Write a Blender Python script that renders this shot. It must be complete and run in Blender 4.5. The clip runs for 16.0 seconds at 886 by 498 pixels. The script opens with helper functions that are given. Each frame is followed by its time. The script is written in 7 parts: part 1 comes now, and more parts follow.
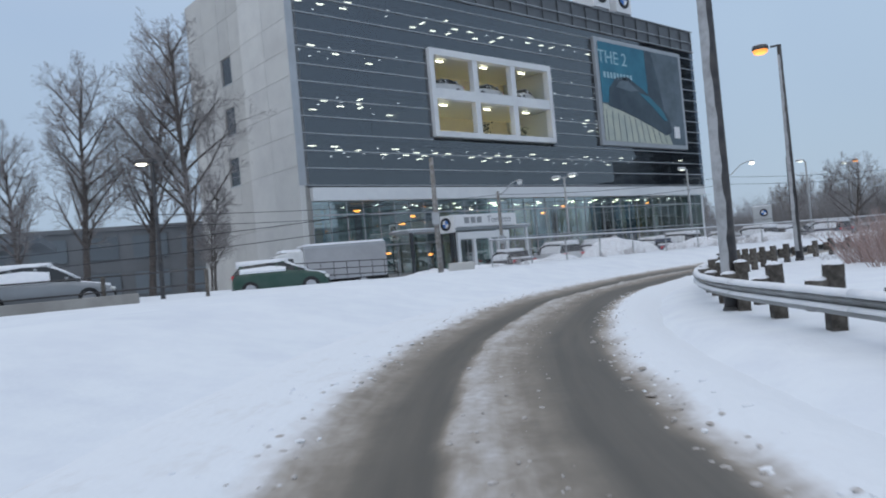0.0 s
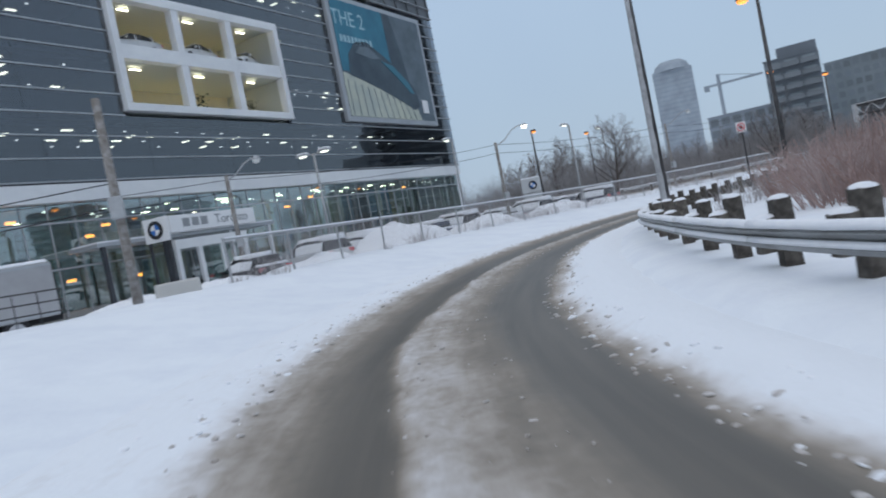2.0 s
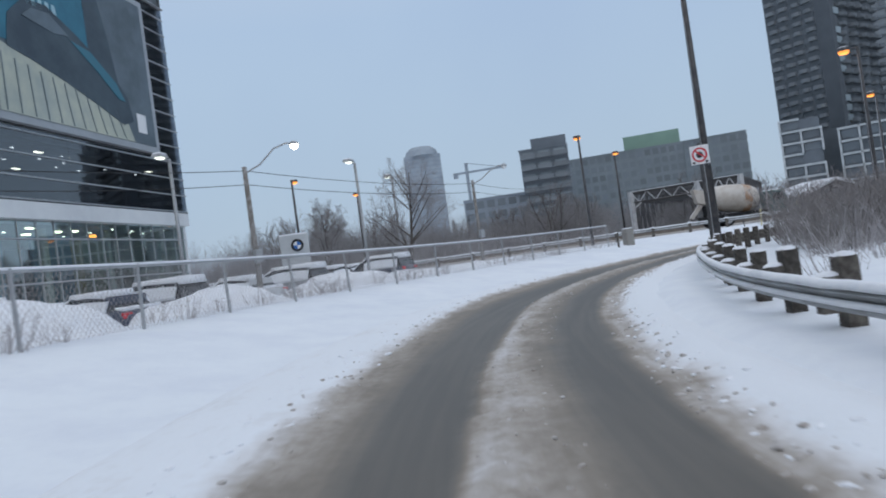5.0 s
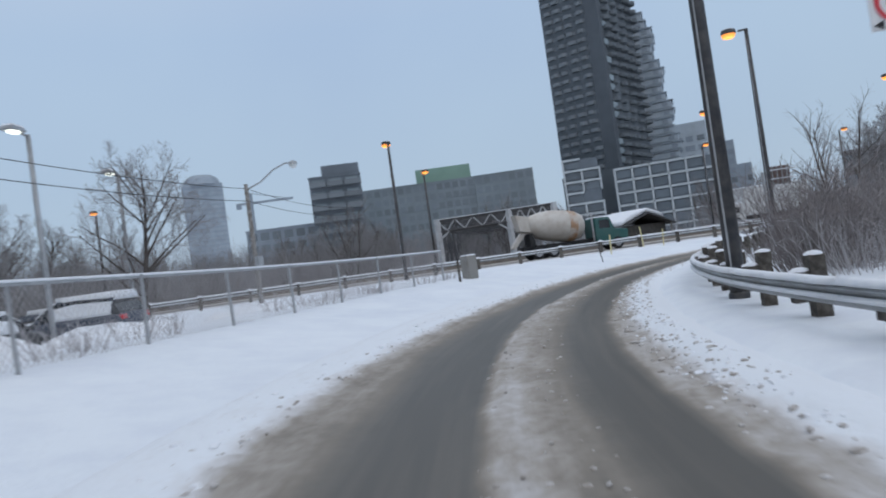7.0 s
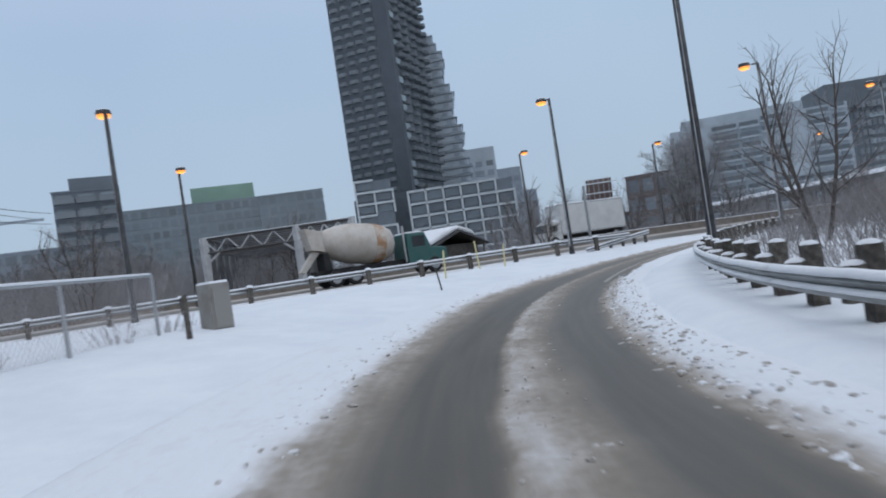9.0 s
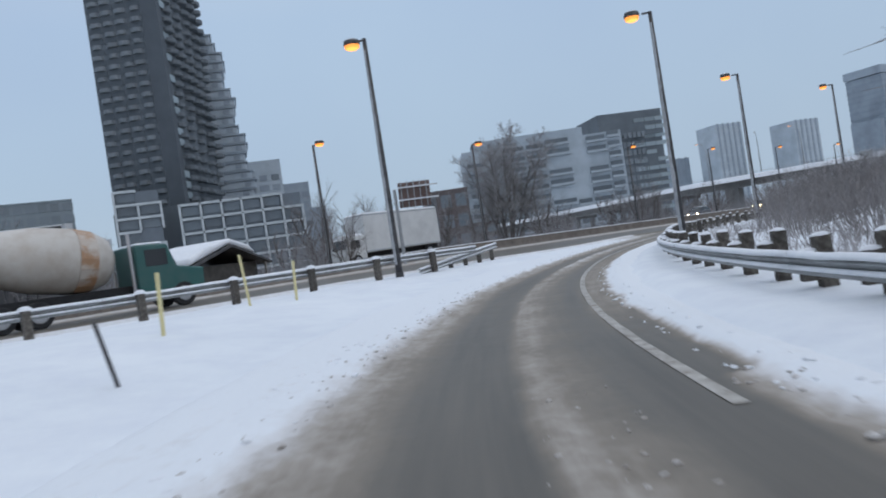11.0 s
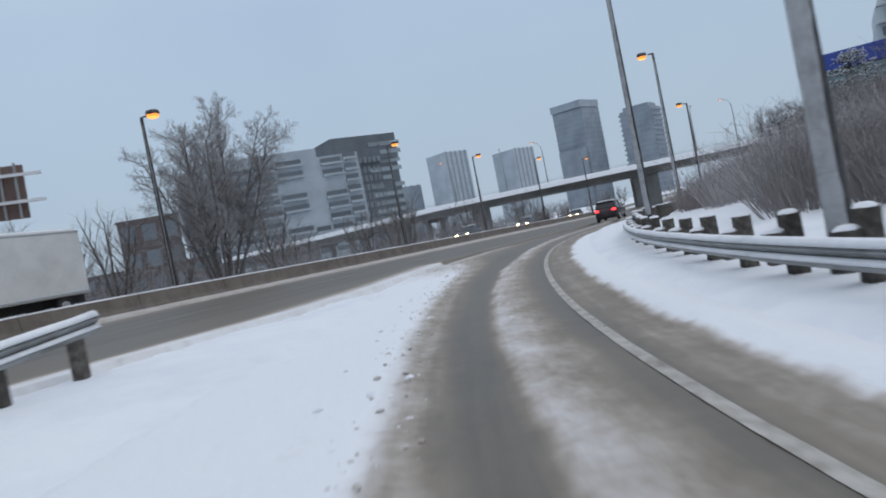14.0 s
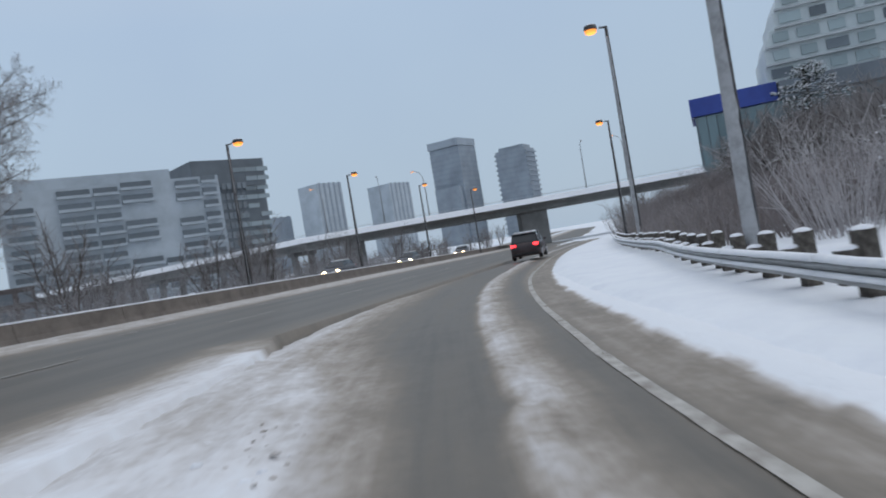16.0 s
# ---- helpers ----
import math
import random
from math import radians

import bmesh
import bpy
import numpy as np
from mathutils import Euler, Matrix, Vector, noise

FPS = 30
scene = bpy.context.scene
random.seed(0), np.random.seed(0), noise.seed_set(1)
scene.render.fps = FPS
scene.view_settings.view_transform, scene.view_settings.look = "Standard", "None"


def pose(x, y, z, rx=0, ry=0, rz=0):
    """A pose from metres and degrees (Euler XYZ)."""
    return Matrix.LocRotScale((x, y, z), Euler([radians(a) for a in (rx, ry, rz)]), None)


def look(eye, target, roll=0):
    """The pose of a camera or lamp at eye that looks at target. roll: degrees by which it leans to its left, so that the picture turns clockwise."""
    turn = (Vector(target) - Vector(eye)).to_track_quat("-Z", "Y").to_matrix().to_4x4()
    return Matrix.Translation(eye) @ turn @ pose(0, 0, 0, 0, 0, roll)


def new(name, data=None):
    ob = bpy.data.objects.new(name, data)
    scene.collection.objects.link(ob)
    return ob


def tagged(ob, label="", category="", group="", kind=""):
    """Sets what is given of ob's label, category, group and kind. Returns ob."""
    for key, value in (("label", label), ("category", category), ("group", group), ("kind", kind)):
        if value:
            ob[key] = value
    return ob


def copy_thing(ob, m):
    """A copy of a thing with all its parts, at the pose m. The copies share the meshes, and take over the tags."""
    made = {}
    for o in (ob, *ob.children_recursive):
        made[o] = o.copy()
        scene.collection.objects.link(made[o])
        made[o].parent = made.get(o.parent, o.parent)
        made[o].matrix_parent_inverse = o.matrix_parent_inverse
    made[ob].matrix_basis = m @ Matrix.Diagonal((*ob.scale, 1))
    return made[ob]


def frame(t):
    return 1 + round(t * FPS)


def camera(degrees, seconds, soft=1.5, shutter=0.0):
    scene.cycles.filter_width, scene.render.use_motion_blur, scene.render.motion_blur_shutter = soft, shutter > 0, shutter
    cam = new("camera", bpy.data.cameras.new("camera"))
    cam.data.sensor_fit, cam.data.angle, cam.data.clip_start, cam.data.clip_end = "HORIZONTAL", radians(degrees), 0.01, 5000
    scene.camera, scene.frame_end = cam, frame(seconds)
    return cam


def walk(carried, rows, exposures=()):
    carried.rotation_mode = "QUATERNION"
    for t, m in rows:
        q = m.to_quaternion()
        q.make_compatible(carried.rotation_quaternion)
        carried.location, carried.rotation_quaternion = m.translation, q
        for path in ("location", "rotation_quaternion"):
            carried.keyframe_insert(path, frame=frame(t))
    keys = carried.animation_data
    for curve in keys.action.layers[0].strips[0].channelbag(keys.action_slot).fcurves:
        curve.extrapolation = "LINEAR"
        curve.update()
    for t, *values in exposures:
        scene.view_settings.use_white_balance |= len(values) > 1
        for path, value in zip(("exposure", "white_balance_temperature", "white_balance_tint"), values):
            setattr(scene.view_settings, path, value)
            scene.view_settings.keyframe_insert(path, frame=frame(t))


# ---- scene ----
cam = camera(62.73, 16.0, soft=1.9, shutter=0.3)
PATH = [
    (0, (3.329, 6.450, 1.374), (2.658, 16.426, 1.530), -5.13),
    (0.5, (3.023, 9.416, 1.334), (3.167, 19.415, 1.417), -6.06),
    (1, (2.876, 12.395, 1.292), (4.066, 22.323, 1.213), -7.51),
    (1.5, (2.957, 15.402, 1.271), (4.989, 25.192, 1.070), -9.24),
    (2, (3.196, 18.403, 1.264), (6.045, 27.984, 0.951), -11.37),
    (2.5, (3.758, 21.441, 1.272), (7.565, 30.675, 0.797), -13.74),
    (3, (4.568, 24.475, 1.287), (9.295, 33.275, 0.829), -13.23),
    (3.2, (4.923, 25.685, 1.293), (9.972, 34.313, 1.052), -11.34),
    (5.3, (10.984, 37.089, 1.312), (17.266, 44.868, 1.465), -7.85),
    (5.5, (11.830, 38.204, 1.310), (18.345, 45.788, 1.480), -7.68),
    (6, (14.056, 40.951, 1.307), (21.144, 48.002, 1.524), -7.52),
    (6.5, (16.439, 43.534, 1.309), (24.034, 50.035, 1.534), -7.69),
    (7, (19.031, 45.815, 1.316), (27.123, 51.687, 1.510), -7.99),
    (7.5, (21.789, 47.864, 1.322), (30.301, 53.109, 1.484), -8.25),
    (8, (24.757, 49.790, 1.311), (33.636, 54.388, 1.444), -8.38),
    (8.5, (27.998, 51.549, 1.290), (37.183, 55.501, 1.418), -8.36),
    (9, (31.351, 53.108, 1.262), (40.786, 56.418, 1.400), -8.61),
    (9.2, (32.699, 53.693, 1.251), (42.231, 56.713, 1.394), -8.79),
    (11.3, (48.778, 57.264, 1.277), (58.777, 57.410, 1.292), -8.06),
    (11.5, (50.430, 57.280, 1.283), (60.429, 57.248, 1.333), -7.59),
    (12, (54.593, 57.279, 1.296), (64.577, 56.726, 1.419), -7.31),
    (12.5, (58.798, 57.016, 1.305), (68.704, 55.649, 1.405), -10.16),
    (13, (62.947, 56.520, 1.303), (72.721, 54.409, 1.171), -13.82),
    (13.5, (67.074, 55.780, 1.291), (76.688, 53.043, 0.998), -13.40),
    (14, (71.103, 54.734, 1.276), (80.605, 51.626, 1.068), -11.22),
    (14.5, (75.062, 53.553, 1.273), (84.459, 50.135, 1.190), -10.11),
    (15, (78.985, 52.147, 1.276), (88.225, 48.324, 1.219), -10.72),
    (15.5, (82.893, 50.523, 1.280), (91.941, 46.264, 1.257), -10.04),
    (16, (86.803, 48.786, 1.285), (95.591, 44.014, 1.251), -9.55),
]
walk(cam, [(t, look(eye, target, roll)) for t, eye, target, roll in PATH],
     [(0, 0.0, 6500, 10), (9.2, 0.0, 6500, 10), (12.0, 0.0, 6540, 10), (13.5, 0.0, 6720, 10), (16, 0.0, 6720, 10)])

# ---- world and light ----
world = bpy.data.worlds.new("overcast_dusk")
scene.world = world
world.use_nodes = True
wn, wl = world.node_tree.nodes, world.node_tree.links
wn.clear()
w_out, w_bg = wn.new("ShaderNodeOutputWorld"), wn.new("ShaderNodeBackground")
w_sky, w_mix = wn.new("ShaderNodeTexSky"), wn.new("ShaderNodeMixRGB")
w_co, w_sep, w_ramp = wn.new("ShaderNodeTexCoord"), wn.new("ShaderNodeSeparateXYZ"), wn.new("ShaderNodeValToRGB")
w_noise, w_cloud = wn.new("ShaderNodeTexNoise"), wn.new("ShaderNodeMixRGB")
w_sky.sky_type, w_sky.sun_disc = "NISHITA", False
w_sky.sun_elevation, w_sky.sun_rotation = radians(8), radians(230)
els = w_ramp.color_ramp.elements
els[0].position, els[0].color = 0.0, (0.375, 0.485, 0.625, 1)
els[1].position, els[1].color = 1.0, (0.80, 0.86, 0.98, 1)
for p, c in ((0.12, (0.385, 0.50, 0.65, 1)), (0.32, (0.395, 0.52, 0.70, 1)), (0.5, (0.48, 0.58, 0.74, 1)), (0.75, (0.66, 0.74, 0.87, 1))):
    e = els.new(p)
    e.color = c
w_noise.inputs["Scale"].default_value, w_noise.inputs["Detail"].default_value = 2.2, 3
w_cloud.blend_type, w_cloud.inputs[0].default_value = "OVERLAY", 0.12
w_mix.inputs[0].default_value = 0.01
wl.new(w_co.outputs["Generated"], w_sep.inputs[0])
wl.new(w_sep.outputs["Z"], w_ramp.inputs[0])
wl.new(w_co.outputs["Generated"], w_noise.inputs["Vector"])
wl.new(w_ramp.outputs[0], w_cloud.inputs[1])
wl.new(w_noise.outputs["Fac"], w_cloud.inputs[2])
wl.new(w_cloud.outputs[0], w_mix.inputs[1])
wl.new(w_sky.outputs[0], w_mix.inputs[2])
wl.new(w_mix.outputs[0], w_bg.inputs[0])
wl.new(w_bg.outputs[0], w_out.inputs[0])
w_bg.inputs[1].default_value = 1.0
sun = new("sun", bpy.data.lights.new("sun", "SUN"))
sun.data.energy, sun.data.angle, sun.data.color = 0.3, radians(40), (1.0, 0.96, 0.92)
sun.matrix_world = look((0, 0, 60), (20, 45, 0))


# ---- materials ----
def material(name, base, rough=0.7, metal=0.0, second=None, scale=3.0, mixat=(0.4, 0.65), fine=40.0, bump=0.0, spec=None, emit=None, vary=0.0, coords="Object", coarse=0.25):
    m = bpy.data.materials.new(name)
    m.use_nodes = True
    nt = m.node_tree
    b = nt.nodes["Principled BSDF"]
    b.inputs["Base Color"].default_value = (*base, 1)
    b.inputs["Roughness"].default_value = rough
    b.inputs["Metallic"].default_value = metal
    if spec is not None:
        b.inputs["Specular IOR Level"].default_value = spec
    if emit:
        b.inputs["Emission Color"].default_value = (*emit[0], 1)
        b.inputs["Emission Strength"].default_value = emit[1]
    co = nt.nodes.new("ShaderNodeTexCoord")
    out = None
    if second:
        n1, r1, mx = nt.nodes.new("ShaderNodeTexNoise"), nt.nodes.new("ShaderNodeMapRange"), nt.nodes.new("ShaderNodeMixRGB")
        n1.inputs["Scale"].default_value, n1.inputs["Detail"].default_value = scale, 7
        n1.inputs["Roughness"].default_value = 0.65
        nt.links.new(co.outputs[coords], n1.inputs["Vector"])
        r1.inputs[1].default_value, r1.inputs[2].default_value = mixat
        nt.links.new(n1.outputs["Fac"], r1.inputs[0])
        nt.links.new(r1.outputs[0], mx.inputs[0])
        mx.inputs[1].default_value, mx.inputs[2].default_value = (*base, 1), (*second, 1)
        out = mx.outputs[0]
        # a broad, faint unevenness over the fine one
        n3, m3 = nt.nodes.new("ShaderNodeTexNoise"), nt.nodes.new("ShaderNodeMixRGB")
        n3.inputs["Scale"].default_value, n3.inputs["Detail"].default_value = scale * coarse, 3
        nt.links.new(co.outputs[coords], n3.inputs["Vector"])
        m3.blend_type, m3.inputs[0].default_value = "SOFT_LIGHT", 0.35
        nt.links.new(out, m3.inputs[1])
        nt.links.new(n3.outputs["Fac"], m3.inputs[2])
        out = m3.outputs[0]
    if vary:
        oi, hs, mr = nt.nodes.new("ShaderNodeObjectInfo"), nt.nodes.new("ShaderNodeHueSaturation"), nt.nodes.new("ShaderNodeMapRange")
        mr.inputs[3].default_value, mr.inputs[4].default_value = 1 - vary, 1 + vary
        nt.links.new(oi.outputs["Random"], mr.inputs[0])
        nt.links.new(mr.outputs[0], hs.inputs["Value"])
        if out:
            nt.links.new(out, hs.inputs["Color"])
        else:
            hs.inputs["Color"].default_value = (*base, 1)
        out = hs.outputs[0]
    if out:
        nt.links.new(out, b.inputs["Base Color"])
    if bump:
        n2, bp = nt.nodes.new("ShaderNodeTexNoise"), nt.nodes.new("ShaderNodeBump")
        n2.inputs["Scale"].default_value, n2.inputs["Detail"].default_value = fine, 6
        nt.links.new(co.outputs[coords], n2.inputs["Vector"])
        nt.links.new(n2.outputs["Fac"], bp.inputs["Height"])
        bp.inputs["Strength"].default_value, bp.inputs["Distance"].default_value = bump, 0.03
        nt.links.new(bp.outputs[0], b.inputs["Normal"])
    return m


def glass(name, tint, through_share=0.6, rough=0.02):
    m = bpy.data.materials.new(name)
    m.use_nodes = True
    nt = m.node_tree
    nt.nodes.clear()
    o, mx = nt.nodes.new("ShaderNodeOutputMaterial"), nt.nodes.new("ShaderNodeMixShader")
    tr, gl, fr, pw = nt.nodes.new("ShaderNodeBsdfTransparent"), nt.nodes.new("ShaderNodeBsdfGlossy"), nt.nodes.new("ShaderNodeLayerWeight"), nt.nodes.new("ShaderNodeMath")
    tr.inputs[0].default_value = (*tint, 1)
    gl.inputs[0].default_value = (0.9, 0.93, 0.95, 1)
    gl.inputs[1].default_value = rough
    fr.inputs[0].default_value = 0.5
    pw.operation = "POWER"
    pw.inputs[1].default_value = 4.5
    nt.links.new(fr.outputs["Facing"], pw.inputs[0])
    mr = nt.nodes.new("ShaderNodeMapRange")
    mr.inputs[3].default_value, mr.inputs[4].default_value = 1 - through_share, 1.0
    nt.links.new(pw.outputs[0], mr.inputs[0])
    nt.links.new(mr.outputs[0], mx.inputs[0])
    nt.links.new(tr.outputs[0], mx.inputs[1])
    nt.links.new(gl.outputs[0], mx.inputs[2])
    nt.links.new(mx.outputs[0], o.inputs[0])
    return m


SNOW = material("snow", (0.84, 0.87, 0.90), 0.85, second=(0.77, 0.80, 0.85), scale=0.9, fine=14, bump=0.35, spec=0.25)
SNOW_CAP = material("snow_cap", (0.88, 0.89, 0.91), 0.9, second=(0.80, 0.82, 0.86), scale=6, fine=25, bump=0.4, spec=0.2)
POLE_SNOW = material("rime_on_steel", (0.43, 0.44, 0.455), 0.9, second=(0.30, 0.305, 0.31), scale=5, mixat=(0.42, 0.66), fine=40, bump=0.3)
STEEL = material("galvanised_steel", (0.30, 0.31, 0.31), 0.45, 0.75, second=(0.18, 0.18, 0.17), scale=2.5, fine=60, bump=0.05)
POST_WOOD = material("creosoted_post", (0.062, 0.052, 0.044), 0.85, second=(0.155, 0.14, 0.12), scale=9, fine=60, bump=0.4, vary=0.3)
POLE_DARK = material("weathered_pole_steel", (0.055, 0.055, 0.06), 0.5, 0.4, second=(0.10, 0.095, 0.09), scale=4, fine=50, bump=0.05)
POLE_GREY = material("grey_pole", (0.42, 0.43, 0.44), 0.55, 0.3, second=(0.33, 0.34, 0.35), scale=4)
POLE_WOOD = material("utility_pole_wood", (0.19, 0.17, 0.15), 0.9, second=(0.36, 0.35, 0.34), scale=7, fine=50, bump=0.4)
SODIUM = material("sodium_lens", (0.9, 0.5, 0.15), 0.4, emit=((1.0, 0.36, 0.06), 1.9))
SODIUM_SIDE = material("sodium_diffuser", (0.8, 0.4, 0.12), 0.5, emit=((1.0, 0.29, 0.035), 1.25))
LED = material("white_lamp_lens", (0.9, 0.9, 0.85), 0.4, emit=((1.0, 0.93, 0.75), 5.0))
LOT_LED = material("lot_lamp_lens", (0.9, 0.92, 0.88), 0.4, emit=((0.95, 1.0, 0.86), 1.8))
LED_OFF = material("opal_lens", (0.75, 0.76, 0.74), 0.4)
CONCRETE = material("cast_concrete", (0.34, 0.33, 0.31), 0.9, second=(0.25, 0.24, 0.225), scale=0.7, fine=18, bump=0.2)
CLADDING = material("pale_precast_panel", (0.56, 0.55, 0.52), 0.8, second=(0.48, 0.47, 0.45), scale=0.35, fine=9, bump=0.1, vary=0.06)
CLADDING_PALE = material("paler_precast_panel", (0.66, 0.65, 0.62), 0.8, second=(0.58, 0.57, 0.55), scale=0.35, fine=9, bump=0.1, vary=0.05)
BARRIER = material("salt_stained_concrete", (0.20, 0.17, 0.145), 0.9, second=(0.13, 0.11, 0.095), scale=1.2, fine=18, bump=0.3)
WHITE_METAL = material("white_metal_panel", (0.74, 0.75, 0.75), 0.45, second=(0.66, 0.67, 0.68), scale=0.6)
DARK_METAL = material("charcoal_metal", (0.05, 0.053, 0.06), 0.45, 0.3, second=(0.075, 0.08, 0.088), scale=0.5, vary=0.12)
RIB_METAL = material("ribbed_grey_metal", (0.16, 0.17, 0.18), 0.5, 0.4, second=(0.12, 0.13, 0.14), scale=0.8)
MULLION = material("aluminium_mullion", (0.44, 0.46, 0.48), 0.45, 0.4, second=(0.38, 0.40, 0.42), scale=1.0)
GLASS_DARK = glass("smoked_glass", (0.45, 0.48, 0.52), 0.86)
GLASS_CLEAR = glass("clear_glass", (0.80, 0.90, 0.88), 0.72)
SPANDREL = material("dark_spandrel", (0.020, 0.024, 0.030), 0.25, second=(0.028, 0.032, 0.04), scale=0.3)
INTERIOR = material("dim_interior", (0.10, 0.105, 0.11), 0.9, second=(0.07, 0.075, 0.08), scale=0.4)
CEIL_LAMP = material("office_light", (1, 1, 0.9), 0.5, emit=((1.0, 0.95, 0.70), 8.0))
CEIL_TINY = material("small_downlight", (1, 1, 0.95), 0.5, emit=((0.97, 0.97, 0.90), 4.5))
ORANGE_LAMP = material("orange_lamp", (1, 0.5, 0.1), 0.5, emit=((1.0, 0.32, 0.05), 5.0))
# the yellow of the niche lighting is put into this base colour
WARM_WALL = material("yellow_lit_wall", (0.80, 0.73, 0.52), 0.7, second=(0.72, 0.65, 0.46), scale=0.7)
BLACK = material("black_rubber", (0.018, 0.018, 0.02), 0.75, second=(0.03, 0.03, 0.032), scale=8)
CAR_GLASS = material("car_window", (0.02, 0.024, 0.028), 0.12, spec=0.6)
CHROME = material("rim_alloy", (0.5, 0.5, 0.52), 0.35, 0.8)
TAIL = material("tail_light_lit", (0.6, 0.02, 0.02), 0.3, emit=((1.0, 0.03, 0.04), 4.5))
HEAD = material("head_light_lit", (1, 0.9, 0.7), 0.3, emit=((1.0, 0.70, 0.34), 24.0))
BARK = material("bark", (0.085, 0.072, 0.064), 0.95, second=(0.14, 0.12, 0.11), scale=6, fine=30, bump=0.5)
TWIG = material("frosted_twig", (0.31, 0.29, 0.285), 0.95, second=(0.21, 0.19, 0.185), scale=1.5)
# twigs and PALE_BARK paled to paint in haze, besides the frost
RIME_HAZE_TWIG = material("rimed_hazed_twig", (0.38, 0.37, 0.375), 0.95, second=(0.27, 0.255, 0.255), scale=1.0)
PALE_BARK = material("hazed_bark", (0.15, 0.135, 0.13), 0.95, second=(0.24, 0.225, 0.22), scale=6, fine=30, bump=0.5)
# base colour lightened to a haze grey for the far bank
TWIG_DARK = material("hazed_twig", (0.25, 0.235, 0.235), 0.95, second=(0.34, 0.325, 0.325), scale=1.2)
RED_TWIG = material("russet_twig", (0.33, 0.225, 0.20), 0.95, second=(0.46, 0.38, 0.365), scale=0.8)
FROST = material("hoar_frost_twig", (0.50, 0.48, 0.48), 0.95, second=(0.36, 0.33, 0.33), scale=1.0)
THICKET = material("brown_thicket_twig", (0.235, 0.205, 0.20), 0.95, second=(0.33, 0.30, 0.295), scale=0.7)
PINE = material("pine_needles", (0.045, 0.065, 0.05), 0.9, second=(0.08, 0.10, 0.08), scale=2)
DRY_GRASS = material("dry_grass", (0.33, 0.28, 0.21), 0.95, second=(0.24, 0.19, 0.14), scale=2)
LINE_PAINT = material("road_paint", (0.50, 0.48, 0.44), 0.7, second=(0.26, 0.23, 0.20), scale=5)
RED_PAINT = material("red_sign_paint", (0.62, 0.035, 0.05), 0.5)
SIGN_WHITE = material("sign_white", (0.80, 0.80, 0.80), 0.45)
SIGN_GREY = material("sign_letter_grey", (0.30, 0.31, 0.32), 0.5)
SIGN_BACK = material("rusty_sign_back", (0.22, 0.15, 0.13), 0.7, 0.2, second=(0.15, 0.10, 0.09), scale=1.5)
BLUE_ENAMEL = material("blue_enamel", (0.03, 0.16, 0.50), 0.4)
YELLOW_POST = material("yellow_marker", (0.70, 0.62, 0.33), 0.6)


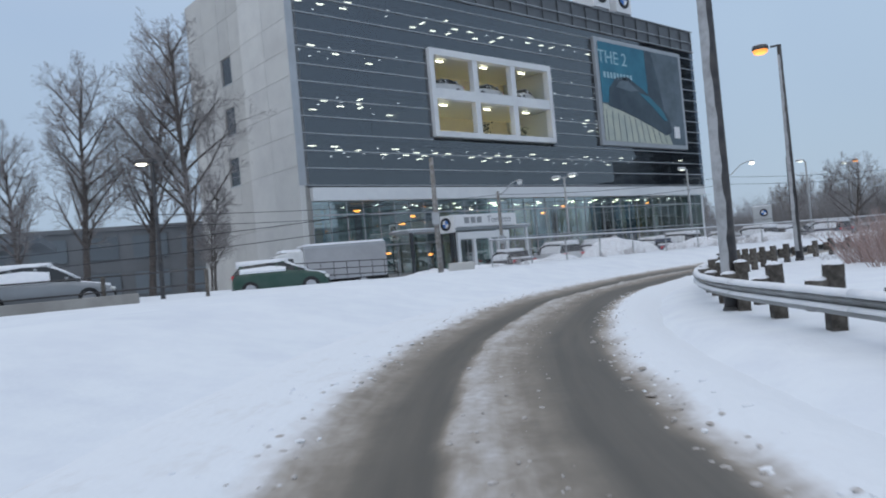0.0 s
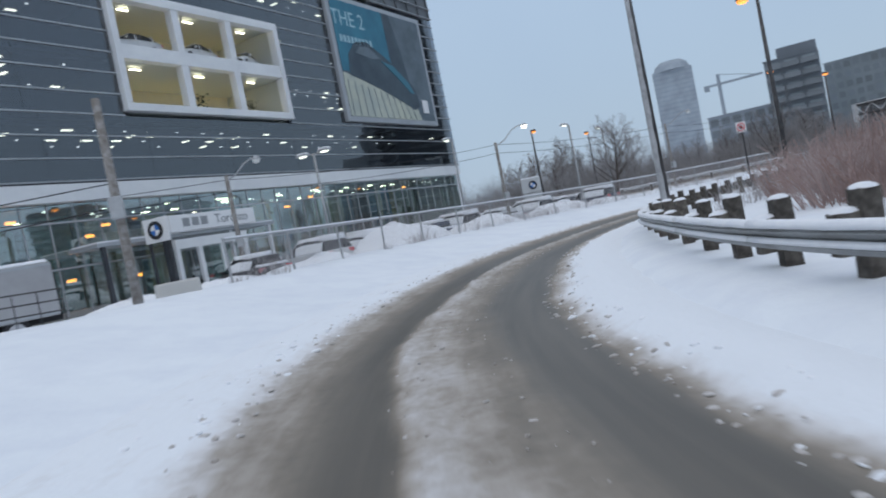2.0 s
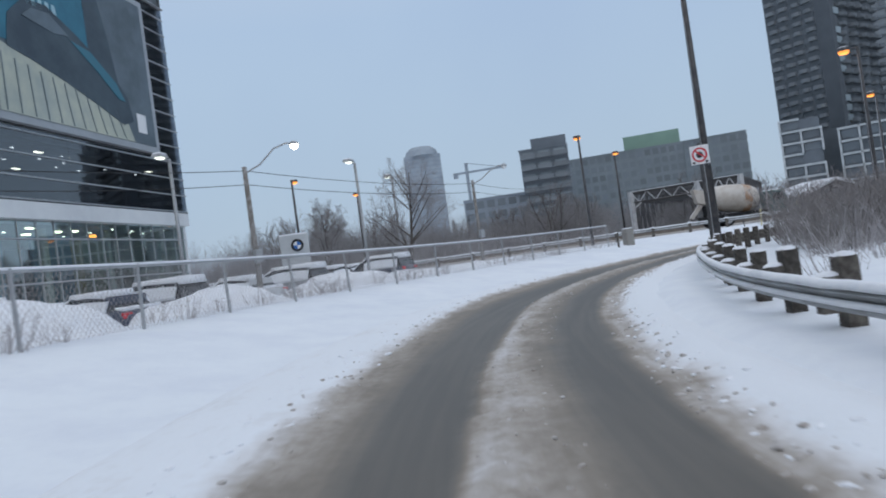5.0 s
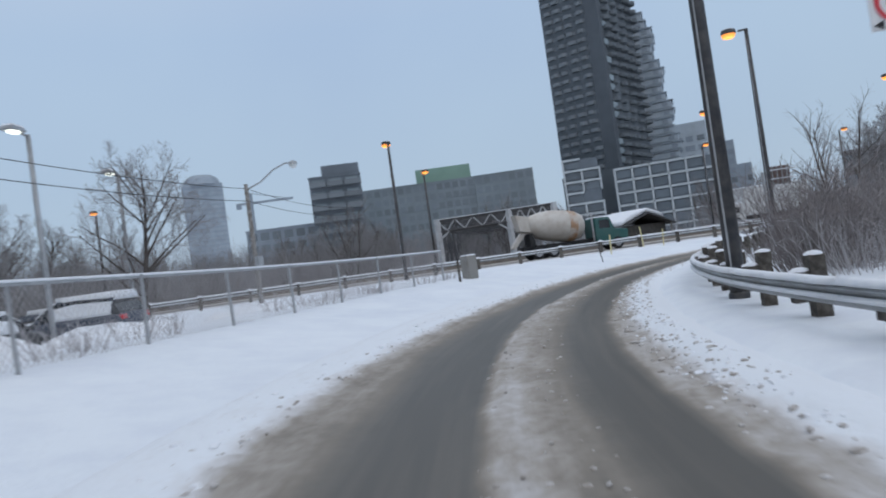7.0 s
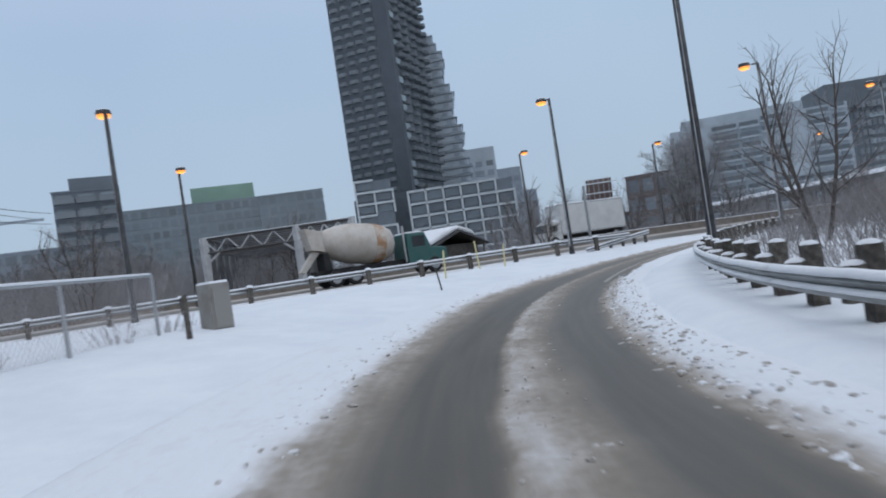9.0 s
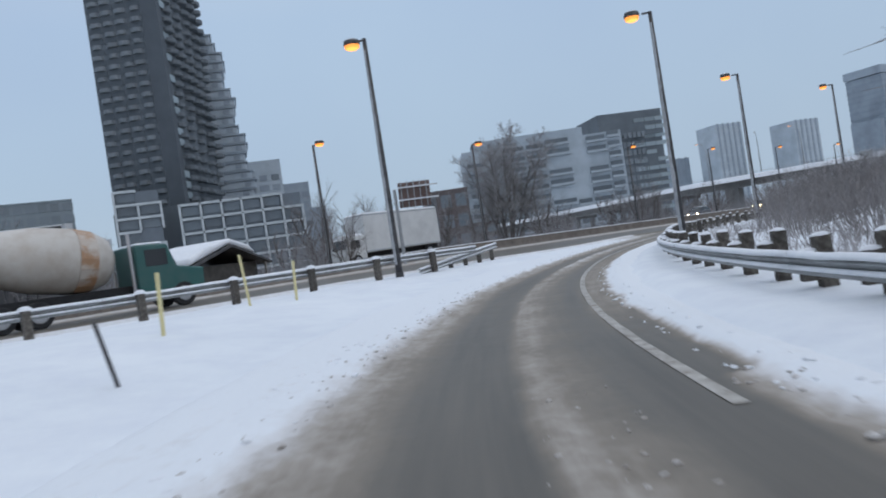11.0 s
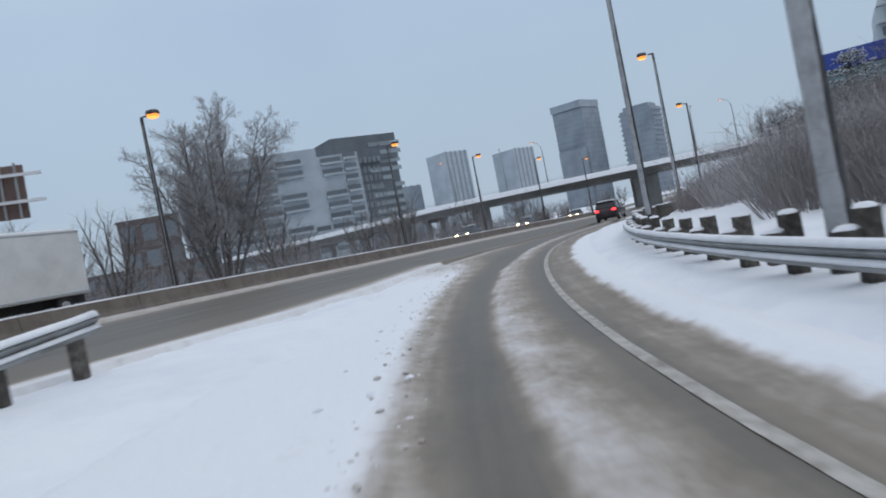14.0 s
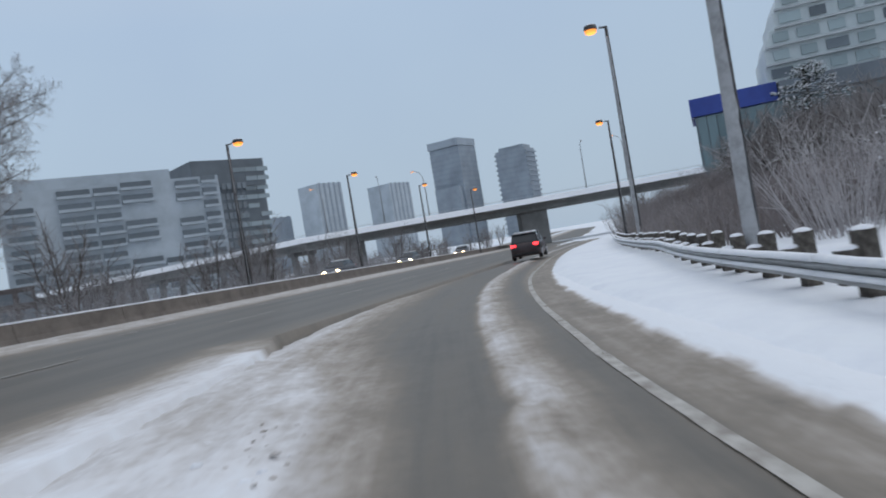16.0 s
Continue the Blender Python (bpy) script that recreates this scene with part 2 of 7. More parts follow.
def road_material():
    """Wet brown asphalt (slush 0) under dirty slush (1) and clean snow (2); u across in metres, v along."""
    m = bpy.data.materials.new("slushy_asphalt")
    m.use_nodes = True
    nt = m.node_tree
    N, L = nt.nodes, nt.links
    b = N["Principled BSDF"]

    def calc(op, a, c, d=None):
        x = N.new("ShaderNodeMath")
        x.operation = op
        for i, q in enumerate((a, c, d)):
            if q is None:
                continue
            if isinstance(q, (int, float)):
                x.inputs[i].default_value = q
            else:
                L.new(q, x.inputs[i])
        return x.outputs[0]

    def grain(scale, detail, stretch):
        mp, n = N.new("ShaderNodeMapping"), N.new("ShaderNodeTexNoise")
        mp.inputs["Scale"].default_value = (1.0, stretch, 1)
        L.new(uv.outputs[0], mp.inputs[0])
        n.inputs["Scale"].default_value, n.inputs["Detail"].default_value = scale, detail
        L.new(mp.outputs[0], n.inputs["Vector"])
        return calc("SUBTRACT", n.outputs["Fac"], 0.5)

    at, uv = N.new("ShaderNodeAttribute"), N.new("ShaderNodeUVMap")
    at.attribute_name = "slush"
    k = at.outputs["Fac"]
    loose = calc("MINIMUM", calc("MULTIPLY", k, 1.2), 1.0)
    lumps = calc("MULTIPLY_ADD", grain(9.0, 8, 0.7), 0.75, calc("MULTIPLY", grain(2.2, 6, 0.5), 1.15))
    streaks = calc("MULTIPLY_ADD", grain(7.0, 4, 0.04), 0.55, calc("MULTIPLY", grain(1.3, 5, 0.12), 0.5))
    value = calc("ADD", calc("MULTIPLY_ADD", lumps, loose, k), calc("MULTIPLY", streaks, 0.75))
    ramp = N.new("ShaderNodeValToRGB")
    e = ramp.color_ramp.elements
    e[0].position, e[0].color = 0.0, (0.118, 0.108, 0.093, 1)
    e[1].position, e[1].color = 1.0, (0.83, 0.855, 0.885, 1)
    for p, c in ((0.12, (0.172, 0.153, 0.128, 1)), (0.25, (0.262, 0.230, 0.193, 1)), (0.40, (0.40, 0.362, 0.322, 1)), (0.55, (0.53, 0.505, 0.485, 1)), (0.75, (0.73, 0.725, 0.73, 1))):
        x = e.new(p)
        x.color = c
    half = calc("MULTIPLY_ADD", value, 0.5, 0.03)
    L.new(half, ramp.inputs[0])
    # scattered grit in the loose slush
    grit, mx = N.new("ShaderNodeMapRange"), N.new("ShaderNodeMixRGB")
    L.new(grain(26.0, 3, 0.8), grit.inputs[0])
    grit.inputs[1].default_value, grit.inputs[2].default_value, grit.inputs[4].default_value = 0.17, 0.26, 0.4
    only = N.new("ShaderNodeMapRange")
    L.new(k, only.inputs[0])
    only.inputs[1].default_value, only.inputs[2].default_value, only.inputs[3].default_value, only.inputs[4].default_value = 1.2, 1.8, 1.0, 0.0
    L.new(calc("MULTIPLY", grit.outputs[0], calc("MULTIPLY", only.outputs[0], loose)), mx.inputs[0])
    L.new(ramp.outputs[0], mx.inputs[1])
    mx.inputs[2].default_value = (0.16, 0.125, 0.10, 1)
    L.new(mx.outputs[0], b.inputs["Base Color"])
    rr = N.new("ShaderNodeMapRange")
    rr.inputs[1].default_value, rr.inputs[2].default_value, rr.inputs[3].default_value, rr.inputs[4].default_value = 0.1, 0.45, 0.50, 0.9
    L.new(half, rr.inputs[0])
    L.new(rr.outputs[0], b.inputs["Roughness"])
    b.inputs["Specular IOR Level"].default_value = 0.2
    bp = N.new("ShaderNodeBump")
    bp.inputs["Strength"].default_value, bp.inputs["Distance"].default_value = 0.6, 0.05
    L.new(calc("MULTIPLY", lumps, loose), bp.inputs["Height"])
    L.new(bp.outputs[0], b.inputs["Normal"])
    return m


ROAD = road_material()


# ---- mesh building ----
class Shape:
    """Vertices and faces of one mesh, gathered piece by piece."""

    def __init__(self):
        self.v, self.f = [], []

    def add(self, vs, fs):
        k = len(self.v)
        self.v += [tuple(p) for p in vs]
        self.f += [tuple(i + k for i in f) for f in fs]
        return self

    def box(self, x, y, z, sx, sy, sz, turn=0.0, taper=1.0, m=None):
        """A box centred on x, y that stands on z."""
        c, s = math.cos(radians(turn)), math.sin(radians(turn))
        vs = []
        for k, zz in ((1.0, z), (taper, z + sz)):
            for a, b in ((-1, -1), (1, -1), (1, 1), (-1, 1)):
                px, py = a * sx / 2 * k, b * sy / 2 * k
                vs.append((x + c * px - s * py, y + s * px + c * py, zz))
        if m is not None:
            vs = [m @ Vector(p) for p in vs]
        return self.add(vs, [(3, 2, 1, 0), (4, 5, 6, 7), (0, 1, 5, 4), (1, 2, 6, 5), (2, 3, 7, 6), (3, 0, 4, 7)])

    def tube(self, pts, radii, n=6, cap=True):
        pts = [Vector(p) for p in pts]
        ring, k0 = [], len(self.v)
        for i, p in enumerate(pts):
            d = (pts[min(i + 1, len(pts) - 1)] - pts[max(i - 1, 0)])
            d = d.normalized() if d.length > 1e-6 else Vector((0, 0, 1))
            a = d.cross(Vector((0, 0, 1)) if abs(d.z) < 0.9 else Vector((1, 0, 0))).normalized()
            b = d.cross(a)
            r = radii[i] if isinstance(radii, (list, tuple)) else radii
            for j in range(n):
                w = 2 * math.pi * j / n
                self.v.append(tuple(p + a * (r * math.cos(w)) + b * (r * math.sin(w))))
        for i in range(len(pts) - 1):
            for j in range(n):
                q, s = k0 + i * n + j, k0 + i * n + (j + 1) % n
                self.f.append((q, s, s + n, q + n))
        if cap:
            self.f.append(tuple(k0 + j for j in range(n))[::-1])
            self.f.append(tuple(k0 + (len(pts) - 1) * n + j for j in range(n)))
        return self

    def prism(self, poly, y0, y1, m=None):
        """A profile in x, z drawn out along y."""
        n = len(poly)
        vs = [Vector((x, y0, z)) for x, z in poly] + [Vector((x, y1, z)) for x, z in poly]
        if m is not None:
            vs = [m @ p for p in vs]
        fs = [tuple(range(n)), tuple(range(n, 2 * n))[::-1]]
        fs += [(i, i + n, (i + 1) % n + n, (i + 1) % n) for i in range(n)]
        return self.add(vs, fs)

    def sweep(self, profile, line, closed=True):
        """A profile (side, up) carried along level line points (x, y, z)."""
        line = [Vector(p) for p in line]
        n, k0 = len(profile), len(self.v)
        for i, p in enumerate(line):
            d = line[min(i + 1, len(line) - 1)] - line[max(i - 1, 0)]
            d.z = 0
            d.normalize()
            side = Vector((d.y, -d.x, 0))
            for a, z in profile:
                self.v.append(tuple(p + side * a + Vector((0, 0, z))))
        for i in range(len(line) - 1):
            for j in range(n if closed else n - 1):
                q, s = k0 + i * n + j, k0 + i * n + (j + 1) % n
                self.f.append((q, q + n, s + n, s))
        if closed:
            self.f.append(tuple(range(k0, k0 + n)))
            self.f.append(tuple(range(k0 + (len(line) - 1) * n, k0 + len(line) * n))[::-1])
        return self

    def ball(self, x, y, z, rx, ry, rz, n=10, m=6, low=-1.0):
        k0 = len(self.v)
        for i in range(m + 1):
            w = max(low, -1.0) * math.pi / 2 + (math.pi / 2 - max(low, -1.0) * math.pi / 2) * i / m
            for j in range(n):
                a = 2 * math.pi * j / n
                self.v.append((x + rx * math.cos(w) * math.cos(a), y + ry * math.cos(w) * math.sin(a), z + rz * math.sin(w)))
        for i in range(m):
            for j in range(n):
                q, s = k0 + i * n + j, k0 + i * n + (j + 1) % n
                self.f.append((q, s, s + n, q + n))
        return self

    def data(self, name, mat, smooth=False):
        me = bpy.data.meshes.new(name)
        me.from_pydata(self.v, [], self.f)
        me.materials.append(mat)
        if smooth:
            me.polygons.foreach_set("use_smooth", [True] * len(me.polygons))
        me.validate()
        me.update()
        return me


def part(name, shape, mat, parent, label="", smooth=False, bevel=0.0, at=None):
    """One mesh object under a thing or a part; shape: a Shape or mesh data."""
    ob = new(name, shape.data(name, mat, smooth) if isinstance(shape, Shape) else shape)
    if parent is not None:
        ob.parent = parent
    if at is not None:
        ob.matrix_basis = at
    if label:
        tagged(ob, label)
    if bevel:
        md = ob.modifiers.new("edge", "BEVEL")
        md.width, md.segments, md.limit_method = bevel, 2, "ANGLE"
    return ob


def thing(name, m, label, category, group="", kind=""):
    ob = new(name)
    ob.empty_display_size = 0.2
    ob.matrix_basis = m
    return tagged(ob, label, category, group, kind)


def solid(name, shape, mat, m, label, category, group="", kind="", smooth=False, bevel=0.0):
    ob = part(name, shape, mat, None, "", smooth, bevel)
    ob.matrix_basis = m
    return tagged(ob, label, category, group, kind)


def smooth01(a, b, x):
    t = min(1.0, max(0.0, (x - a) / (b - a)))
    return t * t * (3 - 2 * t)


def lerp_table(x, table):
    xs, ys = zip(*table)
    return float(np.interp(x, xs, ys))


# ---- the ramp's line and the lie of the land ----
RAMP = [(6.6, -24), (5.0, -10), (4.1, 0), (3.33, 6.45), (2.88, 12.4), (3.2, 18.4), (4.57, 24.5), (7.4, 31.0), (11.0, 37.1), (14.1, 41.0), (19.0, 45.8), (24.8, 49.8), (31.4, 53.1), (39.8, 56.0), (48.8, 57.25), (54.6, 57.3), (62.9, 56.5), (71.1, 54.7), (79.0, 52.15), (86.8, 48.8), (95.5, 44.2), (106, 37.6), (118, 28.4), (130, 18.3), (150, 0), (172, -21), (200, -48)]


def dense(points, step=0.5):
    """Even points along a smooth line through the given ones."""
    p = np.array(points, float)
    t = np.r_[0, np.cumsum(np.hypot(*np.diff(p, axis=0).T))]
    tan = np.gradient(p, t, axis=0)
    out = []
    for i in range(len(p) - 1):
        h = t[i + 1] - t[i]
        for u in np.linspace(0, 1, max(2, int(h / 0.1)), endpoint=False):
            a, b, c, d = 2 * u**3 - 3 * u**2 + 1, u**3 - 2 * u**2 + u, -2 * u**3 + 3 * u**2, u**3 - u**2
            out.append(a * p[i] + b * h * tan[i] + c * p[i + 1] + d * h * tan[i + 1])
    out = np.array(out + [p[-1]])
    s = np.r_[0, np.cumsum(np.hypot(*np.diff(out, axis=0).T))]
    k = np.arange(0, s[-1], step)
    return np.stack([np.interp(k, s, out[:, 0]), np.interp(k, s, out[:, 1])], 1), k


LINE, LINE_S = dense(RAMP)
S0 = LINE_S[np.argmin(np.hypot(LINE[:, 0] - 3.33, LINE[:, 1] - 6.45))]
LINE_S = LINE_S - S0
TAN = np.gradient(LINE, axis=0)
TAN /= np.hypot(TAN[:, 0], TAN[:, 1])[:, None]
SIDE = np.stack([TAN[:, 1], -TAN[:, 0]], 1)


def beside(s, lat):
    """The place lat metres to the right of the ramp's line, s metres along it."""
    i = min(max((s - LINE_S[0]) / 0.5, 0.0), len(LINE_S) - 1.001)
    k = int(i)
    p = LINE[k] + (LINE[k + 1] - LINE[k]) * (i - k) + lat * (SIDE[k] + (SIDE[k + 1] - SIDE[k]) * (i - k))
    return float(p[0]), float(p[1])


def along(s):
    """The ramp's heading there, in degrees from +x."""
    i = int(np.argmin(abs(LINE_S - s)))
    return math.degrees(math.atan2(TAN[i, 1], TAN[i, 0]))


HWAY_N, HWAY_D = np.array((0.66, 0.751)), np.array((0.751, -0.66))


def on_highway(v, w):
    return float(v * HWAY_D[0] + w * HWAY_N[0]), float(v * HWAY_D[1] + w * HWAY_N[1])


def nearest(P):
    lat, ss = np.empty(len(P)), np.empty(len(P))
    for a in range(0, len(P), 4000):
        q = P[a:a + 4000]
        d = (q[:, None, 0] - LINE[None, :, 0]) ** 2 + (q[:, None, 1] - LINE[None, :, 1]) ** 2
        i = d.argmin(1)
        lat[a:a + 4000] = ((q - LINE[i]) * SIDE[i]).sum(1)
        off = np.sqrt(d[np.arange(len(q)), i])
        lat[a:a + 4000] = np.where(lat[a:a + 4000] < 0, -off, off)
        ss[a:a + 4000] = LINE_S[i]
    return lat, ss


def step01(a, b, x):
    t = np.clip((x - a) / (b - a), 0, 1)
    return t * t * (3 - 2 * t)


def highway_z(v, w):
    near = np.interp(v, (0, 15, 25, 35, 40, 200, 700), (0.5, 0.45, 0.3, 0.05, 0.0, -2.2, -2.2))
    far = np.interp(v, (0, 40, 200, 700), (0.5, 0.5, -1.6, -1.6))
    k = np.clip((w - 94) / 19, 0, 1)
    return near * (1 - k) + far * k


def land(P):
    """Height of the ground at points (n, 2), before the roads are sunk into it; also lat, s, v, w."""
    P = np.asarray(P, float).reshape(-1, 2)
    lat, s = nearest(P)
    v, w = P @ HWAY_D, P @ HWAY_N
    bank = np.interp(s, (0, 37, 60, 86, 105, 120, 140), (0.9, 0.85, 0.68, 0.58, 0.42, 0.25, 0.0))
    z = bank * step01(1.9, 7.5, -lat) 
    z = z - (z - 0.12) * step01(8.6, 11.0, -lat) * step01(26, 38, s) * step01(80, 66, s)
    drop = np.interp(s, (125, 285), (0, -2.2))
    z = z + drop
    z = z + step01(5.0, 14, lat) * 0.6 + step01(10, 50, lat) * np.interp(s, (0, 60, 100, 125, 165, 200, 235), (1.5, 1.5, 3.5, 5.5, 5.5, 2.5, 0.5))
    z = z + step01(8, 26, lat) * np.interp(s, (132, 150, 190, 225), (0.0, 2.4, 2.6, 0.0))
    k = step01(91.5, 95.5, w) * step01(-80, -60, v)
    z = z * (1 - k) + highway_z(v, w) * k
    valley = step01(128, 150, w) * step01(5, 50, v)
    return z - 4.0 * valley, lat, s, v, w


def land_z(x, y):
    return float(land([(x, y)])[0][0])


def w_near(v):
    return np.interp(v, (0, 20, 30, 42, 46), (96.4, 96.2, 96.7, 98.8, 100.4))


def make_ground():
    xs = np.r_[np.array([-4000, -2000, -900, -420, -220, -130, -90]), np.arange(-66, 190, 0.55), np.array([200, 230, 280, 350, 460, 700, 1200, 2400, 4500])]
    ys = np.r_[np.array([-4000, -1800, -800, -350, -160, -90, -60]), np.arange(-34, 112, 0.55), np.array([124, 140, 170, 220, 300, 420, 700, 1300, 2600, 4500])]
    X, Y = np.meshgrid(xs, ys)
    P = np.stack([X.ravel(), Y.ravel()], 1)
    z, lat, s, v, w = land(P)
    far = np.maximum(0, np.hypot(P[:, 0] - 60, P[:, 1] - 40) - 180)
    z = z - np.minimum(far * 0.01, 1.5)
    bumps = np.array([noise.noise((a * 0.35, b * 0.35, 0)) * 0.05 + noise.noise((a * 1.7, b * 1.7, 3)) * 0.022 for a, b in P])
    z = z + bumps
    # ploughed ridges beside the ramp
    z = z + 0.07 * np.exp(-((lat + 2.15) / 0.4) ** 2) * (s > -30) + 0.06 * np.exp(-((lat - 2.75) / 0.4) ** 2)
    z = z + (0.06 * step01(34, 22, s) - 0.05) * step01(2.7, 3.5, lat) * step01(8.0, 5.5, lat) * (s < 210)
    z = z + 0.13 * step01(2.6, 3.4, lat) * step01(9.0, 6.0, lat) * (s < 210)
    on_ramp = step01(2.6, 2.0, abs(lat - 0.3)) * (s < 240)
    z = z - 0.30 * on_ramp
    on_road = step01(0.3, 0.9, w - w_near(v)) * step01(112.8, 112.2, w) * step01(-110, -105, v)
    on_other = step01(115.5, 116, w) * step01(127, 126, w) * step01(-110, -105, v)
    z = z - 0.35 * np.clip(on_road + on_other, 0, 1)
    # where the two roads run together the slush on them is all that lies there
    z = z - 0.42 * step01(116, 121, s) * step01(1.5, 2.1, -lat) * step01(7.5, 6.5, -lat) * (s < 210)
    n, m = len(xs), len(ys)
    idx = np.arange(n * m).reshape(m, n)
    f = np.stack([idx[:-1, :-1], idx[:-1, 1:], idx[1:, 1:], idx[1:, :-1]], -1).reshape(-1, 4)
    sh = Shape()
    sh.v, sh.f = [tuple(p) for p in np.c_[P, z].tolist()], [tuple(q) for q in f.tolist()]
    ob = part("ground", sh, SNOW, None, smooth=True)
    return tagged(ob, "snow covered ground with soft drifts beside the ramp", "ground", kind="structure")


def strip(name, rows, us, label, mat=None, kind="structure"):
    """A road surface from rows of (v along, list of (x, y, z, u, slush))."""
    vs, fs, uvs, sl = [], [], [], []
    n = len(us)
    for v, row in rows:
        for x, y, z, u, k in row:
            vs.append((x, y, z))
            uvs.append((u, v))
            sl.append(k)
    for i in range(len(rows) - 1):
        for j in range(n - 1):
            a = i * n + j
            fs.append((a, a + 1, a + n + 1, a + n))
    me = bpy.data.meshes.new(name)
    me.from_pydata(vs, [], fs)
    at = me.attributes.new("slush", "FLOAT", "POINT")
    at.data.foreach_set("value", sl)
    uv = me.uv_layers.new(name="UVMap")
    flat = [c for poly in fs for i in poly for c in uvs[i]]
    uv.data.foreach_set("uv", flat)
    me.materials.append(mat or ROAD)
    me.polygons.foreach_set("use_smooth", [True] * len(fs))
    me.update()
    ob = new(name, me)
    if ob.data.polygons[0].normal.z < 0:
        ob.data.flip_normals()
    return tagged(ob, label, "road", kind=kind)


def ramp_edges(s):
    """Across the lane: clean snow, left rut, middle ridge from its left to its right, right rut, clean snow."""
    return (lerp_table(s, [(0, -1.3), (14, -1.33), (18, -1.65), (24, -1.75), (42, -1.55), (45, -1.7), (50, -2.1), (56, -1.85), (66, -1.24), (70, -1.25), (78, -1.75), (87, -1.15), (102, -0.66), (106, -0.66), (112, -0.8), (119, -1.1), (123, -1.6), (127, -3.1), (140, -3.4)]),
            lerp_table(s, [(0, -0.5), (16, -0.46), (24, -0.75), (42, -0.62), (46, -0.8), (55, -0.8), (66, -0.36), (70, -0.3), (80, -0.35), (102, -0.1), (106, -0.08), (119, -0.2), (124, -0.25), (129, -0.9), (140, -1.0)]),
            lerp_table(s, [(0, 0.0), (16, -0.02), (20, -0.33), (29, -0.2), (42, 0.28), (46, 0.13), (55, 0.08), (59, 0.14), (66, 0.49), (70, 0.5), (78, 0.42), (102, 0.48), (119, 0.35), (122, 0.5), (140, 0.4)]),
            lerp_table(s, [(0, 0.78), (16, 0.88), (22, 0.5), (29, 0.62), (42, 0.95), (46, 0.85), (55, 0.82), (66, 1.04), (70, 1.04), (87, 1.1), (102, 1.13), (119, 0.95), (122, 1.03), (140, 1.0)]),
            lerp_table(s, [(0, 1.65), (14, 1.75), (17, 1.66), (22, 1.45), (29, 1.5), (41, 1.74), (46, 1.68), (55, 1.62), (66, 1.93), (70, 1.95), (86, 1.95), (104, 1.92), (124, 1.95), (150, 2.4)]),
            lerp_table(s, [(0, 1.88), (14, 1.93), (17, 1.82), (22, 1.65), (29, 1.75), (41, 2.08), (46, 2.1), (55, 2.0), (66, 2.12), (70, 2.25), (86, 2.15), (104, 2.12), (122, 2.22), (150, 2.7)]))


def ramp_profile(u, s):
    """Slush (0 bare, 1 dirty, 2 clean snow) and height across the ramp's lane."""
    ls, le, ml, mr, re_, rs = ramp_edges(s)
    wob = 0.07 * noise.noise((s * 0.8, 3.0, 1)) + 0.05 * noise.noise((s * 2.1, 9.0, 1))
    ml, mr, re_, rs, le = ml + wob, mr + wob, re_ + wob, rs + 1.4 * wob, le - wob
    ridge = smooth01(ml - 0.12, ml + 0.08, u) * (0.42 * smooth01(mr + 0.30, mr - 0.10, u) + 0.58 * smooth01(mr + 0.05, ml + 0.05, u))
    ridge *= 0.92 + 0.18 * noise.noise((s * 0.7, 5.0, 2)) - 0.45 * smooth01(72, 84, s) * smooth01(102, 94, s)
    mid = 0.45 * le + 0.55 * ls
    left = 0.60 * smooth01(le + 0.12, mid, u) + 1.4 * smooth01(mid, ls - 0.12, u)
    left = min(left, 2.0 - 1.0 * smooth01(117, 123, s))
    right = 0.85 * smooth01(re_ - 0.14, re_ + 0.12, u) + 1.3 * smooth01(rs - 0.12, rs + 0.18, u)
    if s > 80:
        brown = 0.34 * smooth01(80, 86, s) * smooth01(1.4, 1.75, u)
        right = brown + 2.0 * smooth01(rs - 0.10, rs + 0.16, u)
    k = ridge + left + right + 0.13 * smooth01(76, 88, s)
    z = 0.035 * ridge + 0.03 * smooth01(le + 0.1, le - 0.5, u) + 0.07 * smooth01(ls + 0.5, ls - 0.2, u) + 0.11 * smooth01(rs - 0.12, rs + 0.35, u)
    return k, z


def ramp_surface(u, s):
    """Place, height and slush of the ramp's surface."""
    x, y = beside(s, u)
    k, z = ramp_profile(u, s)
    loose = min(1.0, k * 1.1) * (1 - 0.75 * smooth01(1.5, 2.0, k))
    z += loose * (noise.noise((x * 1.6, y * 1.6, 7)) * 0.03 + noise.noise((x * 5, y * 5, 2)) * 0.04 + max(0.0, noise.noise((x * 8, y * 8, 5))) * 0.05)
    z -= 0.22 * smooth01(2.25, 3.25, u) + 0.16 * smooth01(-2.5, -3.3, u)
    return x, y, lerp_table(s, [(125, 0), (285, -2.2)]) + 0.012 + z + 0.02 * max(0.0, -u), k


def make_ramp():
    us = np.r_[np.arange(-3.3, -2.4, 0.2), np.arange(-2.4, 3.0, 0.085), 3.1, 3.3]
    rows = []
    for s in np.r_[np.arange(-32, -6, 0.5), np.arange(-6, 130, 0.17), np.arange(130, 235, 0.5)]:
        row = []
        for j, u in enumerate(us):
            x, y, z, k = ramp_surface(u, s)
            if j in (0, len(us) - 1):
                z -= 0.25
            row.append((x, y, z, u, k))
        rows.append((s, row))
    return strip("road", rows, us, "single lane ramp with wet brown wheel ruts between ridges of slush")


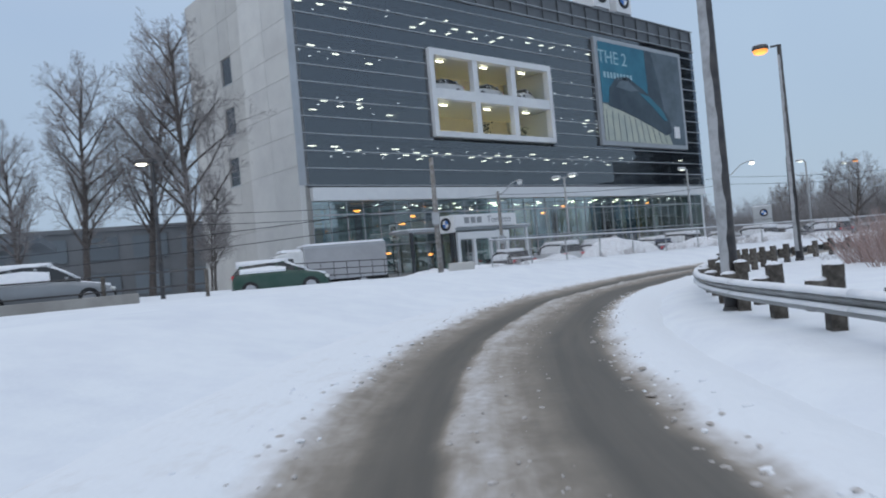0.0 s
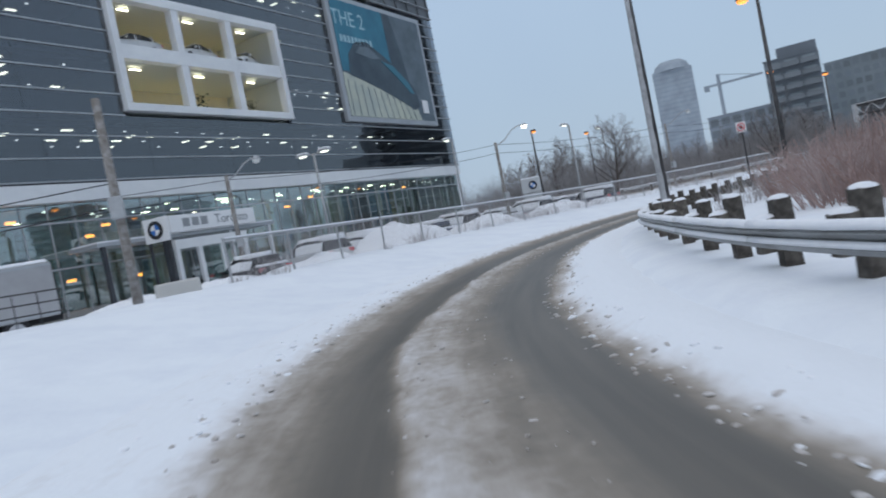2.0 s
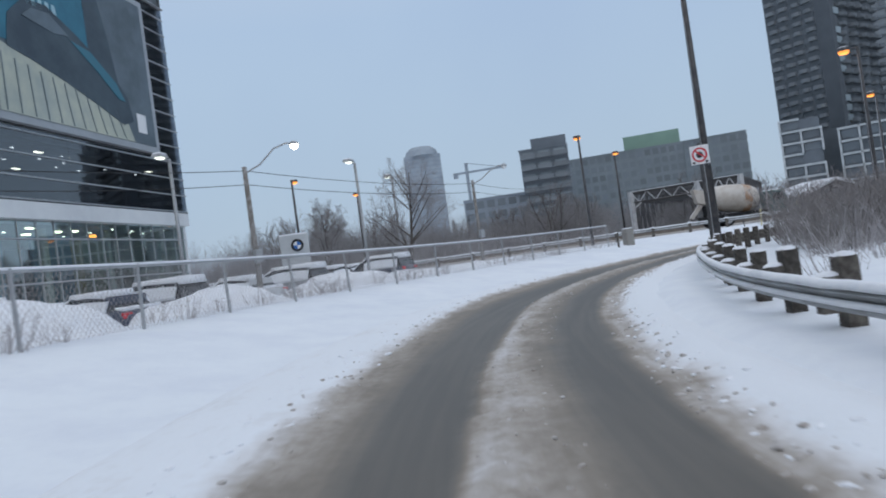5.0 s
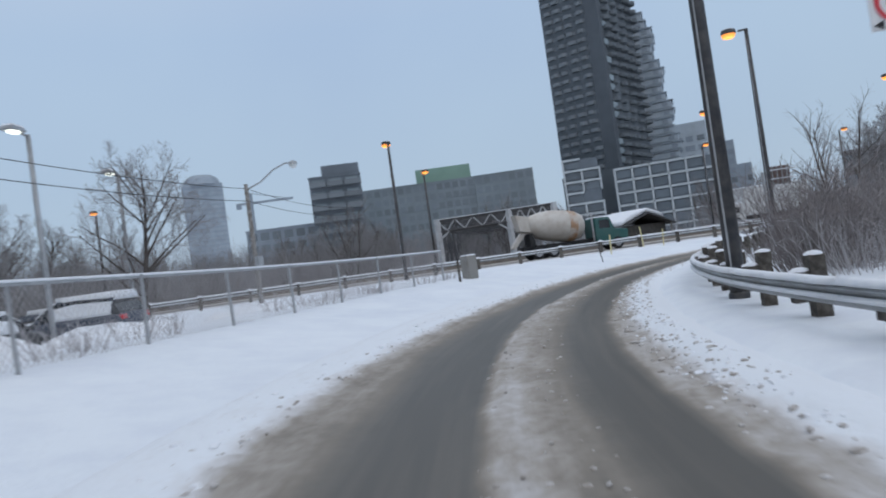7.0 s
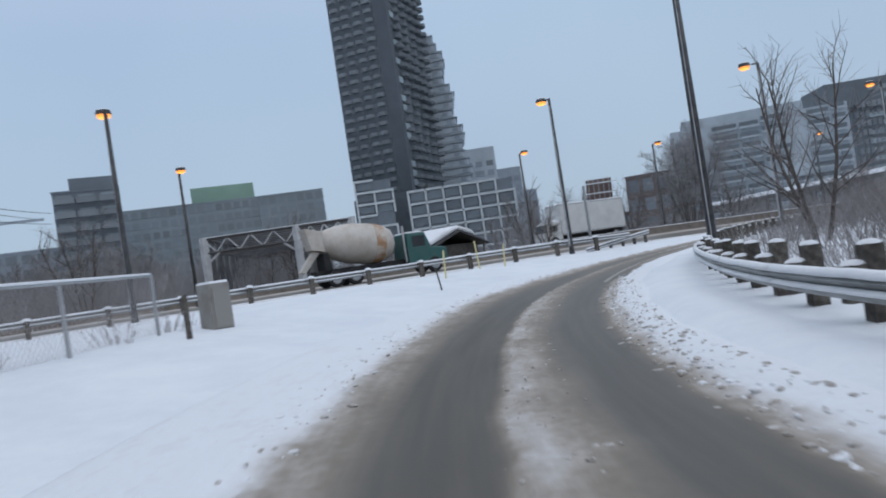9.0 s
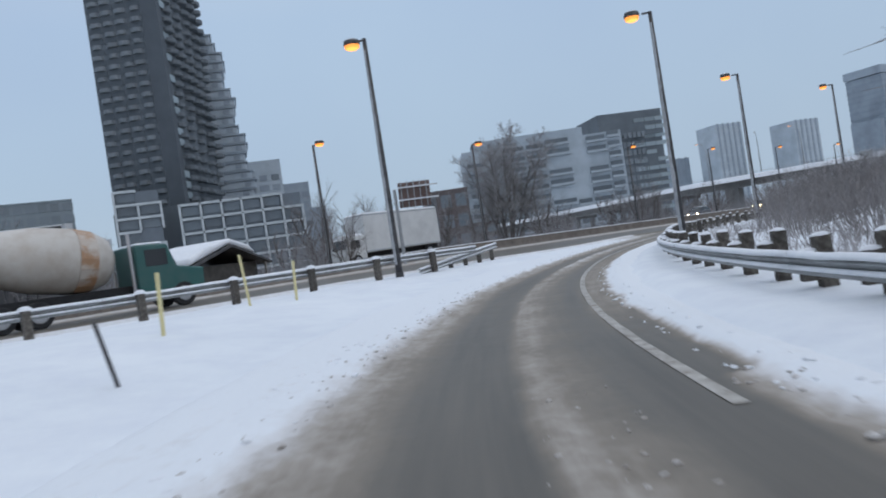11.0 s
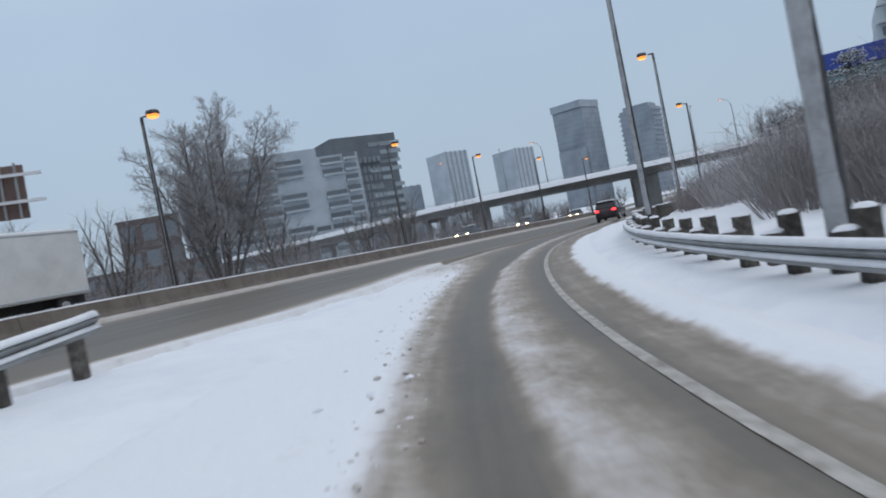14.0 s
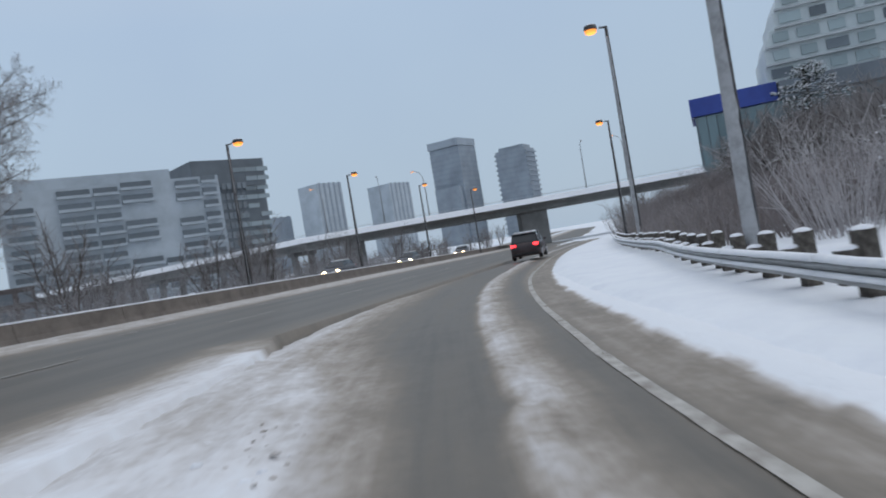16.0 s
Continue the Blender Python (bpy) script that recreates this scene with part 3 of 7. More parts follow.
def make_highway():
    us = np.r_[np.linspace(0, 0.12, 16), np.linspace(0.14, 1, 54)]
    rows = []
    for v in np.r_[np.arange(-100, 215, 1.0), np.arange(215, 480, 6.0)]:
        a, row = w_near(v), []
        b = 112.9 + lerp_table(v, [(30, 0), (74, 1.2), (100, 2.4), (125, 1.6)])
        for j, t in enumerate(us):
            w = a + (b - a) * t
            x, y = on_highway(v, w)
            z = float(highway_z(v, w)) + 0.02
            k = 0.17 - 0.17 * max(math.exp(-((w - c) / 0.7) ** 2) for c in (102.2, 103.9, 106.0, 107.8))
            k += 0.75 * smooth01(109.2, 111.6, w) + (0.55 * smooth01(a + 2.2, a + 0.4, w) if v < 46 else 0.12 * smooth01(a + 1.2, a, w))
            z += 0.08 * smooth01(110.5, 112.5, w) + noise.noise((x * 0.9, y * 0.9, 4)) * 0.015 * k
            if v < 44:
                k += 0.55 * smooth01(2.4, 0.3, w - a) + 0.3 * smooth01(0.8, 0.2, w - a)
                z += 0.07 * smooth01(1.8, 0.4, w - a)
            if j == 0:
                z -= 0.30
            row.append((x, y, z, w, k))
        rows.append((v, row))
    strip("road", rows, us, "wet dark expressway carriageway with slush along its edges")
    rows = []
    for v in np.r_[np.arange(-100, 215, 2.0), np.arange(215, 480, 6.0)]:
        row = []
        for t in np.linspace(0, 1, 24):
            w = 115.9 + 11 * t
            x, y = on_highway(v, w)
            k = 0.3 + 0.8 * smooth01(8.5, 11, 11 * t) + 0.5 * smooth01(1.5, 0, 11 * t)
            row.append((x, y, float(highway_z(v, w)) + 0.37, w, k))
        rows.append((v, row))
    strip("road", rows, np.linspace(0, 1, 24), "far carriageway of the expressway, wet and slushy")


def ribbon(name, fn, s0, s1, width, label, step=1.0):
    sh = Shape()
    pts = [fn(s) for s in np.arange(s0, s1, step)]
    sh.sweep([(-width / 2, 0), (width / 2, 0)], pts, closed=False)
    ob = part(name, sh, LINE_PAINT, None)
    return tagged(ob, label, "road marking", kind="structure")


def edge_line(s):
    lat = lerp_table(s, [(80, 1.72), (86, 1.67), (103, 1.46), (110, 1.48), (123.5, 1.5), (150, 2.0)])
    x, y, z, k = ramp_surface(lat, s)
    return x, y, z + 0.007


make_ground()
make_ramp()
make_highway()
ribbon("trim", edge_line, 79, 200, 0.11, "worn white edge line on the ramp", 0.4)
for w0 in (104.9, 108.6):
    for v0 in range(-20, 150, 9):
        ribbon("trim", lambda v, w=w0: (*on_highway(v, w), float(highway_z(v, w)) + 0.035), v0, v0 + 3.6, 0.12, "faded white lane dash on the expressway")


# ---- guard rails and the concrete barrier ----
def w_beam(line, parent, snow=True):
    """A corrugated steel beam along line points at its top edge height, in lengths, with a cap of snow."""
    prof = [(0.0, 0.0), (0.035, -0.03), (0.075, -0.075), (0.035, -0.125), (0.01, -0.155), (0.035, -0.185), (0.075, -0.235), (0.035, -0.28), (0.0, -0.31),
            (-0.012, -0.31), (0.022, -0.275), (0.06, -0.235), (0.022, -0.19), (-0.006, -0.155), (0.022, -0.12), (0.06, -0.075), (0.022, -0.035), (-0.012, 0.0)]
    prof = [(-a, z * 0.8) for a, z in prof]
    n = 8
    for i in range(0, len(line) - 1, n):
        seg = line[i:i + n + 1]
        if len(seg) > 1:
            part("beam", Shape().sweep(prof, seg), STEEL, parent, smooth=False)
            if snow:
                cap = [(-0.05, -0.025), (0.03, -0.01), (0.04, 0.02), (0.0, 0.05), (-0.05, 0.03), (-0.075, -0.03)]
                sh = Shape().sweep(cap, [(x, y, z + 0.012 * noise.noise((x * 2, y * 2, 1))) for x, y, z in seg])
                part("snow", sh, SNOW_CAP, parent, "strip of snow along the beam", smooth=True)
                lip = [(-0.012, -0.134), (-0.030, -0.128), (-0.082, -0.179), (-0.060, -0.181)]
                part("snow", Shape().sweep(lip, seg), SNOW_CAP, parent, "thin snow on the lower fold of the beam", smooth=True)


POST = Shape().box(0, 0, -0.55, 0.20, 0.18, 1.33).data("post", POST_WOOD)
BLOCK = Shape().box(0, 0.19, 0.24, 0.16, 0.22, 0.36).data("block", POST_WOOD)
POST_SNOW = Shape().ball(0, 0, 0.775, 0.135, 0.11, 0.05, 8, 3, low=0.0).data("snow", SNOW_CAP, True)
BLOCK_SNOW = Shape().ball(0, 0.19, 0.595, 0.095, 0.13, 0.055, 8, 3, low=0.0).data("snow", SNOW_CAP, True)


def ramp_rail_lat(s):
    return lerp_table(s, [(-30, 4.6), (0, 4.45), (9, 4.05), (13, 3.62), (16, 3.55), (20, 3.55), (24, 3.52), (32, 3.30), (38, 3.42), (46, 3.85), (50, 3.72), (54, 3.55), (58, 3.48), (63, 3.58), (67, 3.78), (70, 3.95), (76, 4.18), (84, 4.05), (90, 3.92), (94, 3.75), (98, 3.6), (106, 3.5), (114, 3.55), (117, 3.6), (120, 3.8), (123, 3.95), (130, 4.72), (140, 6.0), (160, 6.0), (200, 6.0)])


def rail_line(s):
    return float(np.mean([ramp_rail_lat(s + d) for d in (-2, -1, 0, 1, 2)]))


def ramp_rail_z(s):
    return lerp_table(s, [(0, 0.10), (9, 0.13), (25, 0.12), (38, 0.05), (46, 0.03), (53, 0.07), (63, 0.06), (70, 0.03), (76, 0.0), (92, 0.0), (116, -0.03), (125, -0.03), (285, -2.2)])


def make_ramp_rail():
    rail = thing("guardrail", pose(0, 0, 0), "galvanised corrugated guardrail on dark posts capped with snow", "guardrail")
    pts = []
    for s in np.arange(-28, 205, 0.5):
        x, y = beside(s, rail_line(s))
        pts.append((x, y, ramp_rail_z(s) + 0.53))
    w_beam(pts, rail)
    for i in range(-20, 112):
        s = lerp_table(i, [(-20, -27), (0, 9.2), (20, 45.1), (25, 55.6), (32, 67.6), (46, 90.3), (61, 113.9), (112, 196)])
        x, y = beside(s, rail_line(s) + 0.34)
        m = pose(x, y, ramp_rail_z(s) + random.uniform(-0.05, 0.02), random.uniform(-2, 2), random.uniform(-2, 2), along(s) + random.uniform(-4, 4))
        p = part("post", POST, None, rail, at=m)
        part("block", BLOCK, None, p)
        part("snow", POST_SNOW, None, p)
        part("snow", BLOCK_SNOW, None, p)


END_A, END_B = (81.6, 56.2), (75.0, 59.5)

def make_highway_rail():
    rail = thing("guardrail", pose(0, 0, 0), "snow dusted steel guardrail on stout posts along the expressway", "guardrail")
    line = [(*on_highway(v, 94.6), float(highway_z(v, 94.6)) + 0.78) for v in np.arange(-60, 21.1, 1.0)]
    w_beam(line[::-1], rail)
    for v in np.arange(-60, 21, 3.0):
        x, y = on_highway(v, 94.3)
        p = part("post", Shape().box(0, 0, -0.3, 0.2, 0.2, 1.1), POST_WOOD, rail, at=pose(x, y, float(highway_z(v, 94.3)), 0, 0, -41))
        part("snow", Shape().ball(0, 0, 0.79, 0.2, 0.19, 0.13, 8, 3, low=0.0), SNOW_CAP, p, smooth=True)
    # the turned-down end that runs into the snow
    end = thing("guardrail", pose(0, 0, 0), "guardrail end turned down into the snow", "guardrail")
    a, b = np.array(END_A), np.array(END_B)
    line = []
    for t in np.linspace(0, 1, 15):
        q = a + (b - a) * t
        line.append((q[0], q[1], land_z(*q) + 0.80 - 0.62 * t))
    w_beam(line, end)
    for t in (0.03, 0.22, 0.41, 0.6):
        q = a + (b - a) * t
        part("post", Shape().box(0, 0, -0.3, 0.16, 0.16, 1.0 - 0.6 * t), POST_WOOD, end, at=pose(q[0], q[1] + 0.15, land_z(*q), 0, 0, -20))


def make_barrier():
    bar = thing("barrier", pose(0, 0, 0), "long salt stained concrete median barrier topped with snow", "barrier")
    prof = [(-0.30, -0.3), (-0.30, 0.08), (-0.18, 0.28), (-0.11, 0.80), (0.11, 0.80), (0.18, 0.28), (0.30, 0.08), (0.30, -0.3)]
    v = -60.0
    while v < 190:
        pts = []
        for u in np.linspace(v, v + 5.97, 3):
            w = 113.6 + lerp_table(u, [(30, 0), (74, 1.2), (100, 2.4), (125, 1.6)])
            pts.append((*on_highway(u, w), float(highway_z(u, w))))
        p = part("segment", Shape().sweep(prof, pts), BARRIER, bar)
        cap = [(-0.12, 0.79), (-0.07, 0.85), (0.06, 0.86), (0.12, 0.79)]
        part("snow", Shape().sweep(cap, pts), SNOW_CAP, p, smooth=True)
        v += 6.0


make_ramp_rail()
make_highway_rail()
make_barrier()


# ---- street lamps and poles ----
def sodium_lamp(m, height, label, reach=0.75, snow=True):
    """A dark tapered pole with a short arm over +x and a round sodium lantern."""
    t = thing("street_lamp", m, label, "street lamp", "street lamps along the roads")
    part("pole", Shape().tube([(0, 0, -0.3), (0, 0, height * 0.5), (0, 0, height - 0.05)], [0.14, 0.118, 0.08], 14), POLE_DARK, t, smooth=True)
    part("base", Shape().tube([(0, 0, -0.3), (0, 0, 0.16), (0, 0, 0.2)], [0.175, 0.165, 0.145], 12), POLE_DARK, t, smooth=True)
    part("arm", Shape().tube([(0, 0, height - 0.08), (reach * 0.45, 0, height - 0.06)], 0.045, 8), POLE_DARK, t)
    head = part("lantern", Shape().tube([(reach, 0, height - 0.10), (reach, 0, height - 0.02), (reach, 0, height + 0.10), (reach, 0, height + 0.13)], [0.31, 0.33, 0.29, 0.16], 16), POLE_DARK, t, smooth=False)
    part("diffuser", Shape().tube([(reach, 0, height - 0.22), (reach, 0, height - 0.10)], [0.27, 0.30], 16), SODIUM_SIDE, head, "orange glowing rim")
    part("lens", Shape().ball(reach, 0, height - 0.22, 0.25, 0.25, 0.07, 14, 4), SODIUM, head, "lit orange sodium lens", smooth=True)
    if snow:
        part("snow", Shape().ball(reach, 0, height + 0.11, 0.27, 0.27, 0.06, 12, 3, low=0.0), SNOW_CAP, head, smooth=True)
    return t


def toward(x, y, tx, ty):
    return math.degrees(math.atan2(ty - y, tx - x))


lamp_master, rime = None, []
LAMPS = [(7.15, 18.58, 0.0), (15.6, 37.05, 0.0), (31.27, 48.97, 0.1), (53.4, 52.75, 0.1), (76.8, 48.6, 0.1), (95.1, 38.5, 0.2), (113.6, 23.2, 0.3), (134.7, 4.6, 0.4),
         (74.2, 60.2, 0.4), (56.0, 75.9, 0.4), (38.1, 92.9, 0.3), (71.8, 85.1, 0.3), (96.5, 67.3, 0.3), (109.1, 56.2, 0.3), (132.0, 38.0, 0.3), (153.0, 22.0, 0.3), (171.2, 4.9, 0.2), (188.0, -13.0, 0.0), (52.5, 106.3, 0.2), (37.5, 125.0, 0.2)]
for i, (x, y, z) in enumerate(LAMPS):
    if i < 8:
        j = int(np.argmin((LINE[:, 0] - x) ** 2 + (LINE[:, 1] - y) ** 2))
        turn = toward(x, y, *LINE[j])
        out = (0.0, 0.14, 0.0, 0.0, 0.0, 0.05, 0.0, 0.0)[i]
        x, y = x + SIDE[j][0] * out, y + SIDE[j][1] * out
        if i < 6:
            s_, lat = float(LINE_S[j]), float((np.array((x, y)) - LINE[j]) @ SIDE[j])
            x, y = beside(s_, max(lat, rail_line(s_) + 0.22))
    elif i < 11:
        turn = toward(0, 0, *HWAY_N)
    else:
        turn = toward(0, 0, *-HWAY_N)
    z = land_z(x, y)
    m = pose(x, y, z, 0, 0, turn)
    h = {1: 9.0, 6: 10.7}.get(i, 9.75) - z
    if i == 0:
        lamp_master = sodium_lamp(m, 9.6, "tall dark lamp post with a lit orange sodium lantern")
    else:
        c = copy_thing(lamp_master, m @ Matrix.Diagonal((1, 1, h / 9.6, 1)))
    here = lamp_master if i == 0 else c
    # snow plastered onto the weather side, wider on the open stretches
    wide_, facing = {0: (1.0, 205), 1: (0.9, 200), 4: (1.05, 112), 5: (1.05, 105), 6: (0.9, 105), 8: (0.5, 150)}.get(i, (0.13, 170))
    blown, zs = Shape(), np.arange(0.5, 9.2, 0.2)
    for z0 in zs:
        half, r0 = wide_ * (1 + 0.25 * noise.noise((x, y, z0 * 1.4)) + 0.25 * noise.noise((x, y, z0 * 4.2))), (0.1412 - 0.0046 * z0 if z0 < 4.8 else 0.1202 - 0.0083 * (z0 - 4.8)) + 0.003
        blown.v += [(r0 * math.cos(a), r0 * math.sin(a), z0) for a in np.linspace(-half, half, 7)]
    blown.f += [(q * 7 + j, q * 7 + j + 1, q * 7 + j + 8, q * 7 + j + 7) for q in range(len(zs) - 1) for j in range(6)]
    rime.append((here, blown, facing - turn))
for here, blown, turn in rime:
    part("snow", blown, POLE_SNOW, here, "snow blown onto one side of the pole", at=pose(0, 0, 0, 0, 0, turn))


# ---- lettering ----
def lettering(name, text, size, mat, parent, m, label="", depth=0.01):
    cu = bpy.data.curves.new(name, "FONT")
    cu.body, cu.size, cu.extrude, cu.align_x, cu.align_y = text, size, depth, "CENTER", "CENTER"
    tmp = new(name, cu)
    dg = bpy.context.evaluated_depsgraph_get()
    me = bpy.data.meshes.new_from_object(tmp.evaluated_get(dg))
    bpy.data.objects.remove(tmp)
    bpy.data.curves.remove(cu)
    me.materials.clear()
    me.materials.append(mat)
    return part(name, me, None, parent, label, at=m)


UPRIGHT = Matrix.Rotation(radians(90), 4, "X")


def roundel(parent, m, r):
    """A dark ring with blue and white quarters, drawn flat in local x, z, facing -y."""
    def disc(r0, r1, a0, a1, n=24, d=0.03):
        sh = Shape()
        poly = [(r1 * math.cos(radians(a0 + (a1 - a0) * i / n)), r1 * math.sin(radians(a0 + (a1 - a0) * i / n))) for i in range(n + 1)]
        poly += [(r0 * math.cos(radians(a1 - (a1 - a0) * i / n)), r0 * math.sin(radians(a1 - (a1 - a0) * i / n))) for i in range(n + 1)] if r0 else [(0, 0)]
        return sh.prism(poly, -d, 0)
    hold = part("badge", disc(r * 0.62, r, 0, 359.5, 36, 0.05), BLACK, parent, "round dark badge ring", at=m)
    for a, mt in ((0, BLUE_ENAMEL), (90, SIGN_WHITE), (180, BLUE_ENAMEL), (270, SIGN_WHITE)):
        part("quarter", disc(0, r * 0.61, a, a + 90, 10, 0.04), mt, hold)
    return hold


# ---- the dealership building ----
ZG = 0.75
house = thing("dealership_building", pose(-8.3, 52.2, 0, 0, 0, 44.56), "large car dealership with smoked glass upper storeys over a glazed showroom", "building")
HL, HD, HT = 49.25, 16.4, 23.6
ROW = 1.135
Z0 = 6.95
STOREYS = [Z0 + 3 * ROW * i for i in range(5)]

# pale precast end wall, with real panels around three windows
def slab(sh, x0, x1, y0, y1, z0, z1):
    return sh.box((x0 + x1) / 2, (y0 + y1) / 2, z0, abs(x1 - x0), abs(y1 - y0), z1 - z0)


end = part("wall", slab(Shape(), 0.12, 0.45, 0.0, HD, ZG - 0.5, HT), CONCRETE, house, "pale concrete end wall")
# the two front columns stand proud and are paler than the rest
cols, levels = [0.0, 3.2, 6.6, 8.9, 10.6, 13.4, 16.4], [ZG - 0.4, 4.6, 8.2, 10.3, 12.0, 14.05, 15.75, 17.8, 20.6, HT + 0.05]
for i in range(6):
    for j in range(9):
        if i == 3 and j in (2, 4, 6):
            w = part("window", slab(Shape(), 0.10, 0.14, cols[i] + 0.1, cols[i + 1] - 0.1, levels[j] + 0.05, levels[j + 1] - 0.05), SPANDREL, house, "small dark end wall window")
            part("sill", slab(Shape(), 0.0, 0.14, cols[i], cols[i + 1], levels[j] - 0.03, levels[j] + 0.05), MULLION, w)
            continue
        part("panel", slab(Shape(), -0.28 if i < 2 else 0.0, 0.12, cols[i] + 0.012, cols[i + 1] - 0.012, levels[j] + 0.012, levels[j + 1] - 0.012), CLADDING_PALE if i < 2 else CLADDING, house)
part("corner_trim", slab(Shape(), -0.30, 0.22, -0.06, -0.004, Z0, HT - 0.3), MULLION, house)
part("back_wall", slab(Shape(), 0.45, HL, HD - 0.3, HD, ZG - 0.5, HT - 0.2), DARK_METAL, house)
part("side_wall", slab(Shape(), HL - 0.3, HL, 0.3, HD - 0.3, Z0, HT - 0.2), DARK_METAL, house)
part("roof", slab(Shape(), 0.45, HL - 0.3, 0.3, HD - 0.3, 21.6, 21.9), DARK_METAL, house)

# storeys behind the smoked glass
for i, z in enumerate(STOREYS[:4]):
    for a, b in ([(0.5, 11.2), (25.05, HL - 0.32)] if i in (1, 2) else [(0.5, HL - 0.32)]):
        part("floor_slab", slab(Shape(), a, b, 0.25, HD - 0.35, z - 0.28, z + 0.02), INTERIOR, house)
        part("ceiling", slab(Shape(), a, b, 0.25, HD - 0.35, z + 3 * ROW - 0.62, z + 3 * ROW - 0.5), INTERIOR, house)
        part("room_wall", slab(Shape(), a, b, 11.0, 11.2, z + 0.02, z + 3 * ROW - 0.62), INTERIOR, house)
        part("spandrel", slab(Shape(), a - 0.2, b, 0.12, 0.2, z - 0.30, z + ROW * 0.92), SPANDREL, house)
rng = random.Random(4)
BIG = slab(Shape(), -0.27, 0.27, -0.09, 0.09, -0.05, 0.0).data("light", CEIL_LAMP)
TINY = slab(Shape(), -0.07, 0.07, -0.06, 0.06, -0.04, 0.0).data("light", CEIL_TINY)
for i, z in enumerate(STOREYS[:4]):
    zc = z + 3 * ROW - 0.62
    for row, y in enumerate((0.9, 2.0, 3.1, 4.6)):
        u = 1.2 + rng.random()
        while u < HL - 1:
            big = rng.random() < (0.20, 0.26, 0.16, 0.34)[i] * (1.0 if u < 27 else 0.45)
            if not (11 < u < 25.2 and i in (1, 2)):
                if big:
                    part("light", BIG, None, house, at=pose(u, y, zc, 0, 0, rng.choice((0, 0, 90))))
                elif rng.random() < (0.55, 0.45, 0.42, 0.45)[i] * (1.0 if u < 44 else 0.4):
                    part("light", TINY, None, house, at=pose(u, y, zc))
            u += 1.35 + rng.random() * 0.8
# glass bands between slim aluminium rails
NROW = 13
for r in range(NROW):
    z = Z0 + ROW * r
    zt = min(z + ROW, 21.35)
    if zt - z < 0.2:
        continue
    spans = [(0.22, 11.3), (24.95, HL)] if z + ROW > 10.7 and z < 17.1 else [(0.22, HL)]
    for a, b in spans:
        n = max(1, round((b - a) / 6.2))
        for k in range(n):
            g = part("pane", slab(Shape(), a + (b - a) * k / n + 0.01, a + (b - a) * (k + 1) / n - 0.01, 0.0, 0.025, z + 0.03, zt - 0.03), GLASS_DARK, house)
            g.visible_shadow = False
        part("rail", slab(Shape(), a, b, -0.075, 0.0, z - 0.03, z + 0.035), MULLION, house)
# ribbed parapet
part("parapet", slab(Shape(), 0.25, HL + 0.05, 0.0, 0.3, 21.35, HT), RIB_METAL, house, "ribbed grey metal parapet")
RIB = slab(Shape(), -0.05, 0.05, -0.14, 0.0, 21.4, HT - 0.05).data("rib", RIB_METAL)
for k in range(25):
    part("rib", RIB, None, house, at=pose(1.0 + k * 2.0, 0, 0))
for z in (21.33, 22.3, 23.55):
    part("rail", slab(Shape(), 0.2, HL + 0.05, -0.2, 0.0, z, z + 0.06), MULLION, house)
# white band
part("fascia", slab(Shape(), 0.45, HL - 0.6, -0.35, 0.3, 5.92, 6.78), WHITE_METAL, house, "long white fascia band", bevel=0.02)
part("soffit", slab(Shape(), 0.3, HL, -0.02, 0.4, 6.78, 6.92), DARK_METAL, house)

# showroom
part("showroom_floor", slab(Shape(), 0.5, HL - 0.8, 0.1, HD - 0.4, ZG - 0.3, ZG), CONCRETE, house)
part("showroom_ceiling", slab(Shape(), 0.5, HL - 0.8, 0.3, HD - 0.4, 5.75, 5.9), SIGN_GREY, house)
SHOW = [material("grey_green_wall", (0.36, 0.42, 0.32), 0.8), material("blue_panel", (0.12, 0.26, 0.38), 0.7), material("ochre_panel", (0.42, 0.36, 0.20), 0.8), material("pale_panel", (0.55, 0.57, 0.53), 0.8), material("teal_panel", (0.26, 0.40, 0.40), 0.8)]
u = 0.6
while u < HL - 1.2:
    w = 1.2 + rng.random() * 2.2
    mt = rng.choice(SHOW)
    y = 3.2 + rng.random() * 5
    part("partition", slab(Shape(), u, min(u + w, HL - 0.9), y, y + 0.15, ZG, 5.75), mt, house)
    u += w * 0.9
part("back_partition", slab(Shape(), 0.5, HL - 0.8, 10.0, 10.2, ZG, 5.75), INTERIOR, house)
for u in np.arange(2.5, HL - 1, 5.6):
    part("column", Shape().tube([(u, 1.5, ZG), (u, 1.5, 5.75)], 0.22, 12), SHOW[3], house, smooth=True)
for k in range(75):
    part("light", TINY if k % 3 else BIG, None, house, at=pose(1.5 + rng.random() * (HL - 3), 0.8 + rng.random() * 5, 5.74))
for u, y, z in ((6.9, 0.9, 2.2), (8.6, 1.2, 4.3), (10.4, 2.2, 4.9), (4.6, 1.0, 5.3), (24.0, 1.1, 4.7), (26.5, 0.9, 5.2), (39.5, 0.9, 5.3), (7.9, 1.6, 3.6), (10.9, 1.1, 1.9)):
    part("light", slab(Shape(), -0.2, 0.2, -0.08, 0.08, -0.07, 0.07), ORANGE_LAMP, house, "orange lamp in the showroom", at=pose(u, y, z))
MUL = slab(Shape(), -0.025, 0.025, -0.04, 0.06, ZG - 0.2, 5.92).data("mullion", MULLION)
PANE_L = slab(Shape(), -0.63, 0.63, 0.0, 0.02, ZG, 2.75).data("pane", GLASS_CLEAR)
PANE_U = slab(Shape(), -0.63, 0.63, 0.0, 0.02, 2.83, 5.88).data("pane", GLASS_CLEAR)
u = 0.5
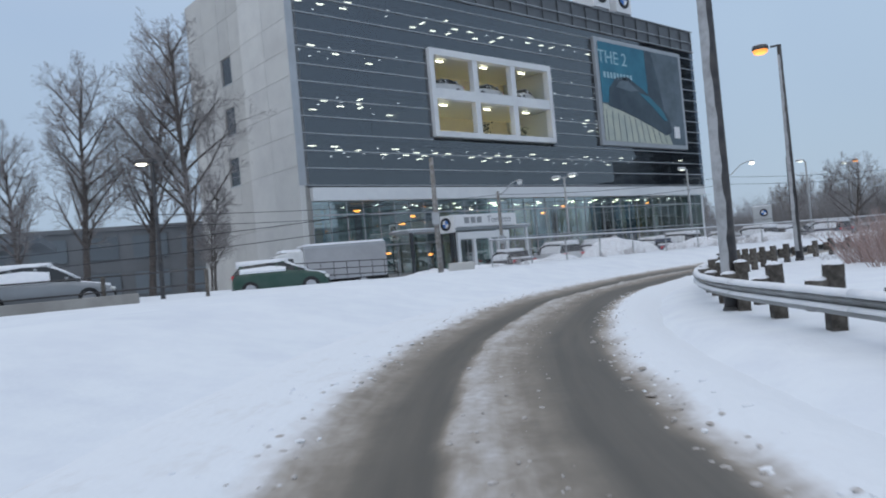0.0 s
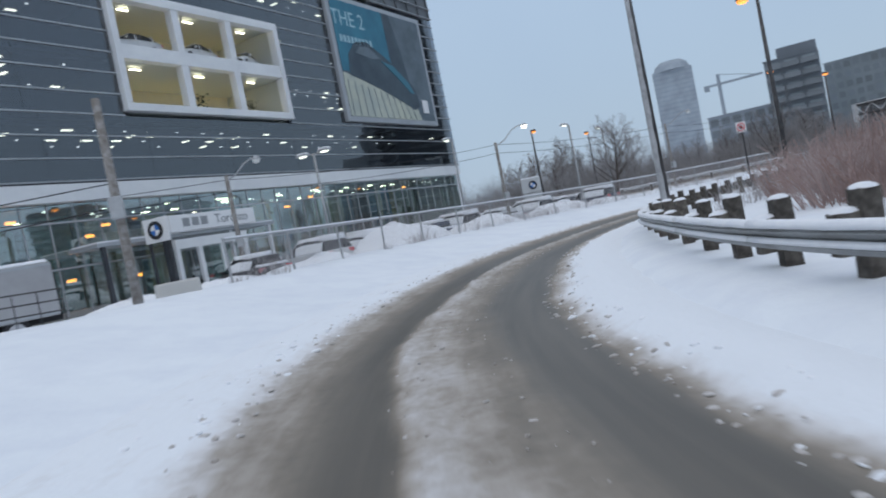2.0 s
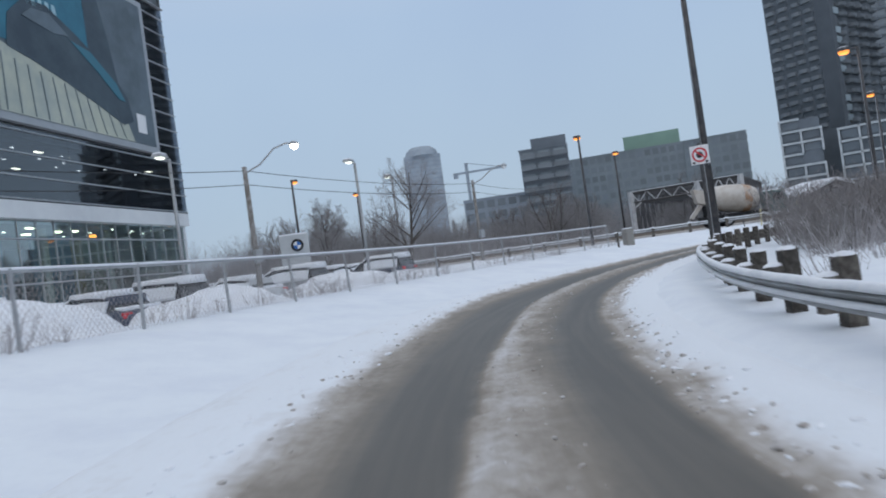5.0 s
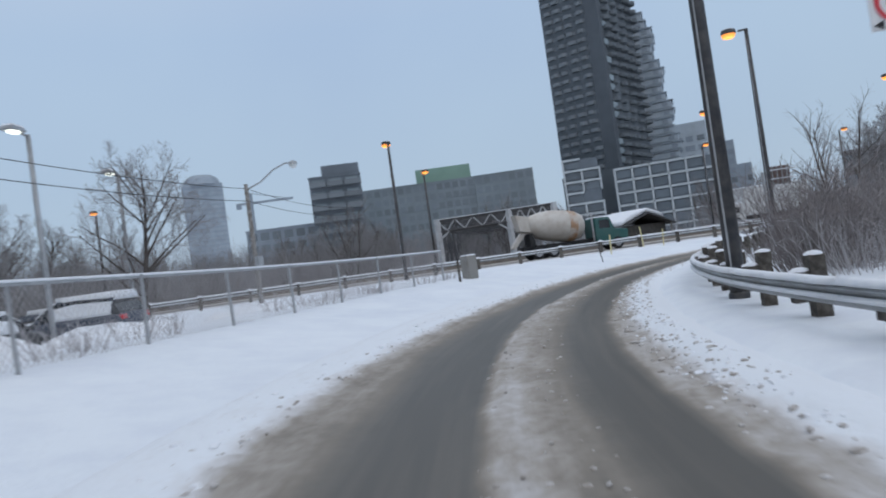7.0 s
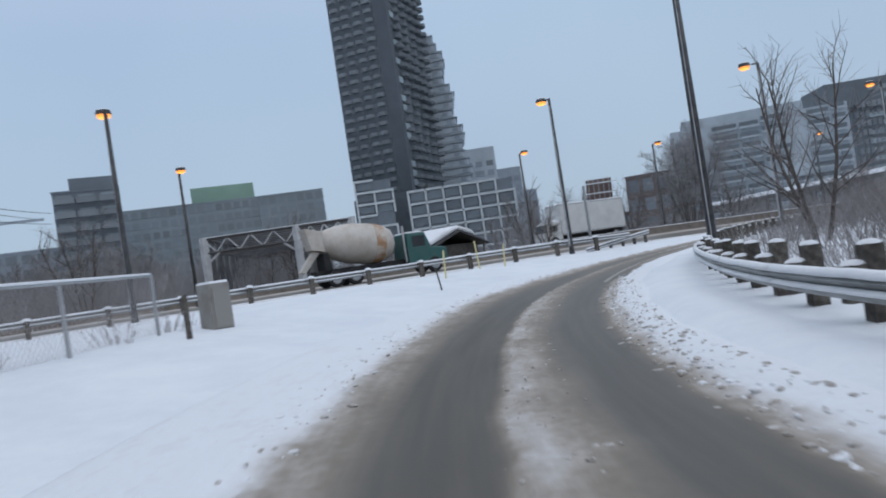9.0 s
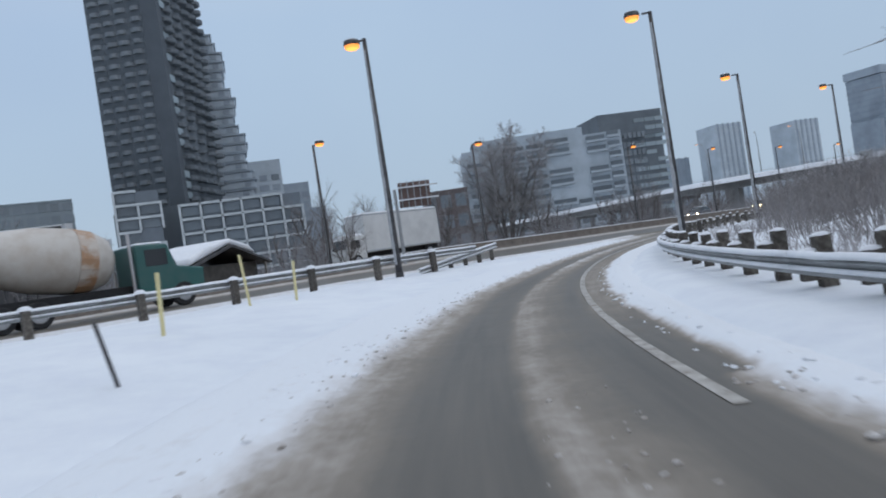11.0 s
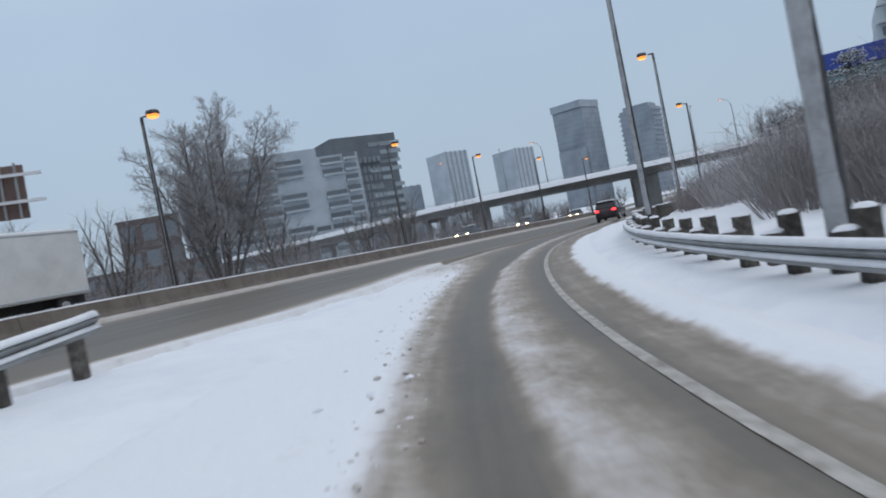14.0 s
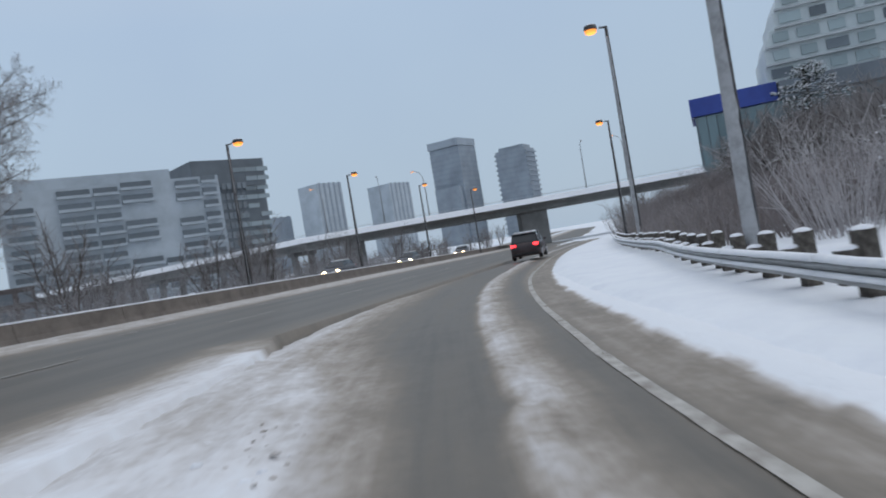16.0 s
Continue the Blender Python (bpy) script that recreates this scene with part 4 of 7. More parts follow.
while u < HL - 1.4:
    part("mullion", MUL, None, house, at=pose(u, 0.05, 0))
    for d in (PANE_L, PANE_U):
        g = part("pane", d, None, house, at=pose(u + 0.665, 0.05, 0))
        g.visible_shadow = False
    u += 1.33
for z in (2.75, 4.95):
    part("transom", slab(Shape(), 0.5, HL - 0.9, -0.02, 0.09, z, z + 0.08), MULLION, house)
part("end_pier", slab(Shape(), HL - 0.95, HL - 0.6, 0.0, HD - 0.3, ZG - 0.5, 5.9), WHITE_METAL, house)

# entrance canopy and sign
can = part("canopy", slab(Shape(), 6.4, 18.6, -2.2, 0.0, 3.42, 3.60), MULLION, house, "slim entrance canopy")
for u in (6.8, 10.4, 15.0, 18.2):
    part("post", slab(Shape(), u - 0.09, u + 0.09, -2.1, -1.9, ZG - 0.3, 3.42), DARK_METAL if u in (6.8, 10.4) else WHITE_METAL, can)
part("snow", slab(Shape(), 6.45, 18.55, -2.15, -0.2, 3.6, 3.68), SNOW_CAP, can, bevel=0.03)
ent = part("portal", slab(Shape(), 10.6, 15.8, -2.5, -2.2, 2.75, 3.25), WHITE_METAL, house, "white entrance portal")
for u in (10.7, 12.2, 13.8, 15.6):
    part("jamb", slab(Shape(), u - 0.12, u + 0.12, -2.5, -2.3, ZG - 0.3, 2.75), WHITE_METAL, ent)
for u in (12.6, 13.4):
    part("door", slab(Shape(), u - 0.36, u + 0.36, -2.42, -2.38, ZG, 2.7), GLASS_CLEAR, ent, "glass entrance door leaf").visible_shadow = False
sg = part("sign", slab(Shape(), 10.5, 16.7, -2.5, -2.35, 3.66, 4.52), SIGN_WHITE, house, "white sign board with grey lettering", bevel=0.02)
for k in range(3):
    part("bar", slab(Shape(), 11.35 + k * 0.62, 11.80 + k * 0.62, -2.53, -2.5, 3.88, 4.32), SIGN_GREY, sg)
lettering("text", "Toronto", 0.72, SIGN_GREY, sg, pose(14.85, -2.51, 4.08) @ UPRIGHT, "grey raised letters")

# the big white window with two rows of shown cars
win = part("display_window", Shape(), WHITE_METAL, house, "white framed display window of six bays")
U0, U1, W0, W1 = 11.3, 24.95, 10.58, 17.22
def bar(a, b, z0, z1, d=0.35):
    part("frame_bar", slab(Shape(), a, b, -d, 0.25, z0, z1), WHITE_METAL, win, bevel=0.02)
bar(U0, U1, W0, W0 + 0.42)
bar(U0, U1, W1 - 0.5, W1)
bar(U0, U0 + 0.42, W0 + 0.42, W1 - 0.5)
bar(U1 - 0.42, U1, W0 + 0.42, W1 - 0.5)
bar(U0 + 0.42, U1 - 0.42, 13.45, 14.25, 0.28)
BAYS = []
for k in (1, 2):
    u = U0 + 0.42 + (U1 - U0 - 0.84) * k / 3
    for a, b in ((W0 + 0.42, 13.45), (14.25, W1 - 0.5)):
        bar(u - 0.26, u + 0.26, a, b, 0.28)
part("niche_back", slab(Shape(), U0, U1, 5.2, 5.3, W0, W1), WARM_WALL, win, "back wall tinted yellow as if warmly lit")
for z0, z1 in ((W0 + 0.1, W0 + 0.42), (13.45, 13.95), (W1 - 0.35, W1)):
    part("niche_slab", slab(Shape(), U0, U1, 0.25, 5.2, z0, z1), SHOW[3], win)
NICHE = material("niche_light", (1, 0.9, 0.6), 0.5, emit=((1.0, 0.82, 0.42), 5.0))
for z, low in ((13.3, W0 + 0.46), (16.7, 13.99)):
    for u in (13.4, 18.1, 22.7):
        part("light_strip", slab(Shape(), u - 0.35, u + 0.35, 0.9, 1.0, z - 0.04, z), CEIL_LAMP, win, "slim light strip over the glass")
        part("light_strip", slab(Shape(), u - 1.9, u + 1.9, 4.6, 4.72, low, low + 0.06), NICHE, win, "warm light strip at the foot of the wall")
for u in (U0 + 0.1, U1 - 0.1):
    part("niche_side", slab(Shape(), u - 0.08, u + 0.08, 0.25, 5.2, W0, W1), SHOW[3], win)

# advertising banner
bb = part("billboard", slab(Shape(), 31.45, 46.05, -0.35, 0.0, 10.65, 20.75), MULLION, house, "huge framed advertising banner with a dark car", bevel=0.03)
TEAL = material("banner_teal", (0.035, 0.20, 0.28), 0.5, second=(0.02, 0.13, 0.20), scale=0.25)
NIGHT = material("banner_dark", (0.035, 0.055, 0.075), 0.5, second=(0.06, 0.09, 0.11), scale=0.4)
GREYB = material("banner_grey", (0.13, 0.17, 0.20), 0.5, second=(0.08, 0.11, 0.13), scale=0.5)
PLEAT = material("banner_pleats", (0.52, 0.54, 0.44), 0.6, second=(0.38, 0.42, 0.38), scale=0.5)
BANNER_TEXT = material("banner_text", (0.34, 0.52, 0.58), 0.5)
CARB = material("banner_car_blue", (0.03, 0.16, 0.22), 0.35)
def flat(name, poly, y, mt, label=""):
    part(name, Shape().prism([(31.9 + a, 11.05 + b) for a, b in poly], y - 0.02, y, None), mt, bb, label)
flat("print", [(0, 0), (13.7, 0), (13.7, 9.3), (0, 9.3)], -0.36, GREYB)
flat("print", [(0, 3.6), (7.6, 3.6), (7.4, 9.3), (0, 9.3)], -0.385, TEAL)
flat("print", [(7.5, 3.0), (10.2, 3.0), (9.6, 6.0), (8.6, 9.3), (7.5, 9.3)], -0.385, NIGHT)
flat("print", [(0, 0), (11.2, 0), (10.4, 1.6), (4.5, 2.8), (0, 3.5)], -0.385, PLEAT, "pale pleated ground of the print")
for k in range(11):
    flat("pleat", [(0.4 + k * 0.98, 0.05), (0.47 + k * 0.98, 0.05), (0.47 + k * 0.9, 2.9 - k * 0.12), (0.4 + k * 0.9, 2.9 - k * 0.12)], -0.41, GREYB)
flat("car_print", [(0.9, 3.3), (1.2, 5.0), (2.4, 6.1), (4.2, 6.3), (6.4, 5.4), (9.6, 3.9), (10.9, 2.7), (11.3, 1.3), (10.2, 0.9), (8.0, 1.6), (5.2, 2.4), (2.6, 3.0)], -0.41, NIGHT, "dark car drawn on the banner")
flat("car_print", [(5.9, 4.9), (7.6, 4.7), (9.8, 3.4), (10.6, 2.4), (10.0, 2.4), (8.2, 3.6)], -0.435, CARB)
flat("car_print", [(2.2, 5.2), (3.0, 5.8), (4.3, 5.9), (5.8, 5.1), (4.5, 4.9)], -0.435, GREYB)
lettering("text", "THE 2", 1.75, BANNER_TEXT, bb, pose(34.0, -0.41, 18.9) @ UPRIGHT, "thin pale letters")
for k in range(9):
    flat("bar", [(0.5 + k * 0.52, 5.95), (0.85 + k * 0.52, 5.95), (0.78 + k * 0.52, 6.5), (0.5 + k * 0.52, 6.5)], -0.41, BANNER_TEXT)
flat("logo_patch", [(11.7, 0.7), (12.7, 0.7), (12.7, 1.9), (11.7, 1.9)], -0.41, SIGN_WHITE)

# rooftop sign cubes
for k, u in enumerate((34.6, 38.2)):
    cube = part("roof_sign", slab(Shape(), u - 1.25, u + 1.25, 0.6, 3.1, 24.2, 26.7), SIGN_WHITE, house, "white rooftop cube sign", bevel=0.03)
    for du, dy in ((-1.1, 0.8), (1.1, 0.8), (-1.1, 2.9), (1.1, 2.9)):
        part("leg", slab(Shape(), u + du - 0.06, u + du + 0.06, dy - 0.06, dy + 0.06, 21.9, 24.2), MULLION, cube)
    roundel(cube, pose(u, 0.59, 25.5), 0.85)


# ---- vehicles ----
PAINTS = {}


def paint(name, rgb, rough=0.35):
    if name not in PAINTS:
        PAINTS[name] = material("car_paint_" + name, rgb, rough, 0.0, second=tuple(c * 0.8 + 0.03 for c in rgb), scale=1.2, spec=0.5)
    return PAINTS[name]


def loft(sections):
    """Closed rings of equal length joined into a skin."""
    sh, n = Shape(), len(sections[0])
    for ring in sections:
        sh.v += [tuple(p) for p in ring]
    for i in range(len(sections) - 1):
        for j in range(n):
            a, b = i * n + j, i * n + (j + 1) % n
            sh.f.append((a, b, b + n, a + n))
    sh.f.append(tuple(range(n))[::-1])
    sh.f.append(tuple(range((len(sections) - 1) * n, len(sections) * n)))
    return sh


def wheel(parent, x, y, r, w=0.22):
    t = part("wheel", Shape().tube([(x, y - w / 2, r), (x, y - w / 2 + 0.03, r), (x, y + w / 2 - 0.03, r), (x, y + w / 2, r)], [r * 0.92, r, r, r * 0.92], 18), BLACK, parent, "black tyre")
    side = 1 if y > 0 else -1
    part("rim", Shape().tube([(x, y + side * (w / 2 - 0.02), r), (x, y + side * (w / 2 + 0.012), r)], [r * 0.66, r * 0.58], 14), CHROME, t)
    return t


def car(m, rgb, name, label, L=4.6, W=1.82, H=1.46, suv=False, snow=1.0, tail=False, head=False, group=""):
    """A passenger car that faces +x."""
    t = thing("car", m, label, "car", group)
    pm = paint(name, rgb)
    belt = 0.95 if not suv else 1.08
    hood, boot = (belt - 0.12, belt + 0.02)
    secs = []
    for f, hw, zb, zt in ((-0.5, 0.80, 0.42, 0.78), (-0.485, 0.93, 0.30, boot - 0.05), (-0.40, 0.985, 0.22, boot), (-0.2, 1.0, 0.20, belt + 0.02), (0.05, 1.0, 0.20, belt), (0.22, 0.99, 0.20, hood + 0.06), (0.38, 0.965, 0.22, hood - 0.05), (0.47, 0.90, 0.26, hood - 0.2), (0.5, 0.74, 0.36, hood - 0.38)):
        x, h = f * L, W / 2 * hw
        secs.append([(x, -h * 0.9, zb), (x, -h, zb + 0.16), (x, -h, zt - 0.16), (x, -h * 0.9, zt), (x, 0, zt + 0.025), (x, h * 0.9, zt), (x, h, zt - 0.16), (x, h, zb + 0.16), (x, h * 0.9, zb)])
    body = part("body", loft(secs), pm, t, smooth=True)
    back = -0.47 if suv else -0.40
    cab = []
    for f, hb, zt, ht in ((back, 0.90, belt + 0.02, 0.89), (back + (0.06 if suv else 0.14), 0.92, H - 0.07, 0.72), (-0.12, 0.92, H, 0.74), (0.04, 0.92, H - 0.02, 0.74), (0.12, 0.91, H - 0.16, 0.76), (0.26, 0.88, hood + 0.08, 0.86)):
        x = f * L
        cab.append([(x, -W / 2 * hb, belt - 0.05), (x, -W / 2 * ht, zt), (x, 0, zt + 0.02), (x, W / 2 * ht, zt), (x, W / 2 * hb, belt - 0.05)])
    part("cabin_glass", loft(cab), CAR_GLASS, body, "dark car windows")
    roof = []
    for f, k in ((back + (0.05 if suv else 0.15), 0.70), (-0.12, 0.735), (0.05, 0.73)):
        x = f * L
        z = H + (0.012 if f != back + (0.05 if suv else 0.15) else -0.05)
        roof.append([(x, -W / 2 * k, z - 0.04), (x, -W / 2 * k * 0.9, z + 0.02), (x, W / 2 * k * 0.9, z + 0.02), (x, W / 2 * k, z - 0.04)])
    part("roof", loft(roof), pm, body)
    for f in (-0.03, back + 0.07):
        part("pillar", Shape().box(f * L, 0, belt - 0.02, 0.09, W * 0.93, H - belt - 0.03, taper=0.84), pm, body)
    r = 0.33 if not suv else 0.37
    for fx in (-0.31, 0.31):
        for sy in (-1, 1):
            wheel(t, fx * L, sy * (W / 2 - 0.10), r)
    for sy in (-1, 1):
        part("headlight", Shape().ball(L * 0.475, sy * W * 0.36, hood - 0.27, 0.10, 0.19, 0.085, 8, 4), HEAD if head else LED_OFF, body, smooth=True)
        part("tail_light", Shape().box(-L * 0.485, sy * W * 0.37, boot - 0.26, 0.10, 0.32, 0.17), TAIL if tail else RED_PAINT, body, bevel=0.02)
        part("mirror", Shape().box(L * 0.17, sy * (W / 2 + 0.07), belt - 0.02, 0.10, 0.18, 0.13), pm, body, bevel=0.03)
    part("bumper", Shape().box(-L * 0.49, 0, 0.32, 0.12, W * 0.86, 0.16), BLACK, body, bevel=0.03)
    if snow:
        top = []
        for f, k in ((back + (0.02 if suv else 0.13), 0.66), (back + 0.2, 0.72), (-0.02, 0.73), (0.07, 0.66)):
            x = f * L
            top.append([(x, -W / 2 * k * 1.06, H - 0.09 * snow), (x, -W / 2 * k * 0.85, H + 0.10 * snow), (x, W / 2 * k * 0.85, H + 0.11 * snow), (x, W / 2 * k * 1.06, H - 0.09 * snow)])
        part("snow", loft(top), SNOW_CAP, t, "snow lying on the roof", smooth=True)
        if snow > 1.1:
                for sy in (-1, 1):
                    part("snow", loft([[(f * L, sy * W * 0.475, belt - 0.04), (f * L, sy * W * 0.49, belt + 0.04), (f * L, sy * W * a, H - b), (f * L, sy * W * (a - 0.04), H - b)] for f, a, b in ((back + 0.06, 0.42, 0.18), (-0.1, 0.405, 0.12), (0.06, 0.42, 0.2))]), SNOW_CAP, t, "snow stuck to the side windows")
        if snow > 0.6:
            bon = []
            for f, k in ((0.18, 0.84), (0.30, 0.88), (0.42, 0.82), (0.465, 0.7)):
                x = f * L
                z = hood + 0.10 - (f - 0.18) * 0.75
                bon.append([(x, -W / 2 * k, z - 0.12), (x, -W / 2 * k * 0.85, z + 0.03), (x, W / 2 * k * 0.85, z + 0.03), (x, W / 2 * k, z - 0.12)])
            part("snow", loft(bon), SNOW_CAP, t, "snow lying on the bonnet", smooth=True)
            scr = []
            for f, z in ((0.07, H - 0.02), (0.16, H - 0.22), (0.26, hood + 0.12)):
                scr.append([(f * L, -W * 0.37, z - 0.05), (f * L + 0.03, -W * 0.34, z + 0.035), (f * L + 0.03, W * 0.34, z + 0.035), (f * L, W * 0.37, z - 0.05)])
            part("snow", loft(scr), SNOW_CAP, t, "snow lying on the windscreen", smooth=True)
            if not suv:
                bt = [[(f * L, -W * 0.4, boot - 0.06), (f * L, -W * 0.36, boot + 0.08), (f * L, W * 0.36, boot + 0.08), (f * L, W * 0.4, boot - 0.06)] for f in (-0.475, -0.33)]
                part("snow", loft(bt), SNOW_CAP, t, "snow lying on the boot", smooth=True)
    return t


def box_truck(m, label, L=7.0, cab_rgb=(0.75, 0.75, 0.74), bh=2.6, bw=2.4, base=0.95, name="white", snow=True, tail=False, box_rgb=(0.72, 0.72, 0.71)):
    t = thing("truck", m, label, "truck")
    bodym = material("truck_box_" + name, box_rgb, 0.5, second=tuple(c * 0.84 for c in box_rgb), scale=0.7)
    bx = part("cargo_box", Shape().box(-0.9, 0, base, L - 2.0, bw, bh), bodym, t, "plain white cargo box", bevel=0.04)
    for z in (base + 0.05, base + bh - 0.12):
        part("rail", Shape().box(-0.9, 0, z, L - 1.98, bw + 0.03, 0.08), MULLION, bx)
    part("rear_door", Shape().box(-0.9 - (L - 2) / 2 - 0.02, 0, base + 0.08, 0.05, bw - 0.15, bh - 0.2), bodym, bx)
    if tail:
        for sy in (-1, 1):
            part("tail_light", Shape().box(-0.9 - (L - 2) / 2 - 0.05, sy * (bw / 2 - 0.15), base + bh - 0.25, 0.04, 0.14, 0.14), TAIL, bx)
    x = L / 2 - 1.0
    cabm = paint(name + "_cab", cab_rgb)
    cab = part("cab", Shape().prism([(x - 1.0, 0.55), (x + 0.98, 0.5), (x + 1.0, 1.35), (x + 0.62, 2.25), (x - 0.2, 2.42), (x - 1.0, 2.4)], -bw / 2 + 0.12, bw / 2 - 0.12), cabm, t, bevel=0.06)
    part("windscreen", Shape().prism([(x + 0.99, 1.42), (x + 1.01, 1.42), (x + 0.68, 2.2), (x + 0.66, 2.2)], -bw / 2 + 0.3, bw / 2 - 0.3), CAR_GLASS, cab)
    for sy in (-1, 1):
        part("side_window", Shape().box(x + 0.1, sy * (bw / 2 - 0.115), 1.4, 0.9, 0.03, 0.65), CAR_GLASS, cab)
        part("headlight", Shape().box(x + 0.98, sy * 0.8, 0.7, 0.08, 0.28, 0.16), LED_OFF, cab)
    part("chassis", Shape().box(-0.6, 0, 0.55, L - 0.9, 0.9, 0.4), BLACK, t)
    for fx in (-L / 2 + 1.5, L / 2 - 0.95):
        for sy in (-1, 1):
            wheel(t, fx, sy * (bw / 2 - 0.2), 0.45, 0.3)
    if snow:
        part("snow", Shape().box(-0.9, 0, base + bh, L - 2.05, bw - 0.06, 0.12, taper=0.96), SNOW_CAP, bx, bevel=0.04)
        part("snow", Shape().box(x - 0.3, 0, 2.4, 1.2, bw - 0.5, 0.16, taper=0.85), SNOW_CAP, cab, bevel=0.05)
    return t


def mixer_truck(m):
    t = thing("concrete_mixer_truck", m, "concrete mixer truck with a pale rust marked drum and green cab", "truck")
    drum_m = material("mixer_drum", (0.62, 0.58, 0.53), 0.6, second=(0.50, 0.44, 0.38), scale=1.4)
    prof = [(-3.6, 0.6), (-3.4, 0.8), (-2.6, 1.12), (-1.7, 1.30), (-0.4, 1.34), (0.5, 1.24), (1.1, 0.98), (1.35, 0.6)]
    drum = part("drum", Shape().tube([(x, 0, 2.65 - 0.13 * x - 0.2) for x, r in prof], [r for x, r in prof], 20), drum_m, t, "pale mixing drum", smooth=True)
    part("rust_patch", Shape().tube([(-0.2, 0, 2.476), (0.5, 0, 2.385)], [1.345, 1.255], 20), material("rust_band", (0.45, 0.27, 0.16), 0.8, second=(0.60, 0.54, 0.48), scale=1.1, mixat=(0.45, 0.6)), drum, "rust stained band")
    part("chassis", Shape().box(0, 0, 0.75, 8.6, 1.0, 0.4), BLACK, t)
    green = paint("mixer_cab", (0.03, 0.12, 0.11))
    cab = part("cab", Shape().prism([(2.0, 0.7), (4.9, 0.6), (4.95, 1.55), (3.75, 1.75), (3.4, 2.75), (2.0, 2.8)], -1.1, 1.1), green, t, "dark green cab", bevel=0.07)
    part("windscreen", Shape().prism([(3.78, 1.82), (3.81, 1.82), (3.48, 2.65), (3.45, 2.65)], -0.9, 0.9), CAR_GLASS, cab)
    for sy in (-1, 1):
        part("side_window", Shape().box(2.85, sy * 1.1, 1.85, 0.95, 0.03, 0.7), CAR_GLASS, cab)
        part("exhaust", Shape().tube([(1.85, sy * 0.95, 0.9), (1.85, sy * 0.95, 3.3)], 0.08, 8), CHROME, t)
        for x in (-3.2, -1.9, 3.9):
            wheel(t, x, sy * 0.95, 0.52, 0.34)
    part("hopper", Shape().prism([(-4.4, 2.5), (-3.5, 2.3), (-3.5, 3.6), (-4.7, 3.9)], -0.6, 0.6), drum_m, t, bevel=0.03)
    part("chute", Shape().prism([(-4.2, 2.4), (-3.8, 2.3), (-4.9, 1.1), (-5.2, 1.2)], -0.3, 0.3), drum_m, t)
    part("ladder", Shape().box(-3.9, 0.85, 1.0, 0.5, 0.06, 2.2), MULLION, t)
    part("frame", Shape().prism([(-3.7, 1.1), (-3.2, 1.1), (-3.4, 2.2), (-3.7, 2.2)], -0.7, 0.7), BLACK, t)
    part("snow", Shape().box(2.7, 0, 2.8, 1.2, 1.9, 0.08, taper=0.9), SNOW_CAP, cab, bevel=0.03)
    return t


def place(x, y, turn, dz=0.0):
    return pose(x, y, land_z(x, y) + dz, 0, 0, turn)


# parked cars beside the dealership and along its lot
CAR0, TRK = (-5.5, 36.3), (-6.0, 46.6)
car(place(*CAR0, 12, -0.38), (0.02, 0.07, 0.05), "dark_green", "dark green hatchback parked under a thick snow cover", 3.9, 1.7, 1.42, suv=True, snow=1.5)
car(place(-11.6, 29.6, 30), (0.30, 0.32, 0.34), "silver", "silver car parked by the fence with snow on roof and bonnet", 4.4, snow=1.2)
car(place(-17.0, 33.5, 28), (0.20, 0.21, 0.23), "grey", "grey car parked by the fence under snow", 4.4, snow=1.0)
box_truck(pose(*TRK, 0.12, 0, 0, 205), "grey box truck with an icy cargo box parked before the showroom", 6.6, bh=1.9, base=0.75, name="parked", box_rgb=(0.40, 0.40, 0.41))
LOT = [(9.6, 52.6, 120, 1), (12.4, 55.2, 122, 0), (14.0, 57.6, 40, 1), (16.9, 57.8, 118, 0), (19.4, 60.4, 120, 1), (23.6, 63.4, 115, 0), (26.8, 65.2, 120, 1), (30.4, 66.9, 35, 0), (34.0, 68.6, 118, 1),
       (18.0, 73.0, 45, 0), (23.5, 77.5, 45, 1), (29.0, 79.0, 45, 0), (6.4, 50.4, 118, 0), (37.6, 77.4, 30, 0), (33.6, 75.5, 35, 1)]
shades = [("white", (0.62, 0.63, 0.64)), ("black", (0.02, 0.02, 0.024)), ("grey", (0.20, 0.21, 0.23)), ("silver", (0.30, 0.32, 0.34)), ("navy", (0.03, 0.045, 0.08))]
for i, (x, y, a, k) in enumerate(LOT):
    nm, rgb = shades[i * 3 % 5]
    x, y = x - 2.2, y + 2.4
    car(place(x, y, a), rgb, nm, nm + " car in the dealership lot, thickly covered with snow", 4.5, suv=bool(k), H=1.66 if k else 1.45, snow=1.5, group="parked cars in the lot")

# traffic on the expressway
x, y = on_highway(80, 99.0)
car(pose(x, y, float(highway_z(80, 99.0)) + 0.03, 0, 0, -42), (0.035, 0.016, 0.018), "oxblood", "dark red sport utility car with lit tail lights on the road", 4.6, 1.88, 1.70, suv=True, snow=0.5, tail=True)
for v, w, tilt in ((118, 117.6, 138), (128, 120.6, 138), (96, 118.2, 138), (152, 117.9, 138)):
    x, y = on_highway(v, w)
    car(pose(x, y, float(highway_z(v, w)) + 0.38, 0, 0, tilt), (0.10, 0.10, 0.11), "charcoal", "dark oncoming car with its headlights lit", 4.5, snow=0.5, head=True, group="oncoming cars")
x, y = on_highway(38, 119.2)
box_truck(pose(x, y, float(highway_z(38, 119.2)) + 0.38, 0, 0, 138), "white box truck driving on the far carriageway", 10.4, bh=3.1, name="far", snow=True)
mixer_truck(pose(*on_highway(8.0, 104.6), float(highway_z(8.0, 104.6)) + 0.03, 0, 0, -41))


